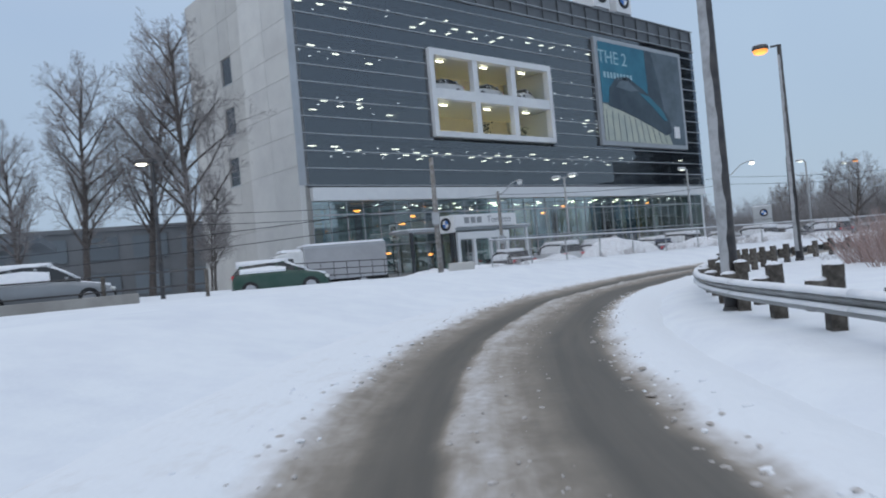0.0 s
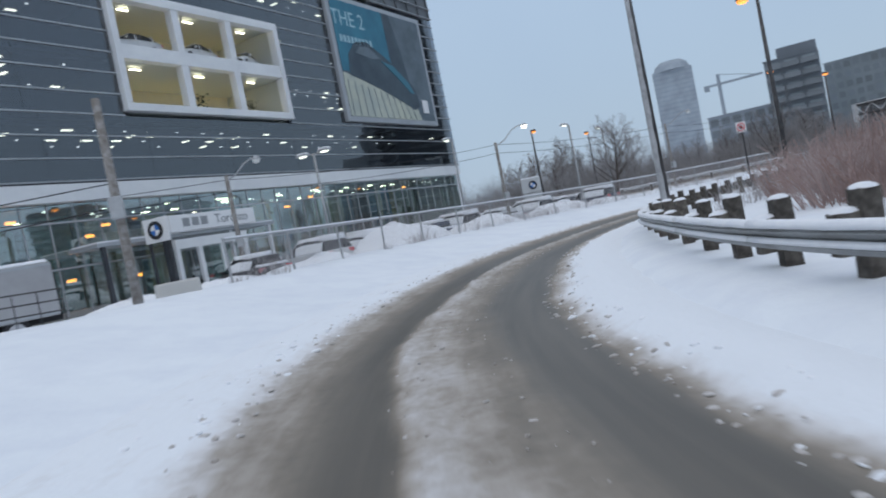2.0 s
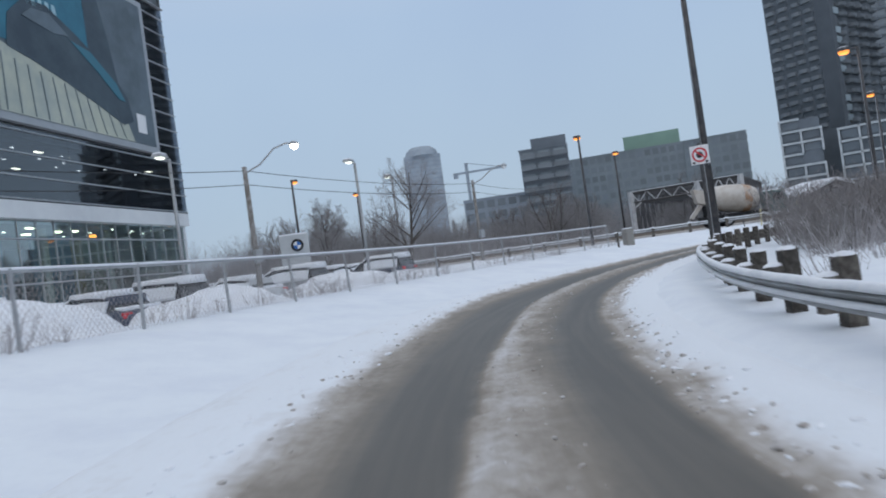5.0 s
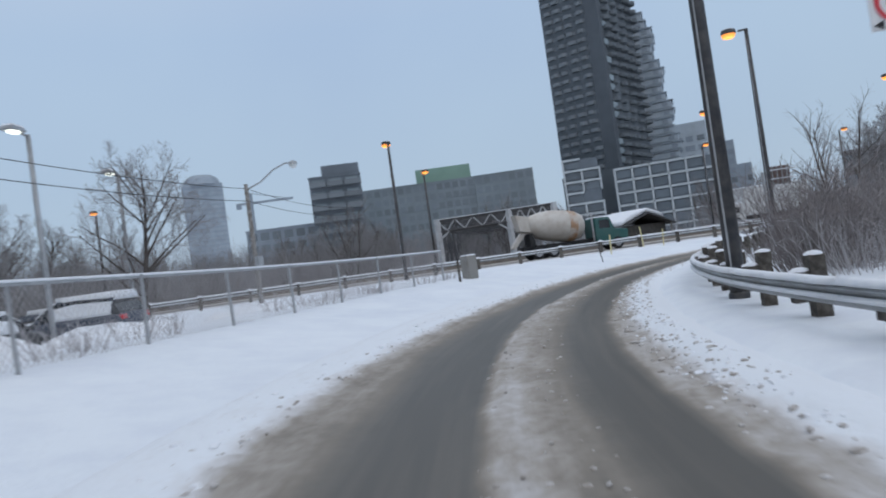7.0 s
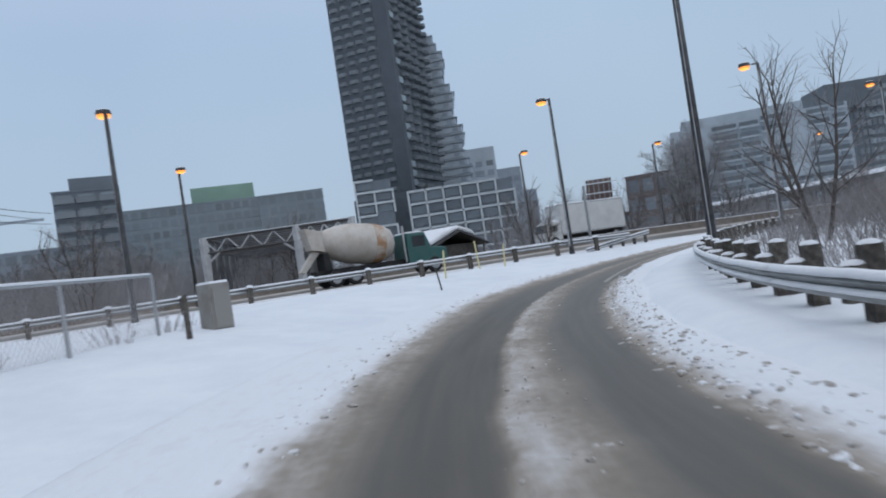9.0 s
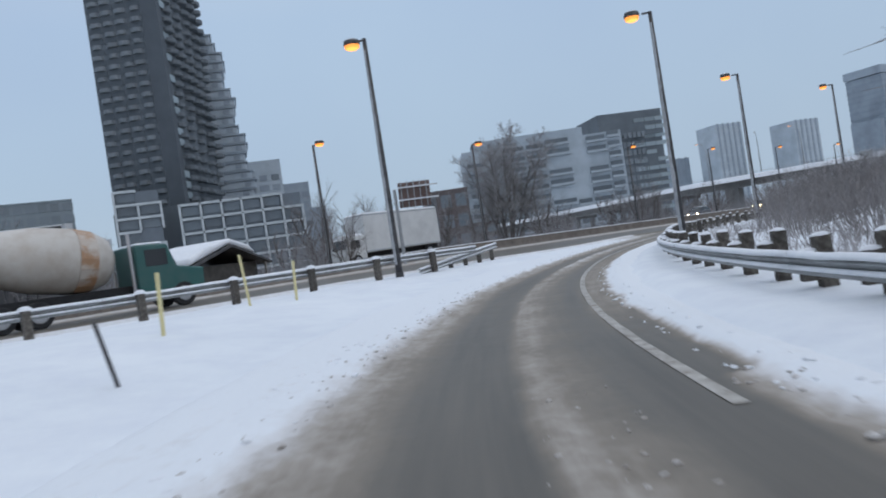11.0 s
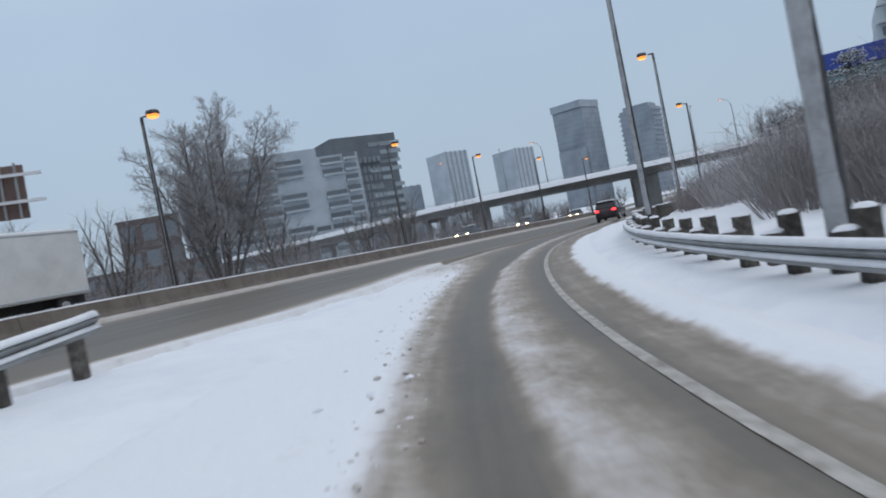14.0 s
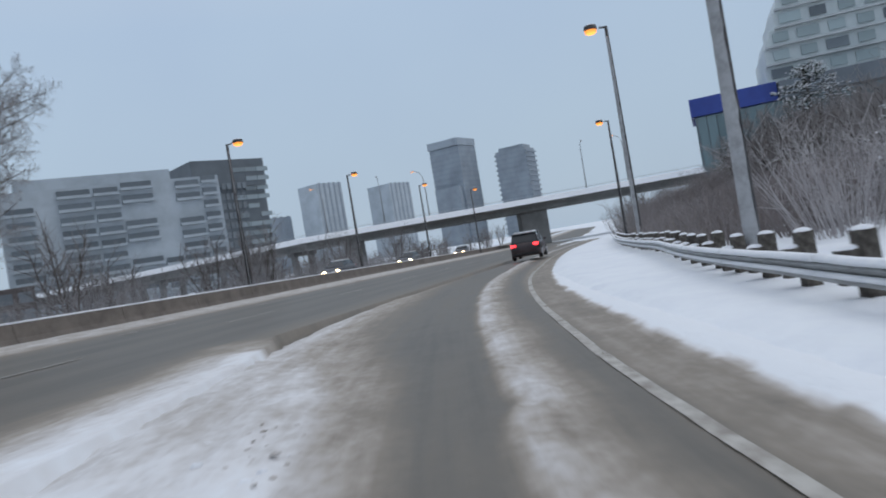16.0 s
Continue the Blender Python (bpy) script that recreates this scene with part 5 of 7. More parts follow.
# ---- things of the dealership lot ----
HM = house.matrix_basis.copy()
for k, u in enumerate((13.5, 18.2, 22.6)):
    car(HM @ pose(u, 1.35, 13.96, 0, 0, 180 + 12 * k), (0.62, 0.63, 0.64), "show_silver", "silver show car behind the big display window", 3.9, 1.7, 1.35, snow=0, group="show cars")
rng2 = random.Random(9)
for u in (17.4, 18.3, 22.0, 22.9):
    pot = thing("potted_plant", HM @ pose(u, 1.4, W0 + 0.42), "leafy potted plant behind the display window", "plant", "plants in the window")
    part("pot", Shape().tube([(0, 0, 0), (0, 0, 0.35)], [0.16, 0.22], 10), BLACK, pot)
    sh = Shape()
    for _ in range(60):
        a, r, z = rng2.random() * 6.28, rng2.random() * 0.5, 0.4 + rng2.random() * 0.9
        p = Vector((r * math.cos(a), r * math.sin(a), z))
        d = Vector((rng2.uniform(-1, 1), rng2.uniform(-1, 1), rng2.uniform(-0.3, 0.8))) * 0.16
        e = Vector((rng2.uniform(-1, 1), rng2.uniform(-1, 1), rng2.uniform(-1, 1))) * 0.07
        sh.add([p - e, p + d, p + e, p - d * 0.3], [(0, 1, 2, 3)])
    part("leaves", sh, PINE, pot)


def led_post(m, h, twin, label):
    t = thing("lot_lamp", m, label, "street lamp", "lot lamps")
    part("pole", Shape().tube([(0, 0, -0.3), (0, 0, h)], [0.085, 0.07], 10), POLE_GREY, t, smooth=True)
    part("base", Shape().tube([(0, 0, -0.3), (0, 0, 0.5)], 0.22, 12), CONCRETE, t)
    for sx in ((-1, 1) if twin else (1,)):
        arm = part("arm", Shape().tube([(0, 0, h - 0.06), (sx * 0.5, 0, h)], 0.035, 6), POLE_GREY, t)
        part("head", Shape().box(sx * 0.72, 0, h - 0.03, 0.72, 0.42, 0.13, taper=0.85), POLE_GREY, arm, bevel=0.03)
        part("lens", Shape().ball(sx * 0.72, 0, h - 0.04, 0.28, 0.17, 0.06, 10, 4), LOT_LED, arm, "lit white lens", smooth=True)
        part("snow", Shape().box(sx * 0.72, 0, h + 0.10, 0.58, 0.34, 0.06, taper=0.8), SNOW_CAP, arm)
    return t


led_post(place(8.7, 56.95, -45), 6.35 - land_z(8.7, 56.95), True, "pale twin headed lot lamp, lit white")
for x, y, a in ((19.3, 65.5, 225), (29.6, 68.1, 215), (35.9, 74.2, 215)):
    led_post(place(x, y, a), 6.85 - land_z(x, y), False, "pale lot lamp with one lit white head")
t = thing("street_lamp", place(-9.3, 33.4, 180), "dark slender lamp with a lit greenish head by the trees", "street lamp")
part("pole", Shape().tube([(0, 0, -0.2), (0, 0, 5.3)], [0.09, 0.07], 10), POLE_DARK, t)
part("lantern", Shape().box(0.25, 0, 5.2, 0.9, 0.4, 0.2, taper=0.8), POLE_DARK, t, bevel=0.04)
part("lens", Shape().ball(0.42, 0, 5.2, 0.22, 0.16, 0.07, 10, 4), LED, t, smooth=True)


def wood_pole(x, y, top, label, lamp=None, lit=True, cross=False):
    z = land_z(x, y)
    t = thing("utility_pole", pose(x, y, z), label, "utility pole", "utility poles")
    part("pole", Shape().tube([(0, 0, -0.3), (0, 0, (top - z) * 0.5), (0, 0, top - z)], [0.125, 0.11, 0.09], 10), POLE_WOOD, t, smooth=True)
    if lamp:
        dx, dy, dz = lamp[0] - x, lamp[1] - y, lamp[2] - z
        h = top - z - 0.25
        arm = part("arm", Shape().tube([(0, 0, h), (dx * 0.3, dy * 0.3, h + (dz - h) * 0.35), (dx * 0.6, dy * 0.6, dz + 0.05), (dx * 0.85, dy * 0.85, dz + 0.22), (dx, dy, dz + 0.16)], 0.035, 7), POLE_GREY, t, "curved lamp arm")
        part("head", Shape().ball(dx, dy, dz + 0.12, 0.20, 0.20, 0.16, 12, 6, low=0.0), POLE_GREY, arm, smooth=True)
        part("globe", Shape().ball(dx, dy, dz + 0.10, 0.17, 0.17, 0.17, 12, 6), LED if lit else LED_OFF, arm, "round glass globe", smooth=True)
    part("box", Shape().box(0.0, -0.22, 2.0, 0.3, 0.25, 0.5), POLE_GREY, t, bevel=0.02)
    return t


wood_pole(1.15, 36.4, 5.65, "bare weathered wooden utility pole in the snow")
wood_pole(21.2, 62.5, 5.9, "wooden utility pole with a lit curved arm lamp", (23.0, 61.6, 6.45))
wood_pole(40.2, 71.4, 6.0, "wooden utility pole with an unlit curved arm lamp", (40.9, 69.0, 6.35), lit=False)
wood_pole(4.0, 52.4, 5.4, "wooden utility pole with an unlit globe lamp by the showroom", (5.4, 51.8, 5.7), lit=False)


def wire(a, b, sag, r=0.014):
    a, b = Vector(a), Vector(b)
    pts = [a.lerp(b, t) - Vector((0, 0, sag * 4 * t * (1 - t))) for t in np.linspace(0, 1, 15)]
    ob = part("cable", Shape().tube(pts, r, 5, False), BLACK, None)
    return tagged(ob, "thin black overhead cable between utility poles", "cable", "overhead cables")


for z in (0.0, -0.55):
    wire((21.2, 62.5, 5.75 + z), (40.2, 71.4, 5.8 + z), 0.25)
    wire((4.0, 52.4, 5.2 + z), (21.2, 62.5, 5.75 + z), 0.3)
    wire((-14, 40, 4.9 + z), (4.0, 52.4, 5.2 + z), 0.3)
    wire((40.2, 71.4, 5.8 + z), (60.0, 84.0, 6.6 + z), 0.3)
    wire((-26.0, 34.0, 3.0 + z * 1.2), (1.15, 36.4, 3.7 + z), 0.2)

# pylon sign
py = thing("pylon_sign", place(26.4, 69.8, -28), "grey-white pylon sign with a round badge, snow on top", "sign")
PYLON = material("pylon_grey", (0.56, 0.58, 0.59), 0.5, second=(0.48, 0.50, 0.51), scale=1.5)
part("panel", Shape().box(0, 0, -0.2, 1.45, 0.42, 2.45), PYLON, py, bevel=0.03)
part("top_panel", Shape().box(0, 0, 2.3, 1.45, 0.46, 1.1), PYLON, py, bevel=0.03)
roundel(py, pose(0.15, -0.24, 2.85), 0.32)
part("snow", Shape().box(0, 0, 3.4, 1.4, 0.42, 0.07), SNOW_CAP, py)
ds = thing("post_sign", place(0.35, 56.6, -38), "white square sign with a round badge on two posts", "sign")
part("panel", Shape().box(0, 0, 3.1, 1.5, 0.12, 1.2), SIGN_WHITE, ds, bevel=0.02)
roundel(ds, pose(0, -0.07, 3.7), 0.45)
for dx in (-0.6, 0.6):
    part("post", Shape().box(dx, 0.05, -0.3, 0.12, 0.12, 3.5), DARK_METAL, ds)

# ---- chain-link fence beside the ramp, and the low railing ----
def chain_fence(line, label, h=1.15, post=3.0, mat=FROST):
    t = thing("fence", pose(0, 0, 0), label, "fence")
    pts, k = dense(line, 0.25)
    P3 = [(x, y, land_z(x, y)) for x, y in pts]
    part("top_rail", Shape().tube([(x, y, z + h) for x, y, z in P3[::4]], 0.028, 6), POLE_GREY, t)
    part("snow", Shape().sweep([(-0.03, 0.0), (-0.02, 0.045), (0.02, 0.045), (0.03, 0.0)], [(x, y, z + h + 0.02) for x, y, z in P3[::4]]), SNOW_CAP, t, smooth=True)
    n = int(post / 0.25)
    pm = Shape().tube([(0, 0, -0.3), (0, 0, h + 0.05)], 0.036, 8).data("post", POLE_GREY)
    for x, y, z in P3[::n]:
        part("post", pm, None, t, at=pose(x, y, z, random.uniform(-2, 2), random.uniform(-2, 2), 0))
    sh = Shape()
    wires = []
    H8 = max(1, int(h / 0.25))
    for i in range(len(P3)):
        for sgn in (1, -1):
            e = i + sgn * H8
            if 0 <= e < len(P3):
                a, b = Vector(P3[i]), Vector(P3[e])
                wires.append((a + Vector((0, 0, 0.03)), b + Vector((0, 0, h))))
                if 0 <= i + 0.5 < len(P3) - 1 and 0 <= e < len(P3) - 1:
                    c, d = (Vector(P3[i]) + Vector(P3[i + 1])) / 2, (Vector(P3[e]) + Vector(P3[e + 1])) / 2
                    wires.append((c + Vector((0, 0, 0.03)), d + Vector((0, 0, h))))
    for a, b in wires:
        sh.tube([a, b], 0.0042, 3, False)
    mesh = part("mesh", sh, mat, t, "frosted wire mesh")
    tagged(mesh, kind="stuff")
    return t


FENCE = [beside(s, lat) for s, lat in ((-6, -16.0), (8, -12.2), (22, -8.9), (30, -7.4), (38, -6.9), (48, -6.5), (60, -6.2), (68, -6.4), (73, -6.9))]
chain_fence(FENCE[3:], "low chain-link fence with a snow topped rail beside the ramp", 1.2)
rail2 = thing("railing", pose(0, 0, 0), "low dark metal railing standing in the snow", "railing")
RA, RB = (-5.6, 38.6), (-1.2, 40.6)
for f in np.linspace(0, 1, 9):
    x, y = RA[0] + (RB[0] - RA[0]) * f, RA[1] + (RB[1] - RA[1]) * f
    part("bar", Shape().box(0, 0, -0.1, 0.03, 0.03, 1.05), POLE_DARK, rail2, at=pose(x, y, land_z(x, y), 0, 0, 22))
for dz in (0.35, 0.65, 0.95):
    part("rail", Shape().tube([(RA[0], RA[1], land_z(*RA) + dz), (RB[0], RB[1], land_z(*RB) + dz)], 0.025, 6), POLE_DARK, rail2)
# wooden rail fence near the trees
lf = thing("fence", pose(0, 0, 0), "dark two-rail fence before the parked cars", "fence")
LA, LB = (-24.0, 22.5), (-6.5, 30.8)
for f in np.linspace(0, 1, 7):
    x, y = LA[0] + (LB[0] - LA[0]) * f, LA[1] + (LB[1] - LA[1]) * f
    part("post", Shape().box(0, 0, -0.2, 0.10, 0.10, 1.15), POST_WOOD, lf, at=pose(x, y, land_z(x, y)))
for dz in (0.45, 0.95):
    part("rail", Shape().tube([(LA[0], LA[1], land_z(*LA) + dz), (LB[0], LB[1], land_z(*LB) + dz)], 0.03, 6), POLE_DARK, lf)
kb = solid("kerb_wall", Shape().box(0, 0, -0.3, 10.5, 0.5, 0.62), CONCRETE, place(-13.0, 27.2, 26), "low concrete kerb wall with snow behind it", "wall", bevel=0.03)

# concrete block, utility box and the snow heaps of the lot
solid("concrete_block", Shape().box(0, 0, -0.3, 1.1, 0.6, 0.66), CLADDING, place(1.92, 38.4, 8), "pale concrete block half sunk in snow", "block", bevel=0.05)
ub = thing("utility_cabinet", place(44.4, 63.0, -20), "weathered grey utility cabinet standing in the snow", "cabinet")
part("body", Shape().box(0, 0, -0.3, 0.5, 0.5, 1.25), material("grey_cabinet", (0.30, 0.29, 0.27), 0.7, second=(0.22, 0.20, 0.18), scale=3), ub, bevel=0.02)
part("door", Shape().box(0, -0.26, 0.0, 0.4, 0.03, 0.85), material("cabinet_door", (0.27, 0.26, 0.24), 0.7), ub)
part("snow", Shape().box(0, 0, 0.95, 0.48, 0.48, 0.05, taper=0.9), SNOW_CAP, ub)
solid("marker_post", Shape().tube([(0, 0, -0.2), (0, 0, 0.85)], 0.055, 8), POST_WOOD, place(42.6, 62.3, 0), "short dark marker post in the snow", "post")
for x, y, h, a in ((59.1, 62.9, 1.35, 2), (65.7, 63.4, 1.6, -4), (66.4, 62.3, 1.3, 3)):
    solid("marker_stake", Shape().box(0, 0, -0.2, 0.11, 0.07, h), YELLOW_POST, pose(x, y, land_z(x, y), a, a, 20), "pale yellow marker stake in the snow", "post", "marker stakes", bevel=0.01)
solid("marker_stake", Shape().tube([(0, 0, -0.2), (0, 0, 0.85)], 0.03, 6), POLE_DARK, pose(54.8, 61.6, land_z(54.8, 61.6), 0, -22, 0), "dark stake leaning in the snow", "post", "marker stakes")


def heap(x, y, rx, ry, h, seed):
    sh = Shape()
    n, m = 26, 9
    z = land_z(x, y)
    for i in range(m + 1):
        t = i / m
        for j in range(n):
            a = 6.2832 * j / n
            k = 1 + 0.25 * noise.noise((math.cos(a) * 1.3 + seed, math.sin(a) * 1.3, t * 2))
            sh.v.append((rx * k * (1 - t) * math.cos(a), ry * k * (1 - t) * math.sin(a), h * (1 - (1 - t) ** 2.2) * k - 0.15 + 0.08 * noise.noise((j * 0.9, i * 0.9, seed))))
    for i in range(m):
        for j in range(n):
            a, b = i * n + j, i * n + (j + 1) % n
            sh.f.append((a, b, b + n, a + n))
    solid("snow_bank", sh, SNOW_CAP, pose(x, y, z), "heap of ploughed snow at the edge of the lot", "snow bank", "snow banks", smooth=True)


for i, (x, y, rx, ry, h) in enumerate(((6.8, 48.6, 3.2, 1.6, 1.0), (10.8, 50.4, 2.6, 1.5, 1.1), (3.0, 46.6, 2.6, 1.4, 0.8), (16.5, 54.5, 2.4, 1.2, 0.7), (22.5, 58.6, 2.8, 1.2, 0.7), (28.2, 62.4, 2.8, 1.2, 0.7), (0.0, 44.4, 2.4, 1.2, 0.6), (34.6, 65.2, 2.6, 1.2, 0.7))):
    heap(x, y, rx, ry, h, i)

# no stopping sign beside the ramp
ns = thing("road_sign", pose(26.45, 46.1, land_z(26.45, 46.1), 0, 0, -62), "white no stopping sign with a red ring on a steel post", "road sign")
part("post", Shape().tube([(0, 0.05, -0.3), (0, 0.05, 3.3)], 0.035, 8), POLE_DARK, ns)
pl = part("plate", Shape().box(0, 0, 2.76, 0.46, 0.02, 0.48), SIGN_WHITE, ns, "white square plate", bevel=0.01)
ring = Shape()
for r0, r1 in ((0.145, 0.185),):
    n = 28
    ring.prism([(r1 * math.cos(6.2832 * i / n), 3.0 + r1 * math.sin(6.2832 * i / n)) for i in range(n)] + [(r1, 3.0)] + [(r0 * math.cos(-6.2832 * i / n), 3.0 + r0 * math.sin(-6.2832 * i / n)) for i in range(n + 1)], -0.02, -0.012)
part("ring", ring, RED_PAINT, pl, "red ring")
part("slash", Shape().box(0, 0, 0, 0.33, 0.008, 0.036, m=pose(0, -0.022, 3.0, 0, 42, 0)), RED_PAINT, pl)
part("symbol", Shape().tube([(0, -0.012, 3.0), (0, -0.018, 3.0)], 0.085, 8), BLACK, pl, "dark octagon")
for sx in (-1, 1):
    part("arrow", Shape().prism([(sx * 0.21, 2.81), (sx * 0.13, 2.85), (sx * 0.13, 2.77)], -0.02, -0.012), BLACK, pl)

# highway sign seen from behind, on a cantilever post
cs = thing("highway_sign", pose(98.7, 60.9, land_z(98.7, 60.9), 0, 0, 86), "rusty brown back of a highway sign on a leaning post", "road sign")
H0 = 4.1
part("post", Shape().tube([(1.45, 0.2, -0.5), (1.45, 0.2, 5.5)], [0.14, 0.11], 10), POLE_GREY, cs)
pan = part("panel", Shape().box(0, 0, 0, 2.3, 0.08, 1.8, m=pose(0.1, 0, H0, 0, -2, 0)), SIGN_BACK, cs, "brown sheet panel")
for k in range(5):
    part("rib", Shape().box(-0.92 + k * 0.46, 0.09, 0.02, 0.07, 0.10, 1.85, m=pose(0.1, 0, H0, 0, -2, 0)), POLE_GREY, pan)
for z in (0.5, 1.4):
    part("beam", Shape().box(-0.3, 0.18, z, 2.9, 0.10, 0.10, m=pose(0.1, 0, H0, 0, -2, 0)), SNOW_CAP, pan)


# ---- steel truss bridge, shelter, overpass ----
RUST_STEEL = material("dark_bridge_steel", (0.075, 0.075, 0.08), 0.7, 0.2, second=(0.12, 0.115, 0.115), scale=1.2)
FROST_STEEL = material("frosted_bridge_steel", (0.60, 0.61, 0.62), 0.8, 0.0, second=(0.44, 0.44, 0.45), scale=1.2)
tb = thing("truss_bridge", pose(85.8, 89.7, 0, 0, 0, 25), "old dark steel truss bridge frosted with snow", "bridge")
TL, TH, TZ = 30.0, 6.0, 0.4


def member(nm, a, b, r, mt, parent):
    return part(nm, Shape().tube([a, b], r, 4), mt, parent)


TRUSS_Y = (4.0, -4.0, -8.9)
for y in TRUSS_Y:
    part("top_chord", Shape().tube([(0, y, TH), (TL, y, TH)], 0.16, 4), RUST_STEEL, tb)
    member("bottom_chord", (0, y, TZ), (TL, y, TZ), 0.22, RUST_STEEL, tb)
    for i in range(11):
        x = TL * i / 10
        member("post", (x, y, TZ - 2.0 if i == 0 else TZ), (x, y, TH + (0.2 if i == 0 else 0)), 0.36 if i == 0 else 0.20, FROST_STEEL if i == 0 else RUST_STEEL, tb)
        if i < 10:
            x2 = TL * (i + 1) / 10
            member("diagonal", (x, y, TZ if i % 2 else TH), (x2, y, TH if i % 2 else TZ), 0.10, RUST_STEEL, tb)
for y0, y1 in zip(TRUSS_Y[:-1], TRUSS_Y[1:]):
    for i in range(11):
        x = TL * i / 10
        for z in (TH, TH - 1.2):
            member("cross_beam", (x, y0, z), (x, y1, z), 0.09 if i else 0.13, RUST_STEEL, tb)
        if i < 2:
            for k in range(8):
                ya, yb = y0 + (y1 - y0) * k / 8, y0 + (y1 - y0) * (k + 1) / 8
                member("lattice", (x, ya, TH - (1.2 if k % 2 else 0)), (x, yb, TH - (0 if k % 2 else 1.2)), 0.065, FROST_STEEL if i == 0 else RUST_STEEL, tb)
    member("knee_brace", (0, y0, TH - 2.2), (0, y0 + (y1 - y0) * 0.16, TH - 1.2), 0.1, FROST_STEEL, tb)
    member("knee_brace", (0, y1, TH - 2.2), (0, y1 - (y1 - y0) * 0.16, TH - 1.2), 0.1, FROST_STEEL, tb)
part("deck", Shape().box(TL / 2, -2.45, TZ - 0.5, TL + 3, 13.5, 0.4), RUST_STEEL, tb)
part("snow", Shape().box(0, -2.45, TH + 0.12, 0.24, 13.2, 0.07), SNOW_CAP, tb)

sh0 = thing("shelter", pose(98.5, 77.2, 0.3, 0, 0, -16), "small dark shelter under a thick snow covered gable roof", "shed")
part("wall", Shape().box(0, 0, -0.8, 8.2, 4.0, 3.0), material("dark_shed_boards", (0.07, 0.065, 0.06), 0.85, second=(0.11, 0.10, 0.09), scale=2), sh0)
part("roof", Shape().prism([(-5.0, 2.15), (0, 3.55), (5.0, 2.05), (5.0, 1.9), (0, 3.35), (-5.0, 2.0)], -2.9, 2.9), RUST_STEEL, sh0, "shallow dark gable roof")
part("snow", Shape().prism([(-4.6, 2.3), (-4.5, 2.8), (-2.6, 3.5), (0.3, 4.0), (2.4, 3.5), (3.4, 2.75), (1.5, 3.25), (0, 3.58)], -2.7, 2.5), SNOW_CAP, sh0, "deep snow on the roof", bevel=0.2)
for x in (-4.2, 4.4):
    part("post", Shape().box(x, -2.6, -0.8, 0.16, 0.16, 2.9), POLE_WOOD, sh0)

DECK_M = material("overpass_concrete", (0.22, 0.22, 0.215), 0.85, second=(0.16, 0.16, 0.155), scale=0.4, fine=6, bump=0.1)
ov = thing("overpass", pose(0, 0, 0), "long concrete road overpass with a snow lined parapet", "bridge")
OA, OB, OC, OD = Vector((300, 62, 5.0)), Vector((228.6, 0.3, 6.9)), Vector((204.2, -44.6, 7.2)), Vector((178, -74, 7.4))
line = [tuple(p) for p in (OA, OA.lerp(OB, 0.5), OB, OB.lerp(OC, 0.5), OC, OC.lerp(OD, 0.5), OD, OD + (OD - OC))]
part("girder", Shape().sweep([(-5, -1.9), (-5, -0.9), (5, -0.9), (5, -1.9)], line), DECK_M, ov, "deep concrete girder")
part("deck", Shape().sweep([(-6, -0.9), (-6, -0.45), (6, -0.45), (6, -0.9)], line), DECK_M, ov)
for s in (-1, 1):
    part("parapet", Shape().sweep([(s * 6.1, -0.6), (s * 6.1, 0.45), (s * 5.8, 0.45), (s * 5.8, -0.6)], line), DECK_M, ov)
    part("snow", Shape().sweep([(s * 6.95, -0.50), (s * 6.75, -0.25), (s * 6.25, 0.50), (s * 5.7, 0.60), (s * 5.7, 0.40), (s * 6.13, -0.50)], line), SNOW_CAP, ov, "snow plastered along the parapet")
part("railing", Shape().sweep([(5.9, 0.95), (5.9, 1.02), (5.85, 1.02), (5.85, 0.95)], line), MULLION, ov)
for f, w in ((0.15, 3.0), (0.86, 5.2)):
    p = OB.lerp(OC, f)
    a = math.degrees(math.atan2(OC.y - OB.y, OC.x - OB.x))
    part("pier", Shape().box(0, 0, -3, w, 8.0, 8.3), DECK_M, ov, "dark concrete pier", at=pose(p.x, p.y, 0, 0, 0, a))
for f in np.linspace(0.0, 0.96, 9):
    p = OA.lerp(OB, f)
    a = math.degrees(math.atan2(OB.y - OA.y, OB.x - OA.x))
    for s in (-3.2, 3.2):
        part("pier", Shape().tube([(0, s, -5), (0, s, p.z - 1.9)], 0.7, 10), DECK_M, ov, at=pose(p.x, p.y, 0, 0, 0, a))
    part("pier_cap", Shape().box(0, 0, p.z - 2.7, 1.5, 9.0, 0.9), DECK_M, ov, at=pose(p.x, p.y, 0, 0, 0, a))
for k, (f, side, lit) in enumerate(((0.05, 1, True), (0.28, -1, False), (0.46, 1, True), (0.72, -1, False), (0.93, 1, True))):
    p = OB.lerp(OC, f) if f < 0.6 else OC.lerp(OD, f - 0.6)
    c = thing("street_lamp", pose(p.x, p.y, p.z - 0.45, 0, 0, 60 + 90 * (side < 0)), "tall curved lamp post standing on the overpass", "street lamp", "overpass lamps")
    part("pole", Shape().tube([(0, 0, 0), (0, 0, 8.2), (0.15, 0, 9.4), (0.7, 0, 10.3), (1.6, 0, 10.7)], [0.13, 0.09, 0.08, 0.07, 0.06], 8), POLE_GREY, c, smooth=True)
    part("lantern", Shape().box(2.0, 0, 10.62, 0.9, 0.35, 0.18, taper=0.8), POLE_GREY, c, bevel=0.03)
    part("lens", Shape().ball(2.0, 0, 10.6, 0.35, 0.15, 0.08, 8, 4), SODIUM if lit else LED_OFF, c, smooth=True)

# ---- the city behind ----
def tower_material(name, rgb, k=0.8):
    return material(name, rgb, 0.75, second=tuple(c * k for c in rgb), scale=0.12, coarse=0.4)


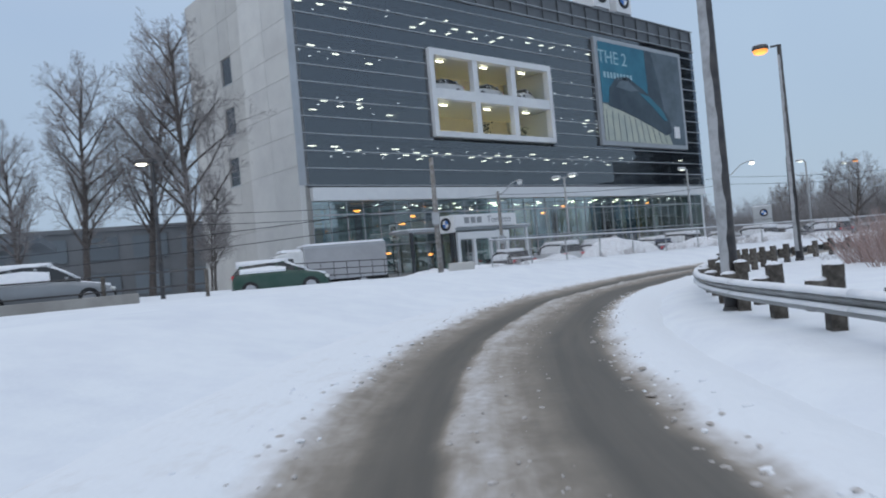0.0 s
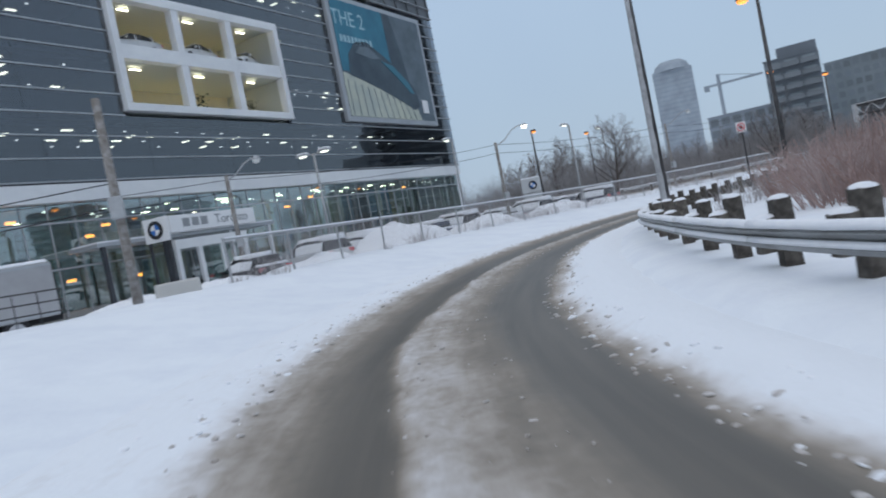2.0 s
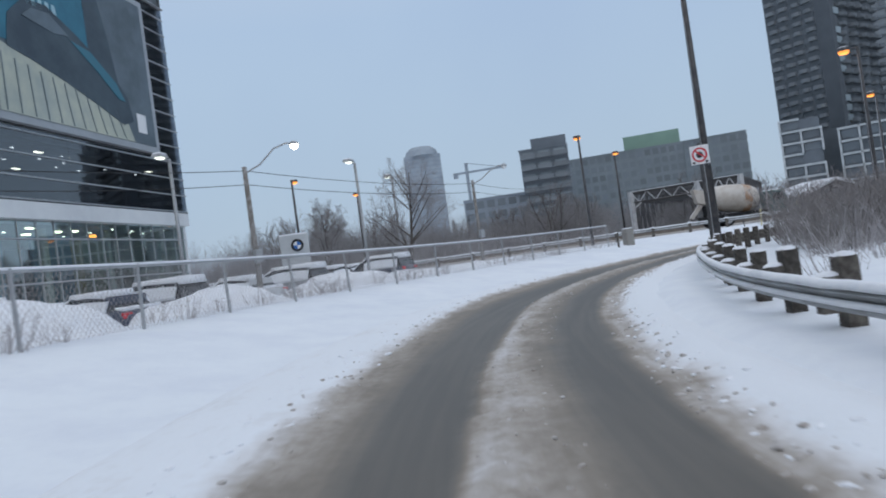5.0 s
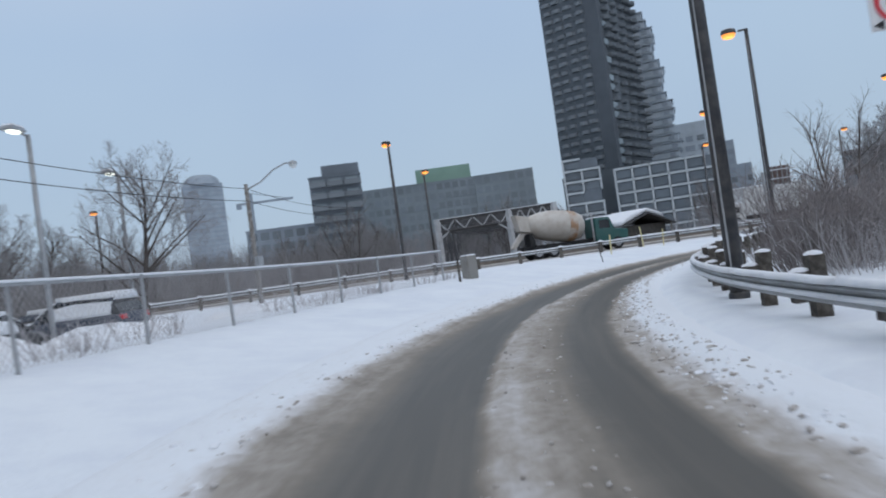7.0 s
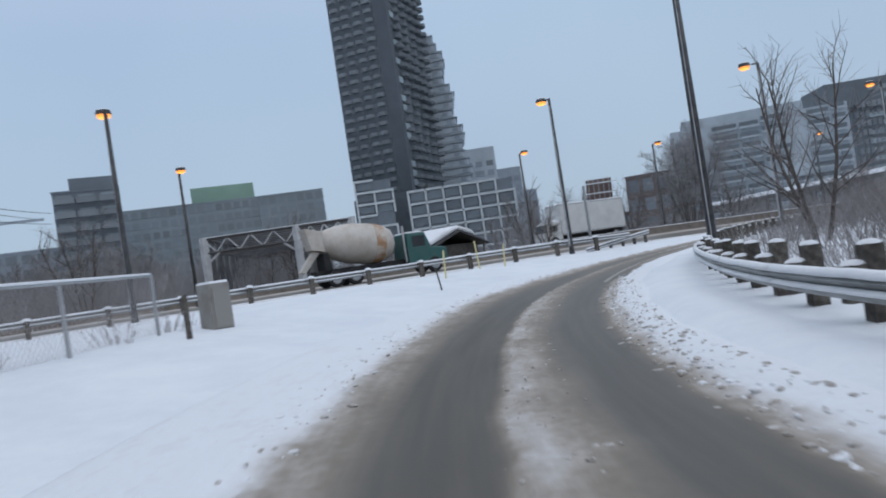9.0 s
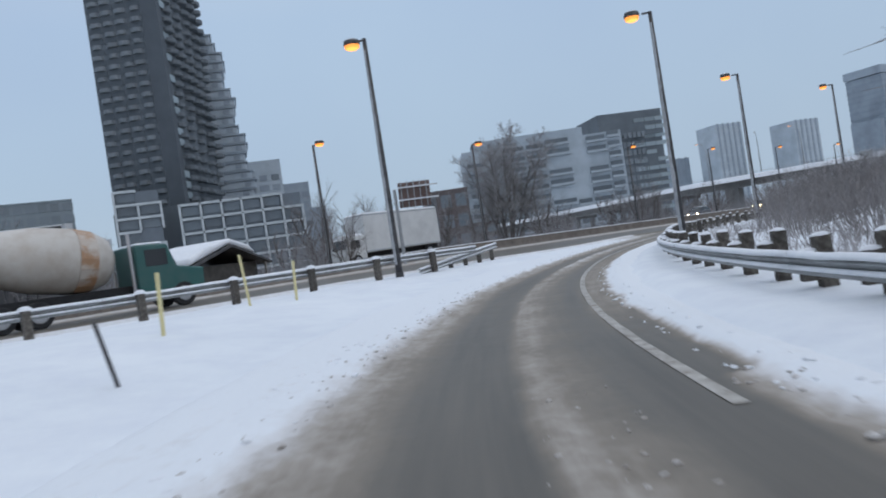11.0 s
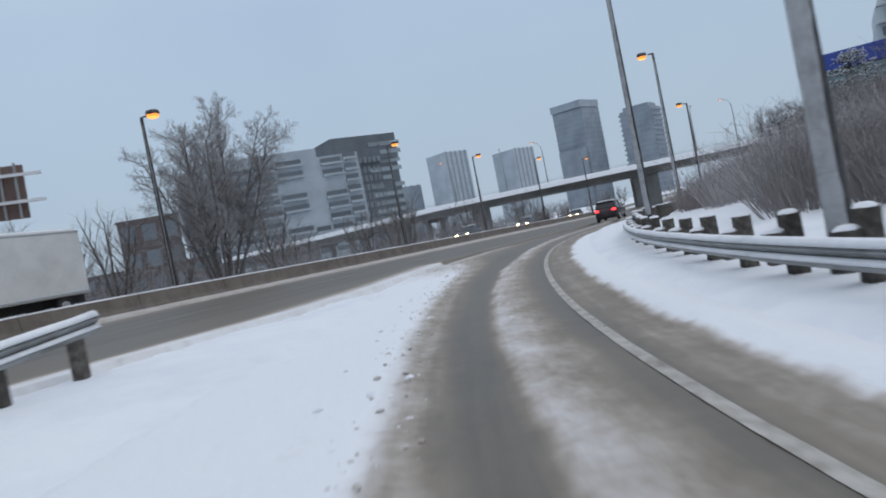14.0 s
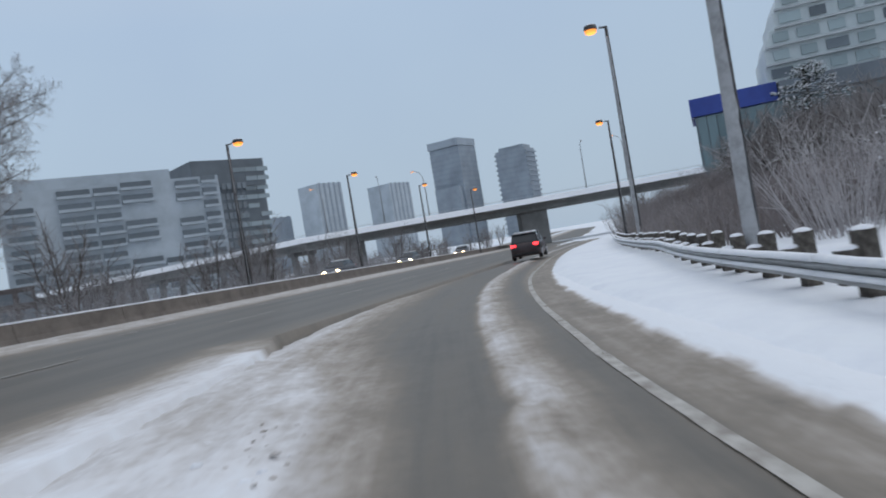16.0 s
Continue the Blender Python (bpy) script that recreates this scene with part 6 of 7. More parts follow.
# glass colour lifted towards the walls, standing in for haze
WIN_GREY = material("hazed_window_glass", (0.14, 0.165, 0.185), 0.35, second=(0.18, 0.205, 0.225), scale=0.1, vary=0.2)
WIN_PALE = material("far_window_pale", (0.26, 0.31, 0.33), 0.4, second=(0.20, 0.24, 0.26), scale=0.1, vary=0.25)


def block(x, y, turn, W, D, H, name, mat, label, floors, bays, z=0.0, sides=1, win=None, balcony=None, wh=0.62, ww=0.7, group="", skip=0.0, seed=0, category="building"):
    """A building with its own storeys of windows; local x along the front, which faces -y; the front's middle at x, y."""
    rg = random.Random(seed)
    t = thing(name, pose(x, y, z, 0, 0, turn), label, category, group)
    part("wall", Shape().box(0, D / 2, 0, W, D, H), mat, t)
    part("roof", Shape().box(0, D / 2, H, W + 0.3, D + 0.3, 0.4), mat, t)
    fh, bw = H / floors, W / bays
    me = Shape().box(0, 0, 0, bw * ww, 0.3, fh * wh).data("window", win or WIN_GREY)
    bal = Shape().box(0, -0.7, -0.1, bw * 0.92, 1.5, fh * 0.42).data("balcony", balcony) if balcony else None
    for i in range(floors):
        for j in range(bays):
            if rg.random() < skip:
                continue
            px = -W / 2 + bw * (j + 0.5)
            w = part("window", me, None, t, at=pose(px, -0.02, fh * (i + 0.22)))
            if bal:
                part("balcony", bal, None, w)
    if sides:
        nb = max(1, round(D / bw))
        ms = Shape().box(0, 0, 0, 0.3, D / nb * ww, fh * wh).data("window", win or WIN_GREY)
        for sx in ((-1, 1) if sides == 2 else (sides,)):
            for i in range(floors):
                for j in range(nb):
                    if rg.random() >= skip:
                        part("window", ms, None, t, at=pose(sx * (W / 2 - 0.02), D / nb * (j + 0.5), fh * (i + 0.22)))
    return t


# haze is put into the base colours from FOG1 to DARKT, GREEN apart
FOG1 = tower_material("hazed_pale_concrete", (0.34, 0.385, 0.43))
FOG1B = tower_material("hazed_window_band", (0.31, 0.355, 0.40))
FOG2 = tower_material("hazed_blue_concrete", (0.29, 0.33, 0.37))
FOG2B = tower_material("hazed_blue_bands", (0.27, 0.31, 0.352))
FOG3 = tower_material("hazed_white_concrete", (0.44, 0.49, 0.53))
MID1 = tower_material("hazed_grey_facade", (0.17, 0.195, 0.22))
MID2 = tower_material("hazed_green_grey_facade", (0.22, 0.255, 0.27))
GREEN = tower_material("green_penthouse", (0.24, 0.36, 0.29), 0.9)
DARKT = tower_material("hazed_charcoal", (0.122, 0.14, 0.155))
WHITEF = material("white_frame", (0.54, 0.57, 0.58), 0.6, second=(0.38, 0.41, 0.42), scale=0.2)
PALEB = material("pale_balcony", (0.16, 0.178, 0.192), 0.6, vary=0.12)

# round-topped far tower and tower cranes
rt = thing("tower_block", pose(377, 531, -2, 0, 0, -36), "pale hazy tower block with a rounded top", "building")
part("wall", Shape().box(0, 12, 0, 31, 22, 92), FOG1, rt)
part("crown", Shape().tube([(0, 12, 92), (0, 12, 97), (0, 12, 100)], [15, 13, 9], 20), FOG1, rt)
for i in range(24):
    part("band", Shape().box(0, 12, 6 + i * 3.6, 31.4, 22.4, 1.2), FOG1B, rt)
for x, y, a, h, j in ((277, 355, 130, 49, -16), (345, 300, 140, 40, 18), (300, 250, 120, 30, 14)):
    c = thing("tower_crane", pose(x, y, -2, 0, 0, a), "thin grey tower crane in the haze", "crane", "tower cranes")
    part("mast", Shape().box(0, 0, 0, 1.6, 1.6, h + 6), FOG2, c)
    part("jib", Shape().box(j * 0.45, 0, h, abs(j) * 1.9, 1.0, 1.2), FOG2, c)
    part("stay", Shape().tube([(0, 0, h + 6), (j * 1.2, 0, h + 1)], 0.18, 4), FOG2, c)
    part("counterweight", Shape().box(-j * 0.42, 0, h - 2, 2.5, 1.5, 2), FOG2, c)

ba = block(148.4, 169.2, -46, 12.5, 16, 26.0, "apartment_block", MID1, "grey apartment block with stacked balconies", 9, 3, win=WIN_PALE, sides=1, balcony=PALEB)
part("tower_part", Shape().box(1.6, 8.3, 0, 9.2, 15, 29.0), MID1, ba)
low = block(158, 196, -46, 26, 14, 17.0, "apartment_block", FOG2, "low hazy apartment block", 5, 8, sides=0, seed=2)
bd = block(206.0, 188.8, -52, 38.2, 16, 27.6, "apartment_block", MID2, "long green-grey apartment slab with a green penthouse", 9, 15, win=WIN_GREY, sides=0, balcony=None, seed=3)
part("penthouse", Shape().box(9.5, 8, 28.0, 18, 9, 4.8), GREEN, bd, "pale green rooftop storey")
block(222.5, 165.5, -58, 19.0, 15, 27.6, "apartment_block", MID2, "green-grey apartment slab beside the river", 9, 7, sides=1, seed=4)

# charcoal tower with rounded balconies
TWW, TWD = 20.0, 29.0
tw = thing("tower_block", pose(243.6 - 0.05, 145.9 - 1.15, 0, 0, 0, -92), "charcoal tower block with wavy stacked balconies", "building")
part("wall", Shape().box(0, TWD / 2, 0, TWW, TWD, 128), DARKT, tw)
part("corner_strip", Shape().box(TWW / 2 - 1.6, 0.9, 24, 4.4, 2.6, 104), tower_material("dark_corner_panel", (0.085, 0.098, 0.112)), tw, "plain dark corner strip")


def pod(wd, out, h, n=7):
    """A balcony whose front bows outward in plan."""
    sh = Shape()
    rim = [(wd * (i / (n - 1) - 0.5), -out * math.sin(math.pi * i / (n - 1)) ** 0.6) for i in range(n)]
    sh.v = [(x, y, 0) for x, y in rim] + [(x, y, h) for x, y in rim]
    sh.f = [(i, i + 1, i + 1 + n, i + n) for i in range(n - 1)] + [tuple(range(n))[::-1], tuple(range(n, 2 * n))]
    return sh


BAL_A, BAL_B = pod(3.5, 1.1, 1.15).data("balcony", PALEB), pod(2.9, 1.0, 1.15).data("balcony", PALEB)
# window colour lifted with the tower's, haze painted in
TWIN = tower_material("hazed_tower_window", (0.09, 0.105, 0.118))
win1 = Shape().box(0, 0, 0, 3.6, 0.3, 1.6).data("window", TWIN)
rg = random.Random(3)
for i in range(34):
    for j in range(4):
        w = part("window", win1, None, tw, at=pose(-TWW / 2 + 2.2 + j * 3.9, 0, 25 + i * 3.0 + 1.15))
        part("balcony", BAL_A if (i + j) % 3 else BAL_B, None, w, at=pose(0.35 * math.sin(i * 0.8 + j * 2.1), 0.1, -1.2))
# its flank seen to the side, with balconies standing out in waves
bal_s = Shape().tube([(0, 0, 0), (0, 0, 0.25), (0, 0, 1.15), (0, 0, 1.2)], [2.15, 2.3, 2.3, 2.2], 12).data("balcony", tower_material("slate_balcony", (0.14, 0.158, 0.172)))
pale_w = Shape().box(0, 0, 0, 0.3, 3.2, 1.9).data("window", WIN_PALE)
for i in range(34):
    for j, yy in enumerate((6.0, 12.0, 18.0, 23.5, 28.4)):
        part("balcony", bal_s, None, tw, at=pose(TWW / 2 - 0.3 + 0.45 * math.sin(i * 0.55 + j), yy + 1.0 * math.sin(i * 0.7 + j), 25 + i * 3.0))
    if rg.random() < 0.6:
        part("window", pale_w, None, tw, at=pose(TWW / 2 + 0.6, 3.2, 25 + i * 3.0 + 0.6))
part("podium", Shape().box(0, TWD / 2, 0, TWW + 0.8, TWD + 1, 24), DARKT, tw)

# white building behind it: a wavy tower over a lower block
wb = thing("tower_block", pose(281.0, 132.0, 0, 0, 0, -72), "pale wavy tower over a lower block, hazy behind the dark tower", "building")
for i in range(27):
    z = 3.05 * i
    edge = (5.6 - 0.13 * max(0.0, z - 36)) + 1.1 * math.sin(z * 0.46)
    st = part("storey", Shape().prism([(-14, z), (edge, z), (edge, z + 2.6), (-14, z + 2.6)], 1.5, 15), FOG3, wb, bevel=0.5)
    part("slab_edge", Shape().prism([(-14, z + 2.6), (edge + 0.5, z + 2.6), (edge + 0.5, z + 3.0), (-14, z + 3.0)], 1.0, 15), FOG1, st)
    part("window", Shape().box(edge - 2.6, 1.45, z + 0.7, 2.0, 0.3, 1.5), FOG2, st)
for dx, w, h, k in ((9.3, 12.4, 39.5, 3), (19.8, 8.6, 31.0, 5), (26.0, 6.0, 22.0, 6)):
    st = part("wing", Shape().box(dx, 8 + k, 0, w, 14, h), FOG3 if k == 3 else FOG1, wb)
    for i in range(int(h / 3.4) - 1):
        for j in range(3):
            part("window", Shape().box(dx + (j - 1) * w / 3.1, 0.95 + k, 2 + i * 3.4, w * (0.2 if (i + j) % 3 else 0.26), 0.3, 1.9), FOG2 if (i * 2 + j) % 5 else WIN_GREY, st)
# podium buildings drawn with white frames
def framed(x, y, turn, W, H, cols, rows, label, steps=None, z=0.0, D=12, stagger=False):
    t = thing("podium_building", pose(x, y, z, 0, 0, turn), label, "building")
    part("wall", Shape().box(0, D / 2, 0, W - 0.6, D, H - 0.4), MID1, t)
    cw, rh = W / cols, H / rows
    vb = Shape().box(0, 0, 0, 0.55, 1.2, rh).data("frame", WHITEF)
    hb = Shape().box(0, 0, 0, cw, 1.2, 0.6).data("frame", WHITEF)
    wn_ = Shape().box(0, 0, 0, cw * 0.8, 0.3, rh * 0.6).data("window", WIN_GREY)
    for i in range(rows):
        for j in range(cols):
            if steps and i >= steps[j] or stagger and j and i % 3 == 1:
                continue
            px = -W / 2 + cw * (j + 0.5)
            part("frame", hb, None, t, at=pose(px, -0.6, rh * (i + 1) - 0.6))
            part("frame", vb, None, t, at=pose(px - cw / 2, -0.6, rh * i))
            if j == cols - 1 or (steps and steps[j + 1] <= i):
                part("frame", vb, None, t, at=pose(px + cw / 2, -0.6, rh * i))
            part("window", wn_, None, t, at=pose(px, -0.1, rh * (i + 0.18)))
    return t


framed(235.4, 116.5, -73, 31, 22.5, 6, 6, "dark podium building drawn with white frames", [6, 6, 6, 6, 6, 5])
framed(226.9, 140.3, -66, 10.8, 27.5, 2, 8, "stack of white framed balconies beside the dark tower", None, D=6, stagger=True)

# brown mill building, terraced white building, dark block
block(200.2, 62.0, -88, 9.5, 20, 13.0, "brick_building", tower_material("brown_brick", (0.13, 0.105, 0.10)), "dark brown brick building by the river", 3, 3, seed=5)
block(230, 66, -85, 30, 14, 6.0, "brick_building", tower_material("brown_brick_low", (0.14, 0.12, 0.115)), "low brown brick building by the river", 2, 10, seed=6)
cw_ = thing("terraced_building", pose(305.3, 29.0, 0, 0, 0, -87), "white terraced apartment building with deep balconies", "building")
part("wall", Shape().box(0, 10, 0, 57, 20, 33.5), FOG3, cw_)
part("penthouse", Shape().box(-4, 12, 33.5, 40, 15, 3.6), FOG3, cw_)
rg = random.Random(12)
slotm, colw = {}, (7.5, 5.0, 9.0, 7.0, 9.0, 5.5, 7.5, 5.0)
for i in range(9):
    j = -27.5
    for c, w in enumerate(colw):
        if w not in slotm:
            slotm[w] = (Shape().box(0, 0, 0, w - 0.9, 0.5, 1.9).data("balcony", WIN_GREY), Shape().box(0, -0.6, -0.35, w - 0.5, 1.1, 0.75).data("railing", FOG3))
        if not (c in (1, 5) and i > 3) and rg.random() < 0.88 and not (i == 8 and c < 2):
            b = part("balcony", slotm[w][0], None, cw_, at=pose(j + w / 2, -0.1, 2.0 + i * 3.6 + (0.9 if c % 3 == 1 else 0)))
            part("railing", slotm[w][1], None, b)
        j += w
dk = thing("office_block", pose(381.0, -21.5, 0, 0, 0, -77), "dark office block with a jutting top storey", "building")
part("wall", Shape().box(4, 14, 0, 21, 24, 47), DARKT, dk)
part("cantilever", Shape().box(-1, 13, 39, 31, 26, 11), DARKT, dk, "jutting dark top storeys")
sl = Shape().box(0, 0, 0, 5.0, 0.4, 1.8).data("window", WIN_PALE)
for i in range(12):
    for j in range(3):
        if rg.random() < 0.75:
            part("window", sl, None, dk, at=pose(3.0 + j * 5.2, 1.8 if i < 10 else -0.1, 4 + i * 3.7))
sl2 = Shape().box(0, 0, 0, 1.6, 0.4, 2.4).data("window", WIN_GREY)
for i in range(10):
    for j in range(5):
        part("window", sl2, None, dk, at=pose(-4.5 + j * 2.2, 1.8 if i < 9 else -0.1, 3 + i * 3.9))

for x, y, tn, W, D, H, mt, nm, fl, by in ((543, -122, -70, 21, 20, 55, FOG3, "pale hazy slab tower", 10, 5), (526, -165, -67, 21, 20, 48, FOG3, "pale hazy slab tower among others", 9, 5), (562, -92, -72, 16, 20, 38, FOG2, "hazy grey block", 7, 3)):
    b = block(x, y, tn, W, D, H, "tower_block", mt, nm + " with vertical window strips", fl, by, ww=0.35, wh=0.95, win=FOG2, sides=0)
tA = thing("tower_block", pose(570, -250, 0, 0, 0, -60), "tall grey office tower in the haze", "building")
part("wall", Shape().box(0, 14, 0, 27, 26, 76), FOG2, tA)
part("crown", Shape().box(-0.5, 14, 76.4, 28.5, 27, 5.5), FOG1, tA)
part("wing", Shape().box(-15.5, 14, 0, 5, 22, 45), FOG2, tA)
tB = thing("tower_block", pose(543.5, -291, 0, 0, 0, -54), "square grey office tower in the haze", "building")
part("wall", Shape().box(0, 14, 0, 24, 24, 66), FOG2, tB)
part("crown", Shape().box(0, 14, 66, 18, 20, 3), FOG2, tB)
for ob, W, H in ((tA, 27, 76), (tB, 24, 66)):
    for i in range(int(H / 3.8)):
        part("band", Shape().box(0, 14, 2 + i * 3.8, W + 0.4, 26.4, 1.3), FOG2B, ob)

# blue-topped building and white apartment house above the right-hand slope
bl = thing("commercial_building", pose(181.6, -59.3, 5.0, 0, 0, 221), "glass commercial building with a bright blue fascia", "building")
BLUE_F = material("blue_fascia", (0.035, 0.07, 0.32), 0.5, second=(0.03, 0.055, 0.26), scale=0.4)
part("wall", Shape().box(17, 9, -4, 33, 17, 16.0), MID1, bl)
part("fascia", Shape().box(7.2, 9, 12.2, 15, 18, 3.3), BLUE_F, bl, "bright blue fascia band")
part("overhang", Shape().box(26, 8, 12.2, 22, 20, 3.0), MID1, bl, "dark overhanging floor")
gp = Shape().box(0, 0, 0, 1.55, 0.2, 10.4).data("window", material("teal_glass", (0.16, 0.23, 0.25), 0.2, vary=0.25))
for k in range(18):
    part("window", gp, None, bl, at=pose(1.5 + k * 1.7, 0.42, 1.6))
for k in range(9):
    part("window", gp, None, bl, at=pose(0.42, 1.7 + k * 1.7, 1.6, 0, 0, 90))
PALE_WALL = material("pale_teal_render", (0.62, 0.67, 0.67), 0.6, second=(0.52, 0.58, 0.59), scale=0.15)
PALE_GLASS = material("pale_teal_glass", (0.34, 0.41, 0.42), 0.3, vary=0.2)
wr = thing("apartment_building", pose(173.6, -70.8, 20.65, 0, 0, 222), "pale teal-white apartment building with stepped storeys", "building")
for i in range(8):
    k = (0.0, 0.3, 0.6, 2.6, 3.0, 7.0, 7.5, 12.0)[i]
    z = i * 3.2
    st = part("storey", Shape().prism([(k, z), (34, z), (34, z + 3.1), (k + (1.0 if i in (2, 4, 6) else 0.0), z + 3.1)], 0, 20), PALE_WALL, wr, bevel=0.15)
    for j in range(7):
        if k + 2.6 + j * 4.6 < 33:
            part("window", Shape().box(k + 2.8 + j * 4.6, -0.1, z + 0.75, 2.6 if (i + j) % 3 else 3.6, 0.4, 1.7), WIN_GREY if (i + 2 * j) % 5 == 0 else PALE_GLASS, st)
    part("slab_edge", Shape().box((k + 34) / 2, -0.5, z - 0.15, 34 - k, 1.4, 0.32), WHITEF, st)
# industrial sheds and stacks behind the trees at the start
ib = block(-42, 70, 22, 40, 18, 7.0, "warehouse", tower_material("grey_shed", (0.20, 0.21, 0.22)), "low grey warehouse with lit windows behind trees", 2, 9, seed=8)
iw = thing("warehouse", pose(-38, 48, 0.3, 0, 0, 28), "dark flat-roofed shed with a pale loading bay", "building")
part("wall", Shape().box(0, 6, 0, 16, 12, 4.6), MID1, iw)
part("roof", Shape().box(2, 5, 4.6, 21, 14, 0.5), MID1, iw)
part("door", Shape().box(3, -0.05, 0, 4, 0.2, 3.2), FOG3, iw)


# ---- trees and brush ----
def limb(rg, thick, fine, p, d, length, r, level, depth, bend, droop, reach=1.0, fan=(14, 9, 8, 5)):
    """One branch and, from it, its smaller ones; the first two levels go to thick, the rest to fine."""
    n = (6, 4, 3, 2, 2)[level]
    pts, rad = [p.copy()], [r]
    q, dd = p.copy(), d.copy()
    for i in range(n):
        dd = (dd + Vector((rg.uniform(-1, 1), rg.uniform(-1, 1), rg.uniform(-0.6, 1) - droop * level)) * bend).normalized()
        q = q + dd * (length / n)
        pts.append(q.copy())
        rad.append(r * (1 - 0.72 * (i + 1) / n))
    (thick if level < 2 else fine).tube(pts, rad, 6 if level == 0 else (5 if level == 1 else 3), False)
    if level >= depth:
        return
    kids = fan[min(level, 3)]
    for k in range(kids):
        f = 0.2 + 0.8 * (k + rg.random()) / kids if level else 0.24 + 0.75 * (k + rg.random()) / kids
        i = min(n - 1, int(f * n))
        a = pts[i].lerp(pts[i + 1], f * n - i) if i < n else pts[-1]
        base = (pts[i + 1] - pts[i]).normalized()
        w = rg.random() * 6.283
        side = base.cross(Vector((math.cos(w), math.sin(w), 0.3))).normalized()
        open_ = rg.uniform(0.45, 0.95)
        nd = (base * (1 - open_ * 0.55) + side * open_ + Vector((0, 0, 0.18))).normalized()
        limb(rg, thick, fine, a, nd, length * (rg.uniform(0.28, 0.45) * reach if level == 0 else rg.uniform(0.38, 0.58)) * (1.2 - 0.55 * f), max(0.007, r * (0.42 if level == 0 else 0.48) * (1.1 - 0.5 * f)), level + 1, depth, bend * 1.1, droop, reach, fan)


def bare_tree(name, m, seed, height, label, stems=1, r=0.2, depth=3, spread=0.15, crown_mat=TWIG, bark=BARK, bend=0.12, droop=0.0, group="", reach=1.0, fan=None):
    rg = random.Random(seed)
    t = thing(name, m, label, "tree", group)
    thick, fine = Shape(), Shape()
    for k in range(stems):
        a = rg.random() * 6.283 if stems == 1 else 6.283 * (k + rg.random() * 0.6) / stems
        lean = spread * (1.0 if stems < 7 else (0.25, 1.0, 0.6)[k % 3])
        d = Vector((math.cos(a) * lean, math.sin(a) * lean, 1)).normalized()
        limb(rg, thick, fine, Vector((0.12 * stems * math.cos(a) * 0.3, 0.12 * stems * math.sin(a) * 0.3, -0.3)), d, height * rg.uniform(0.80, 0.98), r, 0, depth, bend, droop, reach, fan or (26 if reach < 1 else 14, 9, 8, 5))
    part("trunk", thick, bark, t, smooth=True)
    part("crown", fine, crown_mat, t, "fine bare twigs touched with frost")
    return t


def put(master, x, y, size=1.0, turn=0.0, z=None):
    return copy_thing(master, pose(x, y, land_z(x, y) if z is None else z, 0, 0, turn) @ Matrix.Diagonal((size, size, size, 1)))


# tall trees at the end of the dealership
big1 = bare_tree("tree", place(-19.2, 45.4, 0), 11, 12.6, "tall bare frosted tree with dense fine branches", 1, 0.21, 4, 0.03, TWIG, bend=0.09, group="tall bare trees", reach=0.9)
big2 = bare_tree("tree", place(-14.4, 47.8, 0), 23, 14.6, "tall bare frosted tree beside the building", 1, 0.23, 4, 0.04, TWIG, bend=0.10, group="tall bare trees", reach=0.8)
put(big2, -16.4, 47.2, 0.95, 130)
put(big1, -21.6, 43.4, 0.72, 200)
put(big1, -12.9, 47.9, 0.5, 80)
put(big2, -27.5, 41.0, 0.6, 10)
put(big1, -33.0, 44.0, 0.8, 300)
put(big1, -12.2, 45.6, 0.36, 20)
# tree in the lot
lot = bare_tree("tree", place(35.0, 72.0, 0), 5, 6.6, "bare tree with level spreading twigs in the lot", 1, 0.14, 4, 0.05, TWIG_DARK, bend=0.1, droop=0.12, reach=1.3, fan=(16, 9, 7, 4))
put(lot, 31.5, 75.5, 0.75, 100)
# big many-stemmed tree behind the barrier
wide = bare_tree("tree", pose(120.2, 53.6, 0.2), 37, 12.6, "broad many stemmed bare tree behind the barrier", 10, 0.11, 4, 0.46, RIME_HAZE_TWIG, PALE_BARK, 0.06, reach=0.62, fan=(22, 9, 7, 3))
# young tree behind the guardrail
young = bare_tree("tree", place(53.6, 50.0, 0), 8, 5.4, "young bare tree with few upright limbs", 3, 0.07, 2, 0.35, TWIG, bend=0.10)
put(young, 98.0, 66.4, 0.9, 90)
put(young, 101.5, 66.9, 0.7, 200)

# rows of trees across the river and behind the lot
rg = random.Random(77)
mid = bare_tree("tree", pose(140, 70, -3.5), 41, 8.0, "bare grey tree on the river bank", 4, 0.12, 2, 0.35, TWIG_DARK, group="river bank trees")
for k in range(46):
    v, w = rg.uniform(40, 170), rg.uniform(131, 150)
    x, y = on_highway(v, w)
    put(mid, x, y, rg.uniform(0.7, 1.15), rg.uniform(0, 360))
for k in range(40):
    x, y = rg.uniform(50, 130), 0
    y = 112 + rg.uniform(-8, 30) - (x - 50) * 0.2
    put(mid if k % 3 else lot, x, y, rg.uniform(0.6, 1.2), rg.uniform(0, 360))
for k in range(26):
    put(mid if k % 2 else big1, rg.uniform(20, 70), rg.uniform(112, 170), rg.uniform(0.5, 0.9), rg.uniform(0, 360))
for k in range(44):
    x, y = on_highway(rg.uniform(185, 330), rg.choice((rg.uniform(132, 160), rg.uniform(40, 88))))
    put(mid, x, y, rg.uniform(0.7, 1.2), rg.uniform(0, 360))
for k in range(8):
    put(mid, rg.uniform(168, 196), rg.uniform(95, 128), rg.uniform(1.1, 1.6), rg.uniform(0, 360), -2)


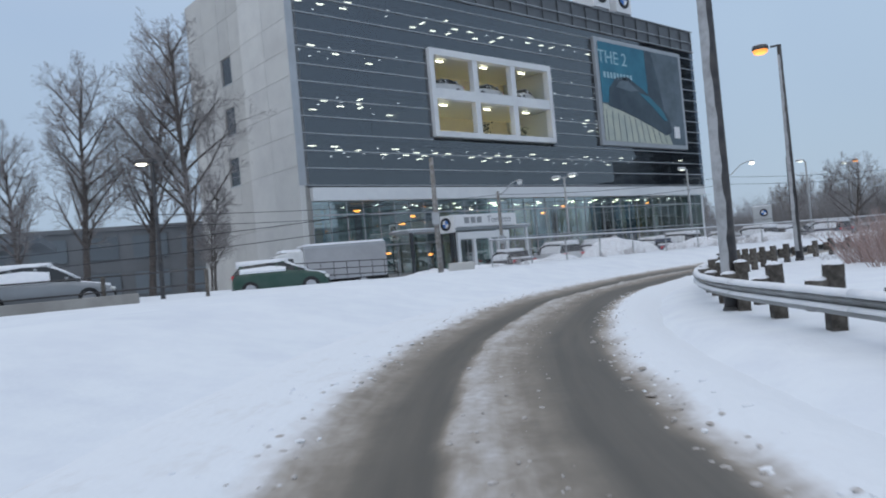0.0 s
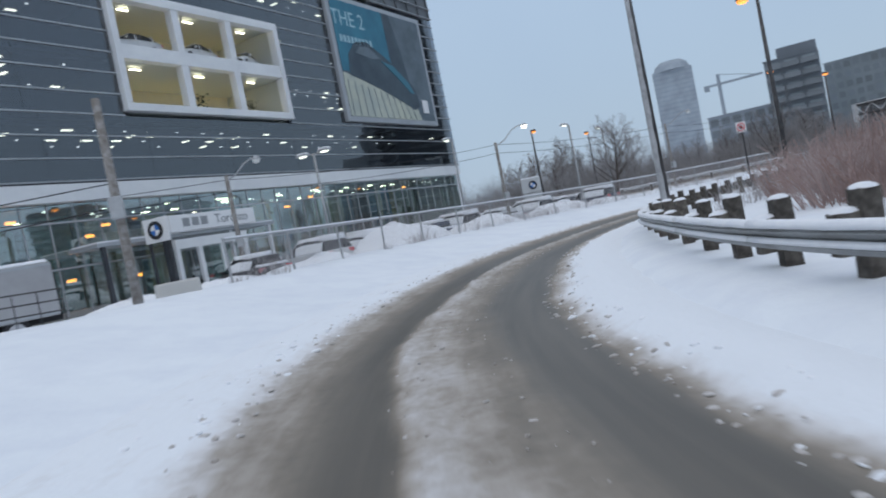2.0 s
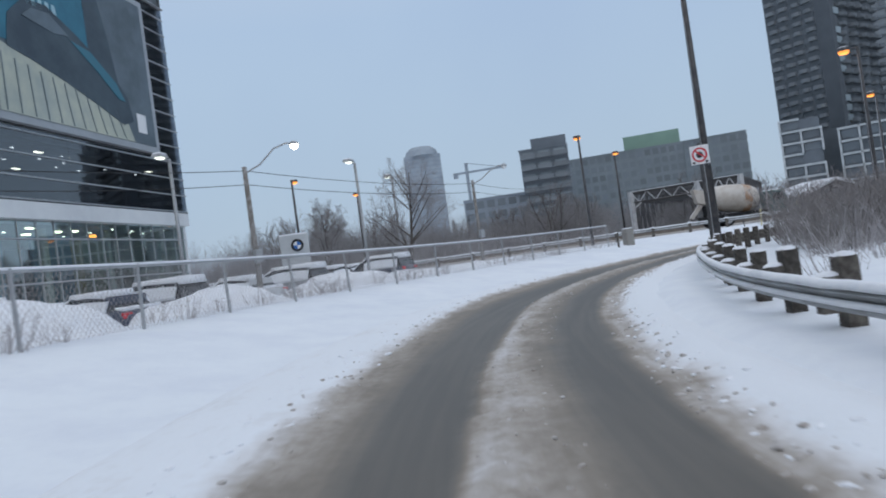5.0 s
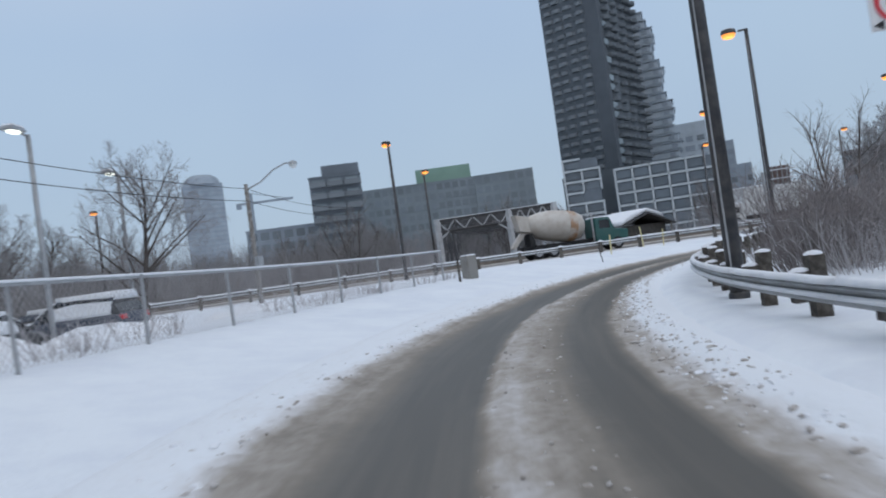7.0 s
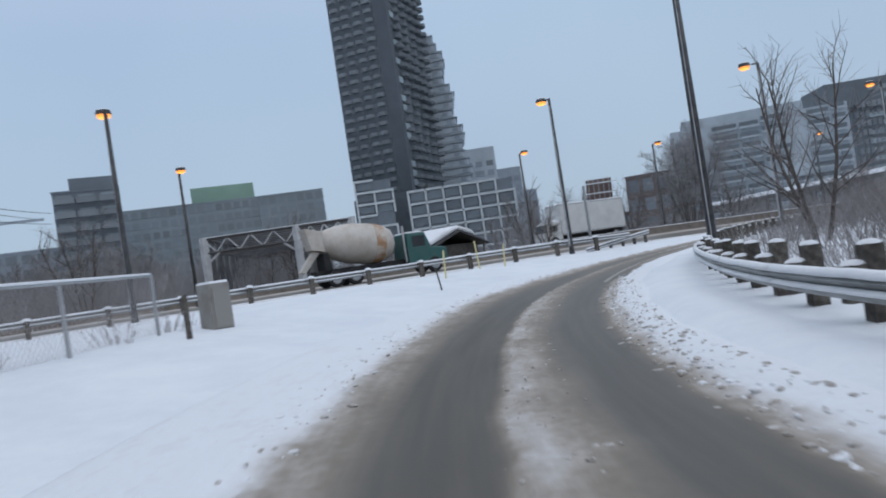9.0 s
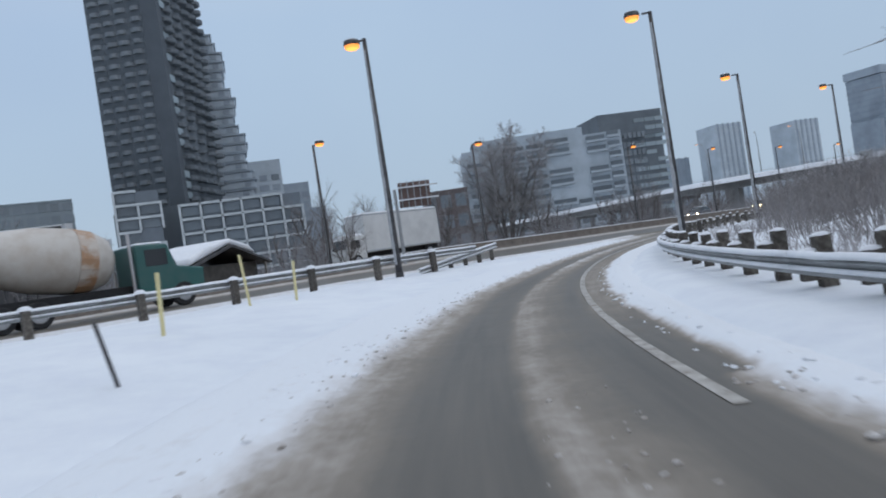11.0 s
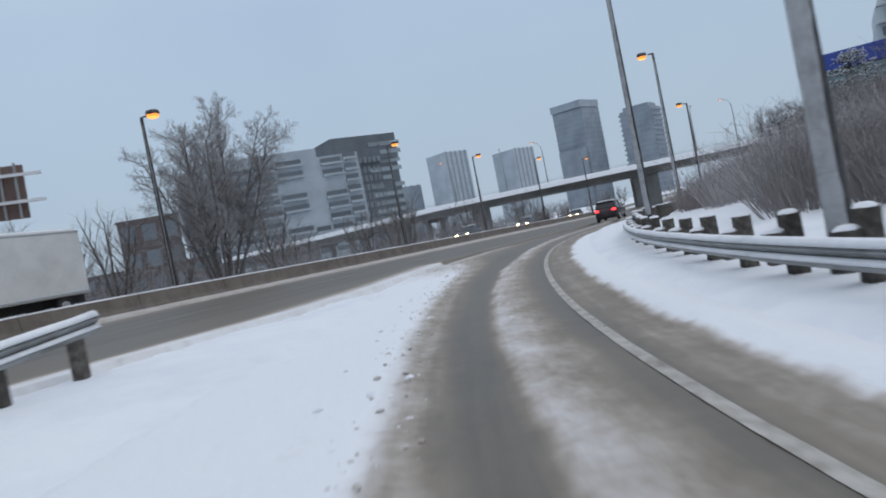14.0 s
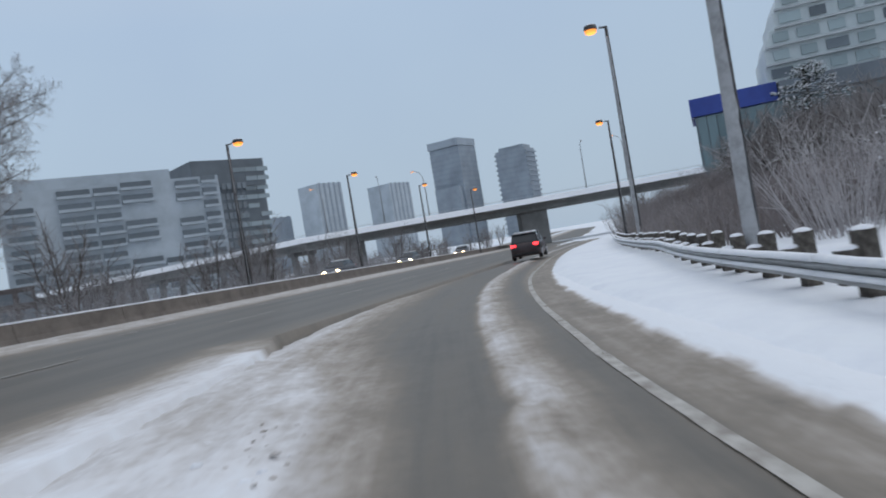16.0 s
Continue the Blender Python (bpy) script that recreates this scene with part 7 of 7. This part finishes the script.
def brush(name, spots, mat, label, seed, stems=36, h=(0.8, 1.8), spread=0.75, r=0.008, kids=3):
    rg = random.Random(seed)
    sh = Shape()
    for x, y, k in spots:
        z = land_z(x, y) - 0.1
        for _ in range(int(stems * k)):
            a, b = rg.random() * 6.283, rg.random() ** 0.5
            p = Vector((x + 0.5 * k * b * math.cos(a), y + 0.5 * k * b * math.sin(a), z))
            d = Vector((math.cos(a) * spread * b * rg.uniform(0.4, 1.2), math.sin(a) * spread * b * rg.uniform(0.4, 1.2), 1)).normalized()
            L = rg.uniform(*h) * k
            e = p + d * L * 0.55
            g = e + (d + Vector((rg.uniform(-0.4, 0.4), rg.uniform(-0.4, 0.4), rg.uniform(-0.1, 0.3)))).normalized() * L * 0.5
            sh.tube([p, e, g], [r * 1.3, r, r * 0.5], 3, False)
            for _ in range(kids):
                f = rg.uniform(0.3, 0.95)
                s = p.lerp(e, f) if rg.random() < 0.4 else e.lerp(g, f)
                q = s + Vector((rg.uniform(-1, 1), rg.uniform(-1, 1), rg.uniform(0.1, 1.1))) * L * 0.22
                sh.tube([s, q], [r * 0.7, r * 0.35], 3, False)
    ob = part(name, sh, mat, None)
    return tagged(ob, label, "bushes", kind="stuff")


def scatter(rg, n, s0, s1, l0, l1, k0, k1):
    out = []
    for _ in range(n):
        s, lat = rg.uniform(s0, s1), rg.uniform(l0, l1)
        x, y = beside(s, lat)
        if (x - 26.45) ** 2 + (y - 46.1) ** 2 > 1.5:
            out.append((x, y, rg.uniform(k0, k1)))
    return out


def open_slope(q):
    """False on the clear snow slope in front of the pine."""
    lat, s = nearest(np.array([[q[0], q[1]]]))
    return not (s[0] < 140 and lat[0] < 27)


rg = random.Random(21)
brush("bushes", scatter(rg, 120, 24, 44, 7.0, 16, 0.8, 1.35), RED_TWIG, "russet bare bushes powdered with snow", 1, 36, (0.65, 1.35), r=0.010)
brush("bushes", scatter(rg, 60, 2, 24, 8.0, 17, 0.6, 1.2), RED_TWIG, "low russet bushes behind the guardrail", 2, 30, (0.5, 1.1))
brush("bushes", scatter(rg, 110, 30, 62, 5.4, 15, 0.7, 1.2), FROST, "frost whitened weeds and bushes behind the guardrail", 3, 30, (0.5, 1.2))
brush("bushes", scatter(rg, 15, 50, 60, 6.0, 9.5, 1.0, 1.5), TWIG, "tall grey bare bushes behind the guardrail", 4, 44, (0.9, 1.5), kids=5)
brush("bushes", [(36.0, 48.6, 1.5), (36.5, 48.0, 1.3), (35.5, 47.8, 1.2), (37.2, 48.9, 1.1)], THICKET, "tall bare bush behind the guardrail", 24, 70, (1.1, 1.7), kids=6)
brush("bushes", scatter(random.Random(5), 20, 64, 77, 7.4, 11.5, 1.1, 1.6), THICKET, "dense brown bushes on the bank", 25, 46, (0.9, 1.5), kids=5)
brush("bushes", scatter(rg, 150, 60, 110, 5.8, 18, 0.7, 1.3), TWIG, "grey-brown bare bushes behind the guardrail", 5, 28, (0.6, 1.4))
brush("bushes", scatter(rg, 60, 66, 108, 5.0, 8, 0.5, 0.9), FROST, "snowy weeds along the guardrail", 6, 26, (0.4, 1.0))
brush("bushes", [q for q in scatter(rg, 340, 118, 240, 17, 48, 1.5, 3.0) if open_slope(q)], TWIG, "grey bare thicket on the slope", 7, 26, (0.9, 1.6), r=0.014)
brush("bushes", scatter(rg, 110, 108, 124, 7.5, 17, 1.0, 1.9), TWIG, "grey-brown bushes on the bank behind the guardrail", 18, 34, (0.65, 1.2), r=0.011)
brush("bushes", scatter(rg, 90, 138, 190, 8.0, 14, 0.6, 1.1), DRY_GRASS, "dry grass tufts at the foot of the slope", 8, 40, (0.6, 1.1), 0.35, kids=1)
brush("bushes", scatter(rg, 150, 180, 262, 7, 26, 1.4, 2.6), TWIG, "grey bare thicket beside the overpass", 17, 24, (0.9, 1.6), r=0.016)
brush("bushes", scatter(rg, 190, 170, 214, 9.5, 25, 1.2, 2.3), THICKET, "dense grey-brown thicket climbing the slope beside the ramp", 19, 30, (0.9, 1.55), r=0.015, kids=4)
brush("bushes", scatter(rg, 130, 144, 171, 9.5, 24, 0.8, 1.35), THICKET, "low grey-brown thicket before the pine", 23, 30, (0.8, 1.4), r=0.013, kids=4)
brush("bushes", scatter(rg, 26, 121, 135, 8.4, 13.5, 1.1, 2.0), FROST, "tall frosted bushes on the bank", 20, 44, (0.9, 1.5), r=0.009, kids=5)
brush("bushes", scatter(rg, 90, 135, 165, 7.4, 12, 0.8, 1.5), THICKET, "low brown thicket at the foot of the slope", 22, 34, (0.7, 1.3), r=0.011)
hill = bare_tree("tree", pose(*beside(128, 17), land_z(*beside(128, 17))), 55, 4.6, "bushy bare tree on the snowy slope", 6, 0.07, 3, 0.5, TWIG, group="slope trees")
for k in range(60):
    x, y = beside(rg.uniform(118, 240), rg.uniform(12, 46))
    if not open_slope((x, y)):
        continue
    put(hill, x, y, rg.uniform(0.55, 1.0), rg.uniform(0, 360))
spots = [(*on_highway(rg.uniform(-50, 170), rg.uniform(128.5, 150)), rg.uniform(1.2, 2.6)) for _ in range(260)]
brush("bushes", spots, TWIG_DARK, "dark bare brush along the river bank", 9, 22, (0.9, 1.7), r=0.014)
spots = [(rg.uniform(10, 120), rg.uniform(100, 132), rg.uniform(2.0, 4.2)) for _ in range(240)]
brush("bushes", spots, TWIG_DARK, "brown bare brush behind the lot", 10, 22, (0.9, 1.6), r=0.016)
spots = [(*beside(s, lat), rg.uniform(0.35, 0.7)) for s, lat in [(rg.uniform(30, 74), rg.uniform(-7.6, -6.6)) for _ in range(46)]]
brush("bushes", spots, FROST, "frosted weeds along the chain-link fence", 12, 26, (0.5, 1.1))

# snow laden pine on the slope
pine = thing("pine_tree", pose(0, 0, 0), "dark pine tree with clumps of snow on its boughs", "tree")
rgp = random.Random(6)
trunk, needles, caps = Shape(), Shape(), Shape()
trunk.tube([(0, 0, -0.5), (0.15, 0, 3.5), (0.3, 0.1, 7.6)], [0.2, 0.13, 0.03], 8)
for k in range(70):
    z = 1.3 + 6.2 * (k / 70) ** 0.9
    L = (2.6 * math.sin(min(3.0, 0.55 + 0.36 * z)) ** 0.7) * rgp.uniform(0.6, 1.15) + 0.2
    a = k * 2.4 + rgp.uniform(-0.4, 0.4)
    tip = Vector((L * math.cos(a), L * math.sin(a), z + rgp.uniform(-0.15, 0.45)))
    root = Vector((0.04 * z, 0, z))
    trunk.tube([root, root.lerp(tip, 0.5) + Vector((0, 0, 0.08)), tip], [0.035, 0.025, 0.01], 4, False)
    for j in range(9):
        f = 0.3 + 0.7 * rgp.random()
        c = root.lerp(tip, f) + Vector((rgp.uniform(-0.3, 0.3), rgp.uniform(-0.3, 0.3), rgp.uniform(-0.08, 0.2)))
        for _ in range(26):
            d = Vector((rgp.uniform(-1, 1), rgp.uniform(-1, 1), rgp.uniform(-0.4, 0.9))).normalized() * rgp.uniform(0.16, 0.30)
            s = d.cross(Vector((0, 0, 1))).normalized() * 0.012
            needles.add([c - s, c + s, c + d], [(0, 1, 2)])
        for _ in range(3):
            e = c + Vector((rgp.uniform(-0.22, 0.22), rgp.uniform(-0.22, 0.22), rgp.uniform(0.0, 0.18)))
            caps.ball(e.x, e.y, e.z, rgp.uniform(0.03, 0.10), rgp.uniform(0.03, 0.10), rgp.uniform(0.02, 0.05), 6, 3, low=-0.4)
part("trunk", trunk, BARK, pine)
part("needles", needles, PINE, pine)
part("snow", caps, SNOW_CAP, pine, "clumps of snow on the boughs", smooth=True)
PX, PY = 119.8, -1.5
PH = (10.2 - land_z(PX, PY)) / 7.6
pine.matrix_basis = pose(PX, PY, land_z(PX, PY) - 0.3) @ Matrix.Diagonal((1.25, 1.25, PH, 1))
put(pine, PX + 6.5, PY + 1.5, 0.62, 140)
put(pine, 96.0, 30.5, 0.42, 60)


# ---- clods of dirty snow along the wheel ruts, and trodden hollows ----
DIRTY = material("dirty_snow", (0.40, 0.36, 0.325), 0.9, second=(0.64, 0.62, 0.61), scale=5, fine=30, bump=0.4)


def clods(label, mat, n, s0, s1, side, spread, size, seed):
    """side: which edge of the lane they lie along; spread: metres out from it."""
    rg = random.Random(seed)
    sh = Shape()
    for _ in range(n):
        s = rg.uniform(s0, s1)
        ls, le, ml, mr, re_, rs = ramp_edges(s)
        lat = {"left": ls + rg.uniform(*spread), "ridge": ml + (mr - ml) * rg.uniform(*spread), "right": rs + rg.uniform(*spread)}[side]
        if lat > 3.2 or s > 80 and side == "ridge":
            continue
        if -3.0 < lat < 2.9:
            x, y, z, k = ramp_surface(lat, s)
        else:
            x, y = beside(s, lat)
            z = land_z(x, y)
        r = rg.uniform(size[0] ** 0.5, size[1] ** 0.5) ** 2
        v0 = len(sh.v)
        sh.ball(x, y, z + r * 0.1, r * rg.uniform(0.6, 1.8), r * rg.uniform(0.6, 1.8), r * rg.uniform(0.4, 0.8), 7, 5)
        for i in range(v0, len(sh.v)):
            p = Vector(sh.v[i])
            o = noise.noise(p * 11) * r * 0.7
            sh.v[i] = (p.x + o, p.y - o, p.z + o * 0.6)
    ob = part("snow_clods", sh, mat, None, smooth=False)
    return tagged(ob, label, "snow clods", kind="stuff")


clods("clods of grey slush thrown up beside the ramp", DIRTY, 1100, -4, 122, "left", (-0.1, 0.4), (0.006, 0.026), 1)
clods("clods of grey slush along the inner edge", DIRTY, 1000, -4, 80, "right", (-0.35, 0.12), (0.006, 0.032), 2)
clods("lumps of ploughed snow beside the ramp", SNOW_CAP, 900, -4, 122, "left", (-0.5, 0.3), (0.006, 0.036), 3)
clods("lumps of ploughed snow by the guardrail", SNOW_CAP, 700, -4, 100, "right", (-0.2, 0.3), (0.006, 0.034), 4)
clods("crumbs of snow between the wheel ruts", DIRTY, 900, -4, 80, "ridge", (-0.1, 1.1), (0.005, 0.022), 5)
clods("brown clods of ploughed slush at the inner edge", DIRTY, 700, 50, 78, "right", (-0.25, 0.4), (0.005, 0.026), 6)
clods("lumps of slush heaped at the inner edge", SNOW_CAP, 600, 50, 78, "right", (-0.2, 0.5), (0.005, 0.03), 7)
